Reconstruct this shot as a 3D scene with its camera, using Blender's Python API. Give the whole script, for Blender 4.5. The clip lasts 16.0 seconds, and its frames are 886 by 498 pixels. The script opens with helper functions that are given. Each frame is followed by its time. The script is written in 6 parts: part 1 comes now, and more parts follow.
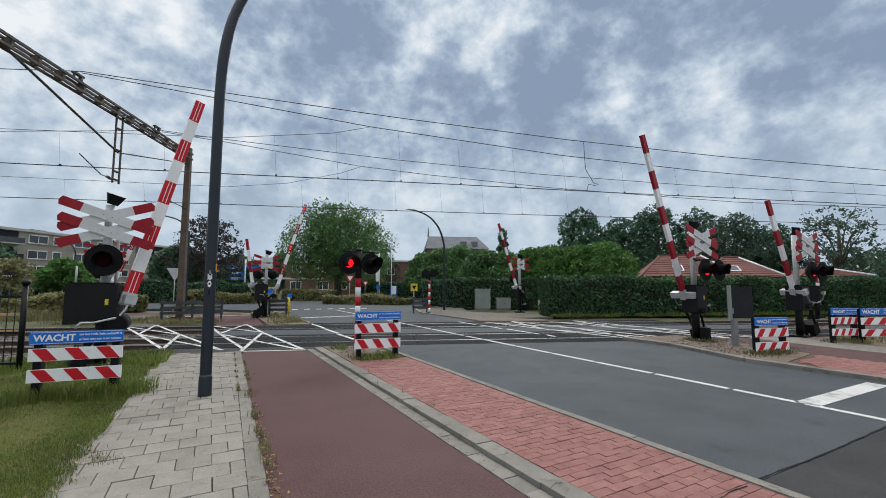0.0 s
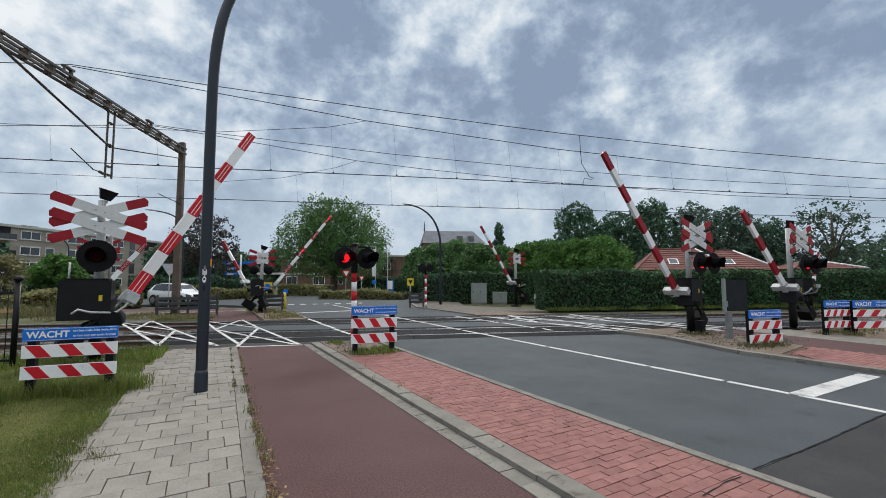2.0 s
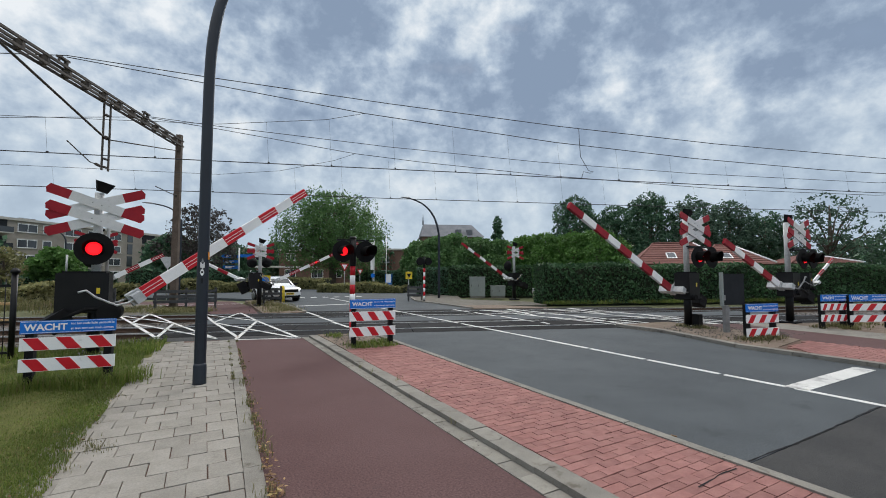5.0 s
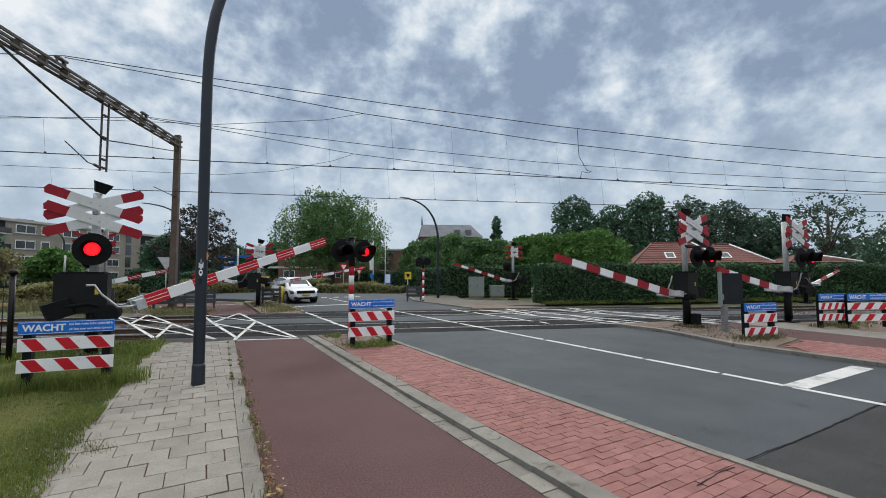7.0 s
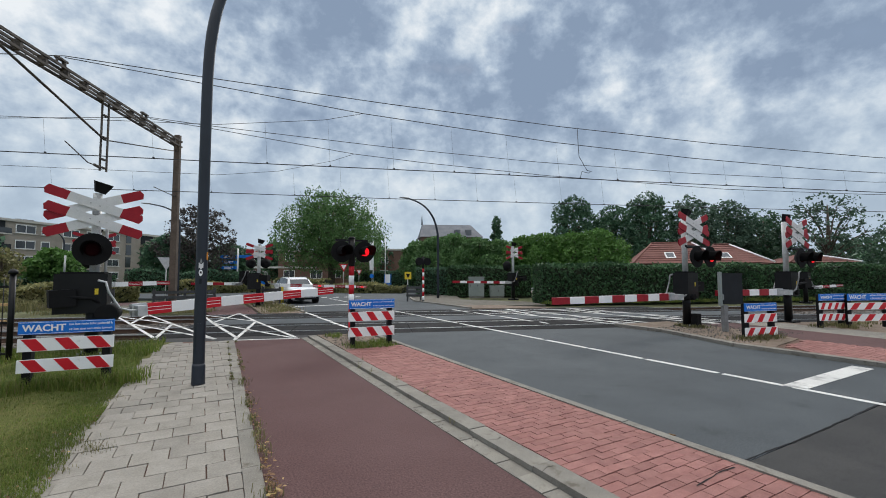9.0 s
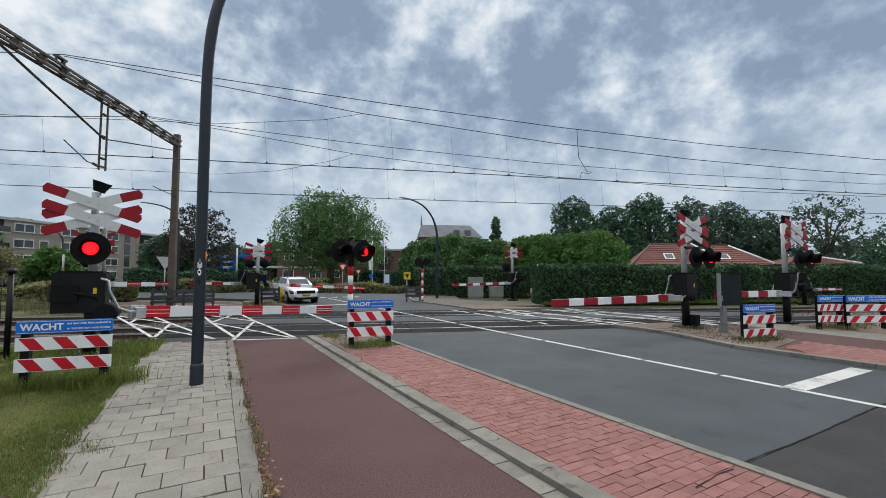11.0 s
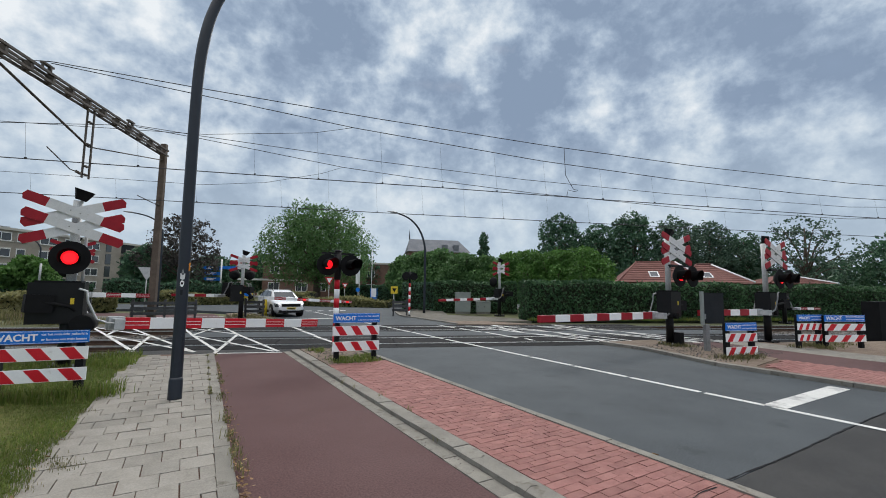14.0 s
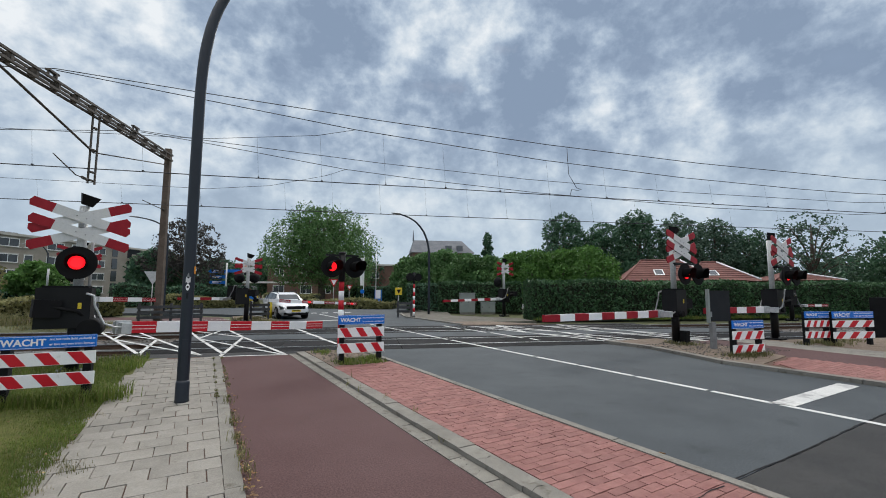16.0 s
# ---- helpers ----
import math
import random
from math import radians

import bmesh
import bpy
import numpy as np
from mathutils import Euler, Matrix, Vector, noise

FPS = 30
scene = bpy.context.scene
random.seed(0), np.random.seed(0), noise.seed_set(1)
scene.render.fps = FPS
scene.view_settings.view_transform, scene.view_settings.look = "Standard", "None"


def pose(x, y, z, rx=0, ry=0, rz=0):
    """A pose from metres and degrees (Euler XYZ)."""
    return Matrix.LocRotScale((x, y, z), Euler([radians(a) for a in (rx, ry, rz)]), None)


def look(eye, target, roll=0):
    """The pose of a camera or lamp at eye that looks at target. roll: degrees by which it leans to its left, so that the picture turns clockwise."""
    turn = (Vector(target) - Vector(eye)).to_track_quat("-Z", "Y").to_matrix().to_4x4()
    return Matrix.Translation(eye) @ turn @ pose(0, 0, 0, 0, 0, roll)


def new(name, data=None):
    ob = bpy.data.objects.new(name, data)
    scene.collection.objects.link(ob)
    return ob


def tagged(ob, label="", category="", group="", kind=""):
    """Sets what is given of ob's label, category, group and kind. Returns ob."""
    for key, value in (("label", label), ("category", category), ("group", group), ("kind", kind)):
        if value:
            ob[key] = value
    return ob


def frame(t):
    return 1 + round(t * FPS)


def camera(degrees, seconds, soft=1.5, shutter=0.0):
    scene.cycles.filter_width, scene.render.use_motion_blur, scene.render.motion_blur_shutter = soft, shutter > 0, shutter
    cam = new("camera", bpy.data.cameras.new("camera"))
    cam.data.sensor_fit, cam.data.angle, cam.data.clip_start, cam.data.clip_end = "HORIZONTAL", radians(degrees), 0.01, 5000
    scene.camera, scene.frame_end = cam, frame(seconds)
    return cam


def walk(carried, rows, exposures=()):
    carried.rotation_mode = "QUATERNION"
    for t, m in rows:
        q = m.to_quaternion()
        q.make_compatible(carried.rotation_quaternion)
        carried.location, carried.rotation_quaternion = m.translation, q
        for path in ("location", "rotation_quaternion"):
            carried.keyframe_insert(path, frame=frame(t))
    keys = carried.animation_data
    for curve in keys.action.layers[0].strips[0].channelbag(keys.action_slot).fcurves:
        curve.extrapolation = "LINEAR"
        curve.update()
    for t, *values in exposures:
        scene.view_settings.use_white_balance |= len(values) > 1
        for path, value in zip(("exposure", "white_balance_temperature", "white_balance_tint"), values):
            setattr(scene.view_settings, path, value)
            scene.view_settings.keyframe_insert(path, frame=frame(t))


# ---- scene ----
cam = camera(92.63, 16.0, soft=0.95)
PATH = [
    (0, (-0.000, -0.000, 1.719), (4.789, 8.737, 2.575), 0.15),
    (0.5, (0.004, 0.004, 1.720), (4.807, 8.733, 2.575), 0.09),
    (1, (0.002, 0.007, 1.718), (4.828, 8.726, 2.552), 0.05),
    (1.5, (0.006, 0.003, 1.720), (4.853, 8.714, 2.508), -0.04),
    (2, (0.008, 0.010, 1.717), (4.880, 8.713, 2.444), -0.12),
    (2.5, (0.012, 0.007, 1.716), (4.896, 8.707, 2.400), -0.14),
    (3, (0.011, 0.006, 1.714), (4.901, 8.705, 2.367), -0.16),
    (3.5, (0.016, 0.009, 1.712), (4.905, 8.710, 2.344), -0.14),
    (4, (0.012, 0.015, 1.711), (4.906, 8.714, 2.321), -0.06),
    (6.5, (0.015, 0.016, 1.718), (4.939, 8.702, 2.276), -0.09),
    (7, (0.016, 0.011, 1.708), (4.942, 8.694, 2.288), -0.14),
    (7.5, (0.019, 0.007, 1.712), (4.948, 8.688, 2.297), -0.21),
    (8, (0.017, 0.003, 1.711), (4.951, 8.681, 2.300), -0.21),
    (8.5, (0.018, 0.002, 1.711), (4.951, 8.681, 2.300), -0.20),
    (9, (0.016, 0.010, 1.708), (4.942, 8.693, 2.289), -0.14),
    (11.5, (0.021, 0.021, 1.711), (4.980, 8.685, 2.306), 0.18),
    (12, (0.021, 0.026, 1.708), (5.027, 8.656, 2.378), 0.45),
    (12.5, (0.016, 0.020, 1.714), (5.073, 8.613, 2.472), 0.80),
    (13, (0.022, 0.009, 1.712), (5.126, 8.567, 2.558), 0.99),
    (13.5, (0.016, 0.004, 1.713), (5.164, 8.530, 2.617), 1.01),
    (14, (0.021, 0.004, 1.709), (5.190, 8.513, 2.645), 0.81),
    (14.5, (0.017, 0.000, 1.713), (5.186, 8.508, 2.657), 0.58),
    (15, (0.013, -0.001, 1.713), (5.159, 8.521, 2.661), 0.39),
    (15.5, (0.017, -0.004, 1.715), (5.134, 8.536, 2.660), 0.27),
    (16, (0.022, -0.001, 1.707), (5.112, 8.554, 2.661), 0.17),
]
walk(cam, [(t, look(eye, target, roll)) for t, eye, target, roll in PATH])

# ---- sky, sun and exposure ----
SUN_EL, SUN_AZ = 34.0, 36.0
scene.view_settings.exposure = 0.07
world = bpy.data.worlds.new("overcast_sky")
scene.world = world
world.use_nodes = True


class Nodes:
    """Short hand for building node trees."""

    def __init__(self, tree):
        self.tree = tree

    def __call__(self, kind, **values):
        node = self.tree.nodes.new("ShaderNode" + kind)
        for key, value in values.items():
            if key[0] == "i" and key[1:].isdigit():
                self.put(node.inputs[int(key[1:])], value)
            elif key == "op":
                node.operation = value
            elif key == "blend":
                node.blend_type = value
            elif key == "dtype":
                node.data_type = value
            elif key == "stype":
                node.sky_type = value
        return node

    def put(self, socket, value):
        if isinstance(value, bpy.types.NodeSocket):
            self.tree.links.new(value, socket)
        elif isinstance(value, bpy.types.Node):
            self.tree.links.new(value.outputs[0], socket)
        else:
            socket.default_value = value

    def mix(self, fac, a, b, blend="MIX"):
        m = self("Mix", dtype="RGBA", blend=blend)
        self.put(m.inputs[0], fac)
        self.put(m.inputs[6], a)
        self.put(m.inputs[7], b)
        return m.outputs[2]

    def ramp(self, fac, *stops):
        r = self("ValToRGB", i0=fac)
        el = r.color_ramp.elements
        el[0].position, el[0].color = stops[0][0], (*stops[0][1], 1)
        el[1].position, el[1].color = stops[-1][0], (*stops[-1][1], 1)
        for p, c in stops[1:-1]:
            el.new(p).color = (*c, 1)
        return r.outputs[0]


CLOUD_HEAPS = (
    ((0.268, 0.821, 0.503), 160, -0.085), ((0.411, 0.791, 0.453), 160, -0.05), ((0.535, 0.756, 0.377), 260, -0.06),
    ((0.584, 0.625, 0.518), 90, -0.05), ((0.745, 0.500, 0.441), 90, -0.05), ((0.642, 0.622, 0.448), 200, -0.06),
    ((0.828, 0.361, 0.428), 120, -0.035), ((0.886, 0.253, 0.389), 120, -0.03), ((0.120, 0.940, 0.320), 60, -0.015), ((0.900, 0.380, 0.215), 14, -0.035), ((0.960, 0.130, 0.250), 20, -0.02),
    ((0.349, 0.775, 0.527), 500, 0.14), ((0.494, 0.718, 0.491), 300, 0.15), ((0.711, 0.580, 0.398), 350, 0.11),
    ((-0.222, 0.877, 0.427), 30, 0.05), ((0.828, 0.442, 0.346), 300, 0.08), ((0.907, 0.276, 0.319), 300, 0.07),
)


def build_sky():
    n = Nodes(world.node_tree)
    out = world.node_tree.nodes["Background"]
    sky = n("TexSky", stype="NISHITA")
    sky.sun_disc = False
    sky.sun_elevation, sky.sun_rotation = radians(SUN_EL), radians(SUN_AZ)
    blue = n.mix(1.0, sky.outputs[0], (0.11, 0.11, 0.11, 1), "MULTIPLY")
    ray = n("TexCoord").outputs[0]
    axes = n("SeparateXYZ", i0=ray)
    deck = n("CombineXYZ", i0=axes.outputs[0], i1=axes.outputs[1], i2=n("Math", op="MULTIPLY", i0=axes.outputs[2], i1=1.25))
    big = n("TexNoise", i0=deck, i2=4.2, i3=8.0, i4=0.52)
    small = n("TexNoise", i0=deck, i2=11.0, i3=8.0, i4=0.56)
    edges = n("TexNoise", i0=deck, i2=30.0, i3=6.0, i4=0.6)
    shape = n("Math", op="ADD", i0=n("Math", op="MULTIPLY", i0=big, i1=0.42), i1=n("Math", op="MULTIPLY", i0=small, i1=0.42))
    shape = n("Math", op="ADD", i0=shape, i1=n("Math", op="MULTIPLY", i0=edges, i1=0.16))
    # heaps of cloud: direction, tightness, how much thicker (-) or thinner (+)
    for way, tight, weight in CLOUD_HEAPS:
        near = n("Vector" + "Math", op="DOT_PRODUCT", i0=ray, i1=way).outputs[1]
        bulge = n("Math", op="EXPONENT", i0=n("Math", op="MULTIPLY", i0=n("Math", op="SUBTRACT", i0=near, i1=1.0), i1=tight))
        shape = n("Math", op="ADD", i0=shape, i1=n("Math", op="MULTIPLY", i0=bulge, i1=weight))
    cloud = n.ramp(shape, (0.40, (0.235, 0.310, 0.430)), (0.455, (0.31, 0.395, 0.52)), (0.50, (0.425, 0.515, 0.63)), (0.545, (0.57, 0.65, 0.735)), (0.62, (0.80, 0.84, 0.875)))
    cover = n.ramp(small, (0.20, (0.93, 0.93, 0.93)), (0.42, (1, 1, 1)))
    clouds = n.mix(cover, blue, cloud)
    # pale band of haze low over the land, and the bright zenith of an overcast day
    low = n.ramp(axes.outputs[2], (0.0, (1, 1, 1)), (0.34, (0, 0, 0)))
    hazed = n.mix(n("Math", op="MULTIPLY", i0=low, i1=0.85), clouds, (0.50, 0.60, 0.69, 1))
    zenith = n.ramp(axes.outputs[2], (0.61, (1, 1, 1)), (0.88, (4.5, 3.7, 3.0)))
    n.put(out.inputs[0], n.mix(1.0, hazed, zenith, "MULTIPLY"))
    out.inputs[1].default_value = 1.0


build_sky()
sun_data = bpy.data.lights.new("sun", "SUN")
sun_data.energy, sun_data.angle, sun_data.color = 1.2, radians(16), (1.0, 0.985, 0.95)
sun = new("sun", sun_data)
a, e = radians(SUN_AZ), radians(SUN_EL)
sun.matrix_world = look((60 * math.sin(a) * math.cos(e), 60 * math.cos(a) * math.cos(e), 60 * math.sin(e)), (0, 0, 0))


# ---- materials ----
def surface(name, one, two, scale=6.0, rough=0.8, metal=0.0, bump=0.15, fine=70.0, grain=0.25, vary=0.0, island=0.0, dirt=None, dirt_at=0.6, spec=0.5, coat=0.0):
    """A material with two scales of variation: patches between two colours, and fine grain that also gives relief."""
    m = bpy.data.materials.new(name)
    m.use_nodes = True
    n, p = Nodes(m.node_tree), m.node_tree.nodes["Principled BSDF"]
    place = n("TexCoord").outputs[3]
    if vary:
        shift = n("Vector" + "Math", op="SCALE", i0=(13.1, 7.7, 3.3))
        n.put(shift.inputs[3], n("ObjectInfo").outputs[5])
        place = n("Vector" + "Math", op="ADD", i0=place, i1=shift).outputs[0]
    patches = n("TexNoise", i0=place, i2=scale, i3=5.0, i4=0.6)
    grit = n("TexNoise", i0=place, i2=fine, i3=3.0, i4=0.7)
    colour = n.mix(n.ramp(patches, (0.35, (0, 0, 0)), (0.65, (1, 1, 1))), (*one, 1), (*two, 1))
    low, high = 1 - grain, 1 + grain
    colour = n.mix(1.0, colour, n.ramp(grit, (0.3, (low,) * 3), (0.7, (high,) * 3)), "MULTIPLY")
    if dirt:
        stain = n("TexNoise", i0=place, i2=scale * 2.7, i3=6.0, i4=0.65)
        colour = n.mix(n.ramp(stain, (dirt_at, (0, 0, 0)), (dirt_at + 0.16, (0.85, 0.85, 0.85))), colour, (*dirt, 1))
    for amount, source in ((vary, "ObjectInfo"), (island, "NewGeometry")):
        if amount:
            chance = n(source).outputs[5 if source == "ObjectInfo" else 8]
            colour = n.mix(1.0, colour, n.ramp(chance, (0.0, (1 - amount,) * 3), (1.0, (1 + amount,) * 3)), "MULTIPLY")
    n.put(p.inputs["Base Color"], colour)
    p.inputs["Metallic"].default_value = metal
    p.inputs["Specular IOR Level"].default_value = spec
    p.inputs["Coat Weight"].default_value = coat
    n.put(p.inputs["Roughness"], n("MapRange", i0=grit, i1=0.3, i2=0.7, i3=max(rough - 0.08, 0.03), i4=min(rough + 0.08, 1)))
    if bump:
        b = n("Bump", i0=bump, i1=0.01)
        n.put(b.inputs["Height"], grit)
        n.put(p.inputs["Normal"], b)
    return m


def foliage(name, dark, light, dead=None, clear=0.35):
    """Leaves: each its own tone, letting some light through."""
    m = bpy.data.materials.new(name)
    m.use_nodes = True
    n, p = Nodes(m.node_tree), m.node_tree.nodes["Principled BSDF"]
    chance = n("NewGeometry").outputs[8]
    stops = [(0.0, dark), (0.8, light)] + ([(0.92, dead)] if dead else []) + [(1.0, light)]
    colour = n.ramp(chance, *stops)
    tone = n("TexNoise", i0=n("TexCoord").outputs[3], i2=0.6, i3=3.0)
    colour = n.mix(1.0, colour, n.ramp(tone, (0.3, (0.65,) * 3), (0.7, (1.3,) * 3)), "MULTIPLY")
    n.put(p.inputs["Base Color"], colour)
    p.inputs["Roughness"].default_value = 0.6
    p.inputs["Specular IOR Level"].default_value = 0.3
    glow = n("BsdfTranslucent", i0=colour)
    both = n("MixShader", i0=clear, i1=p.outputs[0], i2=glow.outputs[0])
    n.put(m.node_tree.nodes["Material Output"].inputs[0], both)
    return m


def lit(name, colour, power):
    m = bpy.data.materials.new(name)
    m.use_nodes = True
    p = m.node_tree.nodes["Principled BSDF"]
    p.inputs["Base Color"].default_value = (*colour, 1)
    p.inputs["Emission Color"].default_value = (*colour, 1)
    p.inputs["Emission Strength"].default_value = power
    return m


ASPHALT = surface("asphalt", (0.057, 0.065, 0.072), (0.072, 0.082, 0.090), 0.9, 0.85, bump=0.3, fine=55, grain=0.42, dirt=(0.043, 0.050, 0.054), dirt_at=0.58, spec=0.2)
ASPHALT_OLD = surface("older_asphalt", (0.040, 0.041, 0.042), (0.053, 0.053, 0.053), 1.4, 0.9, bump=0.5, fine=120, grain=0.55, spec=0.2)
ASPHALT_RED = surface("red_asphalt", (0.084, 0.045, 0.044), (0.099, 0.056, 0.055), 0.8, 0.85, bump=0.35, fine=55, grain=0.5, dirt=(0.067, 0.043, 0.042), dirt_at=0.6, spec=0.2)
TILE = surface("concrete_tile", (0.212, 0.198, 0.174), (0.262, 0.246, 0.219), 3.0, 0.9, bump=0.25, fine=55, grain=0.16, vary=0.09, dirt=(0.155, 0.142, 0.118), dirt_at=0.6, spec=0.25)
KERB = surface("kerb_concrete", (0.175, 0.165, 0.147), (0.234, 0.223, 0.196), 2.5, 0.9, bump=0.35, fine=110, grain=0.25, vary=0.08, dirt=(0.100, 0.086, 0.066), dirt_at=0.55, spec=0.25)
BRICK = surface("red_paving_brick", (0.228, 0.104, 0.094), (0.281, 0.140, 0.126), 6.0, 0.88, bump=0.4, fine=130, grain=0.22, vary=0.12, dirt=(0.156, 0.068, 0.059), dirt_at=0.6, spec=0.25)
BRICK_FAR = surface("red_paving_joined", (0.228, 0.104, 0.094), (0.281, 0.140, 0.126), 6.0, 0.88, bump=0.4, fine=130, grain=0.22, island=0.12, spec=0.25)
JOINT = surface("joint_sand", (0.113, 0.076, 0.061), (0.162, 0.108, 0.086), 9.0, 1.0, fine=200, grain=0.3, spec=0.1)
SOIL = surface("sandy_soil", (0.162, 0.125, 0.102), (0.219, 0.176, 0.141), 3.0, 1.0, bump=0.8, fine=45, grain=0.35, dirt=(0.084, 0.096, 0.041), dirt_at=0.56, spec=0.1)
TURF = surface("turf", (0.078, 0.094, 0.026), (0.125, 0.122, 0.044), 1.6, 1.0, bump=0.9, fine=38, grain=0.4, dirt=(0.15, 0.12, 0.065), dirt_at=0.64, spec=0.1)
FIELD = surface("rough_ground", (0.074, 0.084, 0.035), (0.112, 0.119, 0.056), 0.5, 1.0, bump=0.8, fine=12, grain=0.35)
PATH_DULL = surface("worn_paving", (0.120, 0.112, 0.098), (0.160, 0.150, 0.132), 1.5, 0.95, bump=0.3, fine=60, grain=0.25, dirt=(0.085, 0.088, 0.050), dirt_at=0.52, spec=0.15)
BALLAST = surface("ballast", (0.083, 0.076, 0.069), (0.125, 0.115, 0.105), 6.0, 1.0, bump=1.0, fine=18, grain=0.6)
PAINT = surface("road_paint", (0.527, 0.527, 0.510), (0.629, 0.629, 0.612), 3.0, 0.75, bump=0.15, fine=180, grain=0.12, dirt=(0.281, 0.281, 0.281), dirt_at=0.60, spec=0.3)
PAINT_WORN = surface("worn_road_paint", (0.50, 0.50, 0.49), (0.62, 0.62, 0.60), 0.9, 0.8, bump=0.15, fine=60, grain=0.15, dirt=(0.13, 0.135, 0.14), dirt_at=0.53, spec=0.2)
RUBBER = surface("crossing_panel", (0.013, 0.013, 0.014), (0.024, 0.024, 0.025), 1.2, 0.85, bump=0.4, fine=90, grain=0.3, vary=0.3, dirt=(0.045, 0.043, 0.04), dirt_at=0.62, spec=0.06)
RAIL = surface("rail_steel", (0.42, 0.42, 0.43), (0.52, 0.52, 0.52), 4.0, 0.3, 0.9, bump=0.05, fine=90, grain=0.1)
RUST = surface("rusty_steel", (0.066, 0.039, 0.028), (0.102, 0.062, 0.042), 6.0, 0.9, 0.2, bump=0.3)
WHITE = surface("white_enamel", (0.80, 0.81, 0.82), (0.86, 0.86, 0.86), 3.0, 0.45, bump=0.03, fine=60, grain=0.05, dirt=(0.50, 0.48, 0.45), dirt_at=0.66)
WHITE_DULL = surface("weathered_white", (0.56, 0.57, 0.58), (0.66, 0.66, 0.66), 3.0, 0.5, bump=0.03, fine=60, grain=0.06, dirt=(0.42, 0.41, 0.38), dirt_at=0.64)
RED = surface("red_reflector", (0.50, 0.012, 0.022), (0.57, 0.018, 0.030), 4.0, 0.4, bump=0.05, fine=90, grain=0.1, spec=0.25)
RED_DULL = surface("weathered_red", (0.27, 0.010, 0.020), (0.33, 0.015, 0.026), 4.0, 0.45, bump=0.05, fine=90, grain=0.12, spec=0.25)
BLUE = surface("blue_enamel", (0.009, 0.150, 0.600), (0.016, 0.188, 0.672), 2.0, 0.4, bump=0.02, fine=60, grain=0.05, spec=0.25)
BLACK = surface("black_paint", (0.005, 0.005, 0.006), (0.009, 0.009, 0.010), 3.0, 0.4, bump=0.06, fine=60, grain=0.2, spec=0.25)
BLACK_MATT = surface("matt_black", (0.005, 0.005, 0.006), (0.009, 0.009, 0.010), 3.0, 0.8, bump=0.1, spec=0.2)
NAVY = surface("dark_blue_grey_paint", (0.009, 0.014, 0.023), (0.014, 0.020, 0.032), 2.0, 0.45, bump=0.05, fine=50, grain=0.15)
ZINC = surface("galvanised_steel", (0.42, 0.44, 0.45), (0.54, 0.55, 0.56), 7.0, 0.5, 0.35, bump=0.08, fine=40, grain=0.12)
STEEL = surface("dull_steel", (0.20, 0.205, 0.21), (0.28, 0.285, 0.29), 5.0, 0.55, 0.4, bump=0.1)
POLE_GREY = surface("grey_pole", (0.40, 0.41, 0.41), (0.50, 0.51, 0.50), 4.0, 0.5, 0.1, bump=0.05, dirt=(0.26, 0.25, 0.22), dirt_at=0.6)
MAST = surface("weathered_mast", (0.085, 0.062, 0.048), (0.13, 0.098, 0.076), 3.0, 0.9, bump=0.4, fine=40, grain=0.3)
TRUSS = surface("brown_steel", (0.072, 0.060, 0.052), (0.11, 0.093, 0.08), 5.0, 0.8, 0.2, bump=0.2, fine=40)
WIRE = surface("contact_wire", (0.035, 0.036, 0.04), (0.05, 0.05, 0.055), 2.0, 0.6, 0.4, bump=0)
BOX_GREY = surface("grey_cabinet", (0.216, 0.244, 0.230), (0.258, 0.290, 0.275), 2.0, 0.6, bump=0.05, fine=60, grain=0.08)
BOX_DARK = surface("dark_grey_panel", (0.016, 0.018, 0.021), (0.022, 0.025, 0.029), 2.0, 0.6, bump=0.05, spec=0.15)
YELLOW = surface("yellow_enamel", (0.62, 0.46, 0.02), (0.70, 0.53, 0.03), 2.0, 0.45, bump=0.02)
ORANGE = surface("orange_sticker", (0.70, 0.26, 0.02), (0.74, 0.30, 0.03), 2.0, 0.6, bump=0.02)
WOOD_DARK = surface("dark_boards", (0.040, 0.042, 0.045), (0.07, 0.072, 0.075), 4.0, 0.85, bump=0.3, fine=30, grain=0.25)
BARK = surface("bark", (0.07, 0.055, 0.042), (0.12, 0.095, 0.075), 5.0, 0.95, bump=0.8, fine=30, grain=0.4)
CLADDING = surface("beige_brick_wall", (0.252, 0.225, 0.193), (0.311, 0.281, 0.243), 0.5, 0.9, bump=0.2, fine=14, grain=0.12, dirt=(0.200, 0.180, 0.154), dirt_at=0.62)
CONCRETE = surface("pale_concrete_band", (0.40, 0.39, 0.36), (0.48, 0.46, 0.43), 0.6, 0.9, bump=0.15, fine=20, grain=0.1)
HOUSE_BRICK = surface("red_brown_house_brick", (0.122, 0.072, 0.055), (0.173, 0.102, 0.078), 0.9, 0.9, bump=0.3, fine=12, grain=0.25)
ROOF_RED = surface("orange_red_roof_tiles", (0.159, 0.067, 0.055), (0.207, 0.093, 0.080), 0.7, 0.85, bump=0.5, fine=9, grain=0.3, dirt=(0.112, 0.067, 0.065), dirt_at=0.58)
SLATE = surface("grey_slate", (0.10, 0.11, 0.13), (0.15, 0.16, 0.18), 0.5, 0.7, bump=0.3, fine=8, grain=0.25)
GLASS_DARK = surface("window_glass", (0.02, 0.025, 0.03), (0.04, 0.045, 0.05), 0.4, 0.08, bump=0, grain=0.1, spec=0.8)
CAR_WHITE = surface("white_car_paint", (0.750, 0.762, 0.787), (0.812, 0.825, 0.850), 1.0, 0.25, bump=0, grain=0.02, coat=0.6)
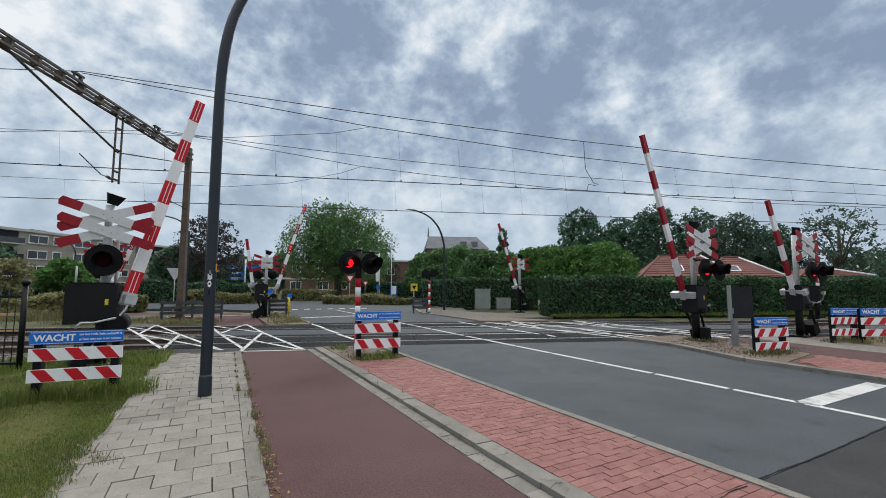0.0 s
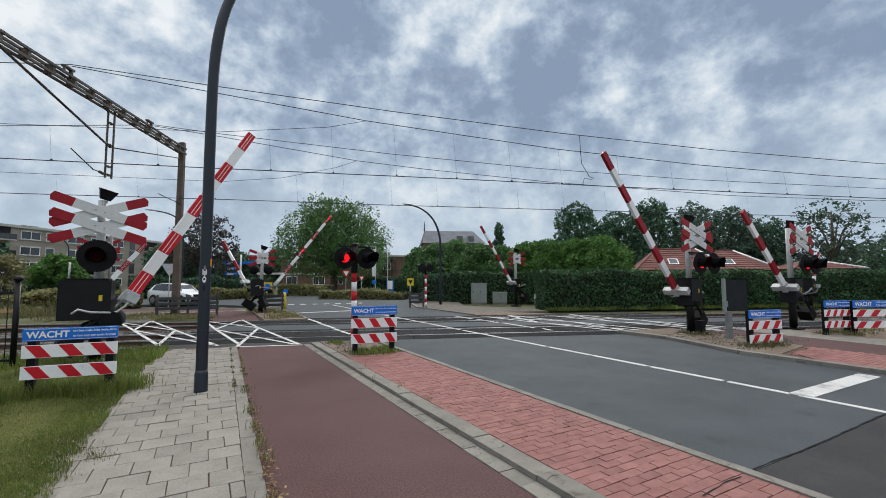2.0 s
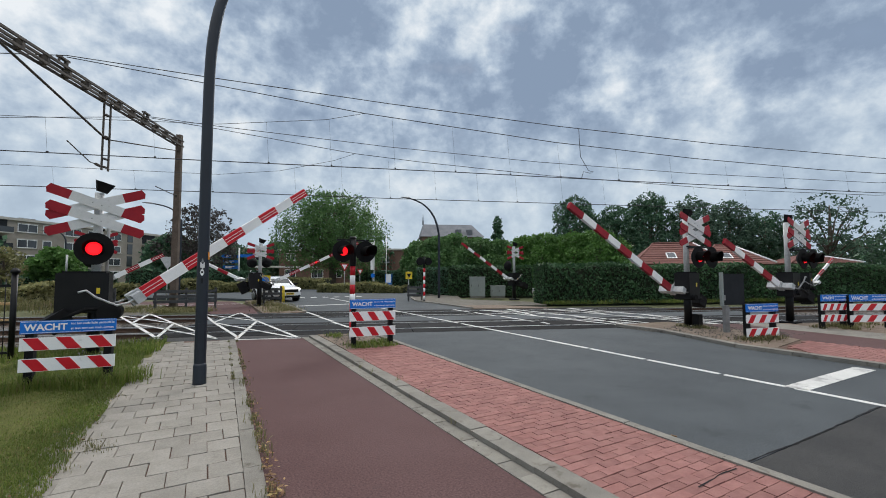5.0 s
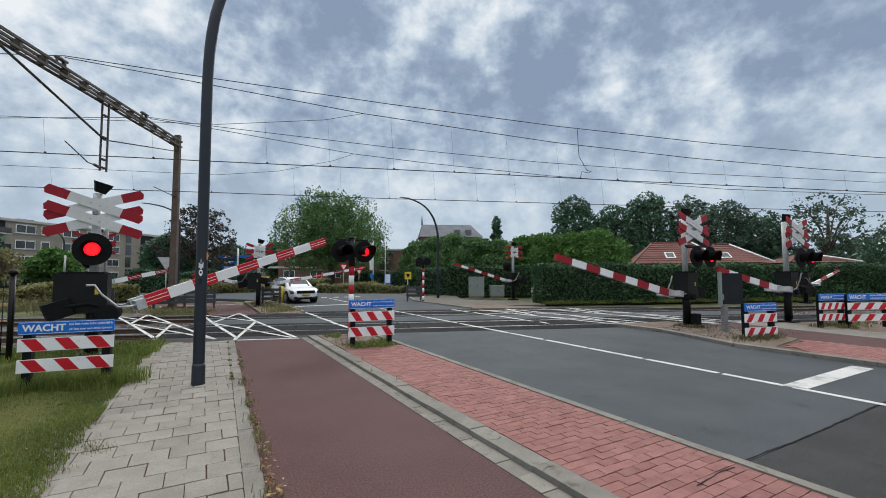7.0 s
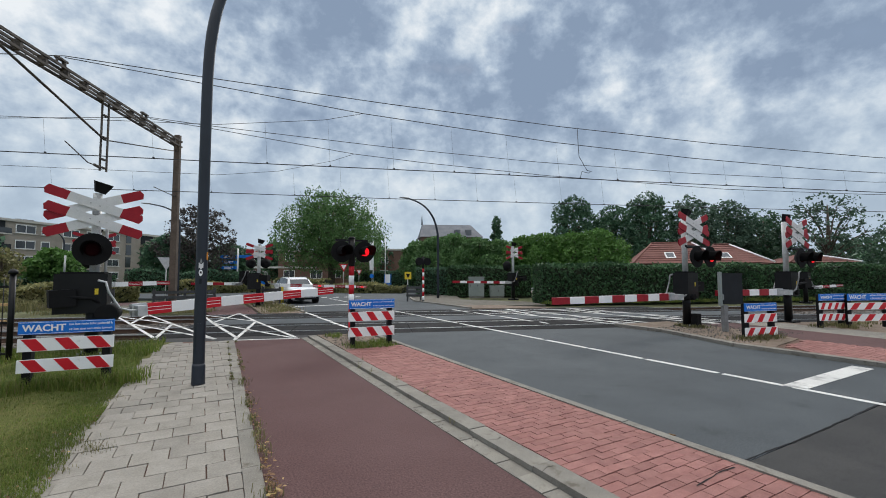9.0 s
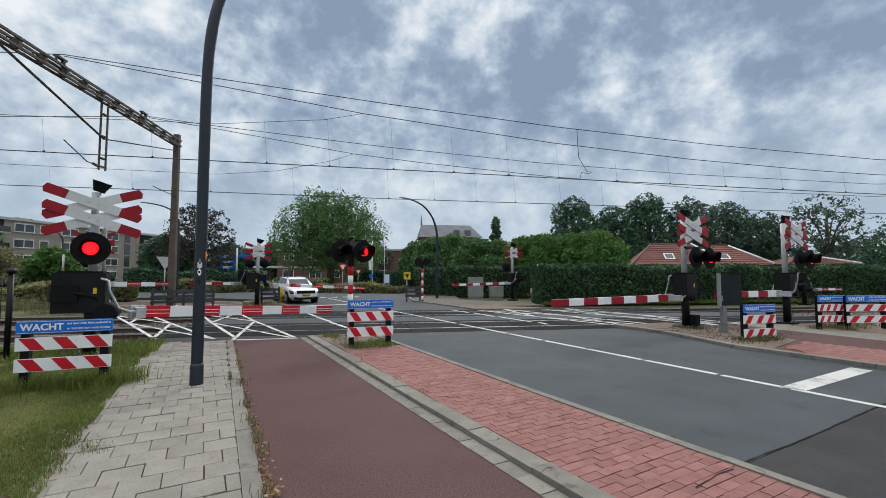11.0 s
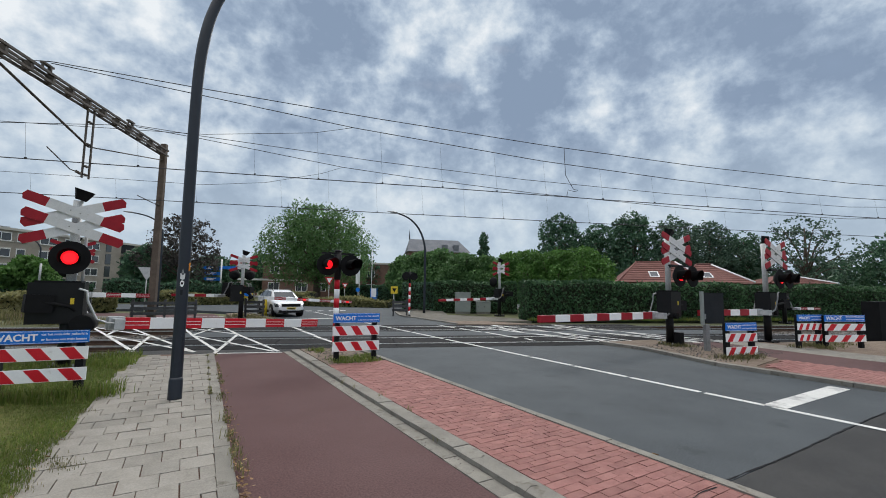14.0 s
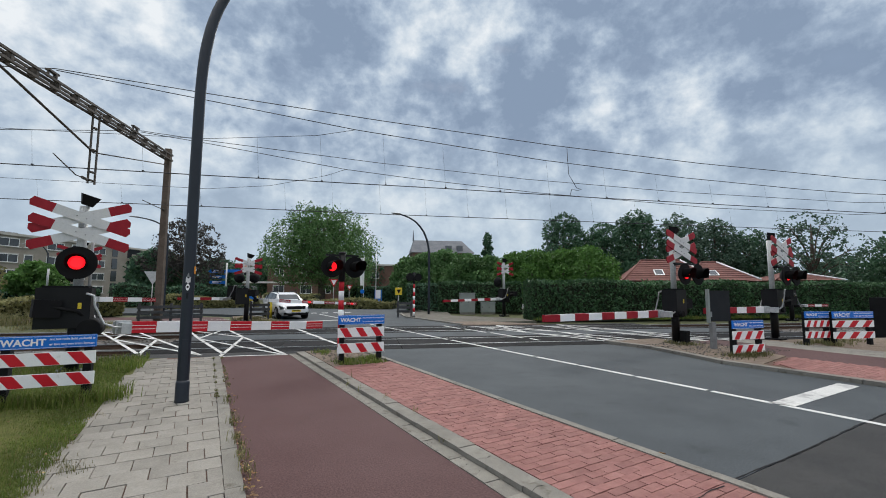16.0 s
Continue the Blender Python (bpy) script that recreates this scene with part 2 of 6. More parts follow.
CAR_GLASS = surface("tinted_car_glass", (0.03, 0.04, 0.05), (0.045, 0.055, 0.065), 1.0, 0.08, bump=0, grain=0.05, spec=0.45)
TYRE = surface("tyre_rubber", (0.015, 0.015, 0.015), (0.025, 0.025, 0.025), 5.0, 0.9, bump=0.1)
ALLOY = surface("alloy_rim", (0.25, 0.26, 0.27), (0.35, 0.36, 0.37), 5.0, 0.35, 0.8, bump=0)
LENS_OFF = surface("unlit_red_lens", (0.012, 0.002, 0.003), (0.018, 0.003, 0.004), 3.0, 0.85, bump=0.02, spec=0.03)
LENS_ON = lit("lit_red_lens", (1.0, 0.010, 0.018), 1.15)
BOOM_LAMP = lit("lit_boom_lamp", (1.0, 0.03, 0.03), 0.8)
HEADLIGHT = lit("car_headlight", (1.0, 0.98, 0.95), 0.9)
LEAF = foliage("broad_leaves", (0.048, 0.111, 0.036), (0.115, 0.219, 0.077))
LEAF_PLANE = foliage("plane_leaves", (0.052, 0.116, 0.037), (0.126, 0.233, 0.082))
LEAF_DARK = foliage("dark_leaves", (0.035, 0.084, 0.052), (0.080, 0.162, 0.089), clear=0.25)
# distance haze is mixed into this leaf colour, paler and bluer
LEAF_FAR = foliage("haze_tinted_leaves", (0.050, 0.094, 0.066), (0.098, 0.164, 0.112), clear=0.3)
LEAF_BRIGHT = foliage("bright_leaves", (0.059, 0.136, 0.028), (0.117, 0.241, 0.059))
LEAF_COPPER = foliage("copper_leaves", (0.031, 0.029, 0.029), (0.066, 0.059, 0.053), clear=0.2)
LEAF_HEDGE = foliage("hedge_leaves", (0.028, 0.070, 0.032), (0.069, 0.144, 0.061), clear=0.25)
LEAF_OLIVE = foliage("olive_shrub_leaves", (0.130, 0.137, 0.052), (0.260, 0.247, 0.111))
GRASS = foliage("grass_blades", (0.082, 0.130, 0.022), (0.175, 0.220, 0.048), (0.21, 0.18, 0.085), clear=0.45)
MEADOW = foliage("meadow_blades", (0.10, 0.105, 0.035), (0.20, 0.19, 0.085), (0.27, 0.23, 0.12), clear=0.3)
DRY = foliage("dry_leaves", (0.13, 0.07, 0.035), (0.30, 0.17, 0.075), (0.46, 0.35, 0.13), clear=0.15)
# near-black fill for hedge insides, its colour standing for shade among leaves
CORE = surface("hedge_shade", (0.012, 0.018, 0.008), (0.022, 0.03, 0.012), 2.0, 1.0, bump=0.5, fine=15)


# ---- mesh helpers ----
def box(bm, x0, x1, y0, y1, z0, z1, m=None):
    vs = [bm.verts.new((x, y, z)) for z in (z0, z1) for x, y in ((x0, y0), (x1, y0), (x1, y1), (x0, y1))]
    for f in ((3, 2, 1, 0), (4, 5, 6, 7), (0, 1, 5, 4), (1, 2, 6, 5), (2, 3, 7, 6), (3, 0, 4, 7)):
        bm.faces.new([vs[i] for i in f])
    if m is not None:
        for v in vs:
            v.co = m @ v.co
    return vs


def tube(bm, pts, radii, seg=10, caps=True):
    """A round tube through points, with a radius for each."""
    pts = [Vector(p) for p in pts]
    rings = []
    side = None
    for i, p in enumerate(pts):
        d = (pts[min(i + 1, len(pts) - 1)] - pts[max(i - 1, 0)]).normalized()
        if side is None:
            side = d.cross(Vector((0, 0, 1)) if abs(d.z) < 0.95 else Vector((1, 0, 0))).normalized()
        else:
            side = (side - d * side.dot(d)).normalized()
        up = side.cross(d)
        r = radii[i] if isinstance(radii, (list, tuple)) else radii
        rings.append([bm.verts.new(p + r * (math.cos(k * math.tau / seg) * side + math.sin(k * math.tau / seg) * up)) for k in range(seg)])
    for one, two in zip(rings, rings[1:]):
        for k in range(seg):
            f = bm.faces.new((one[k], one[(k + 1) % seg], two[(k + 1) % seg], two[k]))
            f.smooth = True
    if caps:
        bm.faces.new(rings[0][::-1])
        bm.faces.new(rings[-1])


def smooth(pts, radii, steps=5):
    """More points along a bent line, on a smooth curve through the given ones."""
    line, sizes = [], []
    p = [Vector(q) for q in pts]
    for i in range(len(p) - 1):
        a, b, c, d = p[max(i - 1, 0)], p[i], p[i + 1], p[min(i + 2, len(p) - 1)]
        for k in range(steps):
            t = k / steps
            line.append(0.5 * (2 * b + (c - a) * t + (2 * a - 5 * b + 4 * c - d) * t**2 + (3 * b - a - 3 * c + d) * t**3))
            sizes.append(radii[i] + (radii[i + 1] - radii[i]) * t)
    return line + [p[-1]], sizes + [radii[-1]]


def slab(bm, outline, z0, z1, m=None):
    """A flat plate with the given outline, from z0 to z1."""
    area = sum(a[0] * b[1] - b[0] * a[1] for a, b in zip(outline, outline[1:] + outline[:1]))
    outline = outline if area > 0 else outline[::-1]
    low = [bm.verts.new((x, y, z0)) for x, y in outline]
    high = [bm.verts.new((x, y, z1)) for x, y in outline]
    bm.faces.new(low[::-1])
    bm.faces.new(high)
    for i in range(len(outline)):
        j = (i + 1) % len(outline)
        bm.faces.new((low[i], low[j], high[j], high[i]))
    if m is not None:
        for v in low + high:
            v.co = m @ v.co


def rounded(bm, width=0.01, segments=2):
    bmesh.ops.bevel(bm, geom=[e for e in bm.edges if len(e.link_faces) == 2 and e.calc_face_angle(0) > 0.6], offset=width, segments=segments, affect="EDGES", profile=0.6)


def mesh_of(name, bm, material):
    me = bpy.data.meshes.new(name)
    bm.normal_update()
    bm.to_mesh(me)
    bm.free()
    me.materials.append(material)
    return me


def part(name, bm, material, parent, label="", at=None):
    ob = new(name, mesh_of(name, bm, material))
    ob.parent = parent
    if at is not None:
        ob.matrix_basis = at
    if label:
        ob["label"] = label
    return ob


def thing(name, label, category, at=None, group="", kind=""):
    ob = new(name)
    ob.empty_display_size = 0.1
    if at is not None:
        ob.matrix_basis = at
    return tagged(ob, label, category, group, kind)


def solo(name, bm, material, label, category="", group="", kind="", at=None):
    ob = new(name, mesh_of(name, bm, material))
    if at is not None:
        ob.matrix_basis = at
    return tagged(ob, label, category, group, kind)


def quick(shape, *args, **more):
    bm = bmesh.new()
    shape(bm, *args, **more)
    return bm


def polygons(name, verts, faces, material, parent=None):
    me = bpy.data.meshes.new(name)
    me.from_pydata(verts, [], faces)
    me.materials.append(material)
    ob = new(name, me)
    ob.parent = parent
    return ob


def leaf_cloud(name, places, size, material, parent, rng, droop=0.0, long=1.5):
    """Small folded leaves at the given places, turned at random."""
    n = len(places)
    a = rng.normal(size=(n, 3))
    a[:, 2] -= droop
    a /= np.linalg.norm(a, axis=1)[:, None]
    b = np.cross(a, rng.normal(size=(n, 3)))
    b /= np.linalg.norm(b, axis=1)[:, None]
    s = size * rng.uniform(0.6, 1.4, (n, 1))
    tip, side = a * s * long / 2, b * s / 2
    v = np.stack([places - tip, places + side - 0.15 * tip, places + tip, places - side - 0.15 * tip], 1).reshape(-1, 3)
    idx = np.arange(n * 4).reshape(-1, 4)
    return polygons(name, v.tolist(), idx.tolist(), material, parent)


def in_blobs(blobs, n, rng, hollow=0.55):
    """Places in a set of ellipsoids, mostly near their skins, with gaps."""
    blobs = np.array(blobs, float)
    weight = (blobs[:, 3] * blobs[:, 4] * blobs[:, 5]) ** 0.67
    pick = rng.choice(len(blobs), n, p=weight / weight.sum())
    d = rng.normal(size=(n, 3))
    d /= np.linalg.norm(d, axis=1)[:, None]
    r = rng.uniform(hollow**3, 1.12, (n, 1)) ** (1 / 3)
    lump = 1 + 0.13 * np.sin(5 * d[:, :1] + pick[:, None]) * np.cos(4 * d[:, 1:2] + 2 * pick[:, None]) + 0.07 * rng.normal(size=(n, 1))
    return blobs[pick, :3] + d * r * lump * blobs[pick, 3:6]


# ---- ground, road, paths and the crossing ----
TRACK = pose(0, 0, 0, 0, 0, -20.48)  # x along the rails, y across them


def on_track(s, w):
    v = TRACK @ Vector((s, w, 0))
    return v.x, v.y


tagged(solo("ground", quick(box, -700, 700, -300, 900, -0.9, -0.16), FIELD, "rough grassy ground reaching the horizon"), kind="structure")


def band(name, outline, material, label, z=0.0, thick=0.17):
    return solo(name, quick(slab, outline, z - thick, z), material, label, kind="structure")


def strip(x0, x1, w0, w1, step=0):
    """Corners of a lane x0..x1 between two lines parallel to the rails."""
    def y_on(x, w):
        return (w - 0.350 * x) / 0.9367
    return [(x0, y_on(x0, w0)), (x1, y_on(x1, w0)), (x1, y_on(x1, w1)), (x0, y_on(x0, w1))]


# carriageway this side of the rails, with a newer surface towards the crossing
near = strip(4.2, 11.4, 0, 12.45)
band("road_near", [(4.2, 2.08), (10.9, 2.08), (10.85, 4.2), (10.85, 5.3), (11.65, 7.6), near[2], near[3]], ASPHALT, "grey asphalt carriageway before the level crossing")
band("road_behind", [(4.2, -30), (10.9, -30), (10.9, 2.075), (4.2, 2.075)], ASPHALT_OLD, "older coarse dark asphalt carriageway", z=-0.004)
band("cycle_path_near", [(-0.27, -20), (2.34, -20), (2.34, 11.75), (0.77, 12.35)], ASPHALT_RED, "smooth dark red asphalt cycle path")
far = strip(4.0, 11.3, 20.0, 30)
band("road_far", [far[0], far[1], (11.5, 24.0), (13.0, 27.5), (17, 31), (60, 33), (60, 41), (20, 43), (8, 48), (4, 60), (-2, 60), (-4, 46), (-60, 62), (-60, 52), (-6, 38.5), (1.0, 33.5), (3.6, 30.0), (4.0, 25.0)], ASPHALT, "grey asphalt road and junction beyond the rails", z=0.002)
band("cycle_path_far", [(0.35, 20.4), (2.1, 19.75), (2.2, 24), (1.6, 29.2), (-3, 31.5), (-30, 37), (-30, 34.5), (-3, 28.9), (-0.2, 25.5)], ASPHALT_RED, "faded red asphalt cycle path beyond the rails", z=0.001)
band("footway_far", [(-3.4, 22.0), (-1.9, 21.5), (-1.7, 26), (-2.2, 30), (-30, 34.0), (-30, 32.4), (-3.8, 28.8)], PATH_DULL, "pale paved footway beyond the rails", z=0.0)
band("footway_right_far", [(11.6, 19.4), (13.2, 18.6), (16.5, 17.6), (17.2, 20), (15, 24), (17.5, 28.8), (60, 30.5), (60, 32.8), (16, 30.8), (12.6, 27.0), (11.5, 23.5)], PATH_DULL, "pale paved footway beside the junction", z=0.0)
band("soil_far", [(2.25, 19.6), (3.9, 19.1), (3.9, 25.2), (3.4, 29.6), (2.3, 29.0)], SOIL, "bare sandy verge with weeds", z=0.03)
band("soil_far_right", [(11.4, 17.2), (13.5, 16.2), (15.2, 15.6), (13.8, 18.3), (11.6, 19.3)], SOIL, "bare sandy verge by the far kerb", z=0.025)
band("soil_island", [(2.78, 9.0), (4.05, 9.0), (4.05, 11.45), (2.78, 11.9)], SOIL, "sandy end of the traffic island with weeds", z=0.045, thick=0.2)
# right hand side
band("soil_right", [(11.85, 9.3), (11.75, 7.6), (11.35, 6.4), (10.93, 5.3), (10.93, 4.25), (11.35, 4.72), (13.15, 4.97), (13.9, 6.6), (13.85, 7.6), (14.0, 9.0)], SOIL, "sandy verge with scattered weeds", z=0.05, thick=0.2)
band("cycle_path_right", [(13.02, -6), (15.15, -6), (15.2, 4.0), (15.4, 6.4), (15.6, 7.7), (14.1, 8.3), (13.9, 7.6), (13.95, 6.6), (13.2, 4.95)], ASPHALT_RED, "faded red asphalt cycle path", z=0.02)
band("footway_right", [(15.2, -6), (16.6, -6), (16.7, 4.5), (17.0, 7.2), (15.7, 7.6), (15.4, 6.4), (15.2, 4.0)], KERB, "pale paved footway by the rails", z=0.022)
band("soil_beside_footway", [(16.6, -6), (34, -6), (34, 0.6), (19.0, 6.3), (17.0, 7.1), (16.7, 4.5)], SOIL, "weedy sandy ground beside the footway", z=0.012)

# rail bed
solo("ballast_bed", quick(box, -90, 110, 11.6, 20.6, -0.50, -0.15), BALLAST, "brown stone ballast bed", kind="structure", at=TRACK)
RAILS = (13.35, 14.85, 17.55, 19.05)


def build_rails():
    for k, w in enumerate(RAILS):
        bm = bmesh.new()
        box(bm, -90, 110, w - 0.035, w + 0.035, -0.02, 0.012)
        head = solo("rail", bm, RAIL, "worn steel rail sunk in the crossing", "rail", group="rails", at=TRACK)
        bm = bmesh.new()
        for s0, s1 in ((-90, -6.2), (13.0, 110)):
            box(bm, s0, s1, w - 0.02, w + 0.02, -0.10, -0.021)
            box(bm, s0, s1, w - 0.07, w + 0.07, -0.13, -0.10)
        part("rail_foot", bm, RUST, head)
    bm = bmesh.new()
    for c in (14.1, 18.3):
        for k in range(140):
            for s0, side in ((-6.8 - 0.6 * k, -1), (13.6 + 0.6 * k, 1)):
                box(bm, s0 - 0.12, s0 + 0.12, c - 1.25, c + 1.25, -0.25, -0.135)
    tagged(solo("railway_sleepers", bm, MAST, "weathered railway sleepers in the ballast", "sleepers", at=TRACK), kind="stuff")


build_rails()


def build_deck():
    """Rubber panels along both tracks and an asphalt strip between them."""
    deck = thing("crossing_deck", "dark rubber and asphalt level crossing deck", "crossing deck", at=TRACK, kind="structure")
    shapes = {}
    for w0, w1 in ((12.5, 13.305), (13.395, 14.805), (14.895, 15.45), (17.1, 17.505), (17.595, 19.005), (19.095, 19.85)):
        key = round(w1 - w0, 2)
        if key not in shapes:
            bm = quick(box, 0.01, 1.79, 0, w1 - w0, -0.15, 0.0)
            rounded(bm, 0.012, 1)
            shapes[key] = mesh_of("panel", bm, RUBBER)
        for k in range(13 if w0 < 16 else 11):
            p = new("panel", shapes[key])
            p.parent = deck
            p.matrix_basis = pose(-6.1 + 1.8 * k, w0, 0.002 * math.sin(k * 2.3 + w0))
    part("asphalt_strip", quick(box, -6.1, 17.2, 15.46, 17.09, -0.15, -0.001), ASPHALT, deck, "grey asphalt between the tracks")
    part("near_strip", quick(box, -6.1, 17.3, 11.75, 12.49, -0.15, -0.006), ASPHALT_OLD, deck, "dark asphalt edge strip")
    part("far_strip", quick(box, -6.1, 13.7, 19.86, 20.3, -0.15, -0.006), ASPHALT_OLD, deck, "dark asphalt edge strip")


build_deck()

# ---- painted lines ----
PAINTED = thing("road_markings", "worn white painted lines on the road and crossing", "road marking", kind="structure")


def stroke(a, b, width=0.12, z=0.006, name="painted_line"):
    a, b = Vector(a), Vector(b)
    d = (b - a).normalized()
    side = Vector((-d.y, d.x)) * width / 2
    q = [a + side, b + side, b - side, a - side]
    part(name, quick(slab, [tuple(v) for v in q], z - 0.004, z), PAINT, PAINTED)


for y0, y1 in ((-8, 3.02), (3.12, 4.0), (4.08, 5.42), (5.5, 6.85), (6.92, 8.25), (8.35, 9.7), (9.8, 12.4), (12.6, 14.9), (15.1, 16.6), (16.75, 19.0), (19.1, 23.0), (25.0, 29.5)):
    stroke((7.72, y0), (7.72, y1), 0.11)
for y0, y1 in ((13.3, 15.1), (15.25, 17.2), (17.4, 19.7), (20.0, 22.1)):
    stroke((4.08, y0), (4.02, y1), 0.12)
for y0, y1 in ((10.9, 11.4), (11.7, 13.7), (13.9, 15.6), (15.8, 17.4)):
    stroke((10.3, y0), (10.4, y1), 0.12)
part("stop_line", quick(slab, [(7.75, 2.87), (10.4, 2.86), (10.42, 3.16), (7.7, 3.16)], 0.002, 0.006), PAINT_WORN, PAINTED)
stroke((4.1, 23.2), (7.6, 23.4), 0.3)
for k in range(9):
    stroke((3.5 + 0.8 * k, 31.5 - 0.1 * k), (3.9 + 0.8 * k, 31.45 - 0.1 * k), 0.5)
stroke((-2.4, 27.2), (2.0, 26.6), 0.1)
HATCH = (
    ((-3.05, 21.9), (-2.1, 18.1)), ((-2.1, 18.1), (-0.99, 13.47)), ((-1.9, 21.7), (-0.81, 17.25)), ((-0.81, 17.25), (0.3, 12.9)),
    ((-3.2, 22.1), (-0.81, 17.3)), ((-1.95, 21.7), (-2.1, 18.2)), ((-2.05, 18.0), (0.35, 12.75)), ((-0.85, 17.2), (-1.05, 13.5)),
    ((0.05, 20.6), (0.38, 16.9)), ((0.38, 16.9), (0.86, 12.7)), ((1.45, 20.45), (1.74, 16.7)), ((1.74, 16.7), (2.25, 11.95)),
    ((0.0, 20.6), (1.74, 16.75)), ((1.4, 20.4), (0.36, 17.0)), ((0.40, 16.8), (2.15, 12.0)), ((1.72, 16.65), (0.76, 12.25)), ((0.74, 12.28), (2.3, 11.76)),
)
for a, b in HATCH:
    stroke(a, b, 0.095, 0.007)
for dx, dy in ((11.35, -4.05), (14.3, -5.1)):
    for a, b in HATCH[8:17]:
        stroke((a[0] + dx, a[1] + dy), (b[0] + dx, b[1] + dy), 0.13, 0.007)
stroke((15.25, 2.4), (16.6, 2.3), 0.3, 0.028)


def crack(name, pts, z, label, width=0.012):
    """A jagged dark crack along a line."""
    rng = random.Random(len(pts) * 7 + int(pts[0][0] * 10))
    line = []
    for (x0, y0), (x1, y1) in zip(pts, pts[1:]):
        n = max(2, int(math.hypot(x1 - x0, y1 - y0) / 0.08))
        line += [(x0 + (x1 - x0) * k / n + rng.uniform(-0.006, 0.006), y0 + (y1 - y0) * k / n + rng.uniform(-0.007, 0.007)) for k in range(n)]
    verts, faces = [], []
    for x, y in line:
        w = width * rng.uniform(0.4, 1.3)
        verts += [(x, y - w, z), (x, y + w, z)]
    for k in range(len(line) - 1):
        faces.append((2 * k, 2 * k + 2, 2 * k + 3, 2 * k + 1))
    tagged(polygons(name, verts, faces, BLACK_MATT), label, kind="structure")


crack("asphalt_seam", [(4.25, 2.10), (5.6, 2.07), (7.4, 2.09), (9.4, 2.07), (10.8, 2.08)], 0.004, "dark bitumen seam between two asphalt layers", 0.009)
crack("brick_crack", [(2.78, 5.52), (3.16, 5.65), (3.66, 5.65), (4.06, 5.69)], 0.061, "dark crack across the brick strip", 0.006)
for k, (y, bend) in enumerate(((2.75, 0.05), (3.53, -0.03))):
    crack("kerb_crack", [(2.505, y), (2.62, y + bend), (2.735, y + 0.02)], 0.0605, "dark crack across a kerb stone", 0.005)
crack("brick_crack_near", [(3.4, 1.98), (3.82, 2.02), (4.08, 2.0)], 0.061, "dark crack across the brick strip", 0.007)


# ---- kerbs ----
def kerb_run(name, pts, width, z0, z1, label, length=1.0, edge=0.012):
    """Kerb stones end to end along a line."""
    run = thing(name, label, "kerb", kind="structure")
    pts = [Vector(p) for p in pts]
    stones = {}
    for a, b in zip(pts, pts[1:]):
        d = b - a
        count = max(1, round(d.length / length))
        step = d.length / count
        key = round(step, 2)
        if key not in stones:
            bm = quick(box, 0.004, step - 0.004, -width / 2, width / 2, z0, z1)
            rounded(bm, edge, 1)
            stones[key] = mesh_of("kerb_stone", bm, KERB)
        for k in range(count):
            p = a + d * (k / count)
            s = new("kerb_stone", stones[key])
            s.parent = run
            s.matrix_basis = pose(p.x, p.y, 0.004 * math.sin(3.1 * k + p.x), 0, 0, math.degrees(math.atan2(d.y, d.x)))
    return run


kerb_run("kerb_footway", [(-0.02, -10.0), (0.692, 12.25)], 0.15, -0.2, 0.022, "flush mossy concrete kerb beside the footway")
kerb_run("kerb_cycle_path", [(2.63, -10.0), (2.63, 11.8)], 0.21, -0.2, 0.056, "low cracked concrete kerb beside the cycle path", edge=0.04)
kerb_run("gutter_cycle_path", [(2.43, -10.0), (2.43, 11.85)], 0.17, -0.2, 0.008, "flat concrete gutter slabs beside the cycle path", 0.3)
kerb_run("kerb_island", [(4.14, -10.0), (4.14, 11.3)], 0.11, -0.2, 0.07, "narrow pale kerb between bricks and carriageway")
kerb_run("kerb_right", [(11.77, 9.3), (11.68, 7.6), (11.26, 6.4), (10.84, 5.3), (10.82, 4.2), (10.80, 2.9), (10.95, -6)], 0.20, -0.2, 0.085, "low concrete kerb along the carriageway")
kerb_run("kerb_far_left", [(3.95, 19.4), (3.95, 25.2), (3.5, 29.8)], 0.15, -0.2, 0.07, "pale kerb beyond the rails")
kerb_run("kerb_far_right", [(11.45, 17.4), (11.5, 23.8), (12.8, 27.3), (17, 30.7)], 0.15, -0.2, 0.07, "pale kerb beyond the rails")


def turf_patch(name, x0, x1, y0, y1, edge, label):
    """A gently uneven lawn whose border towards the paving wanders."""
    rng = np.random.default_rng(4)
    nx, ny = 40, 120
    verts, faces = [], []
    for j in range(ny + 1):
        for i in range(nx + 1):
            u, v = i / nx, j / ny
            y = y0 + (y1 - y0) * v
            right = x1 + (edge(y) if edge else 0)
            x = x0 + (right - x0) * u
            z = 0.035 + 0.03 * noise.noise((x * 0.8, y * 0.8, 3)) - 0.03 * max(0, u - 0.96) / 0.04
            verts.append((x, y, z))
    for j in range(ny):
        for i in range(nx):
            a = j * (nx + 1) + i
            faces.append((a, a + 1, a + nx + 2, a + nx + 1))
    ob = polygons(name, verts, faces, TURF)
    for p in ob.data.polygons:
        p.use_smooth = True
    return tagged(ob, label, kind="structure")


def lawn_edge(y):
    return 0.10 * noise.noise((y * 1.7, 0.3, 0)) + 0.05 * noise.noise((y * 6, 2.3, 0)) + (0.16 * max(0, y - 9.5))


turf_patch("lawn", -14, -1.02, -10.0, 12.6, lawn_edge, "patchy green lawn beside the footway")


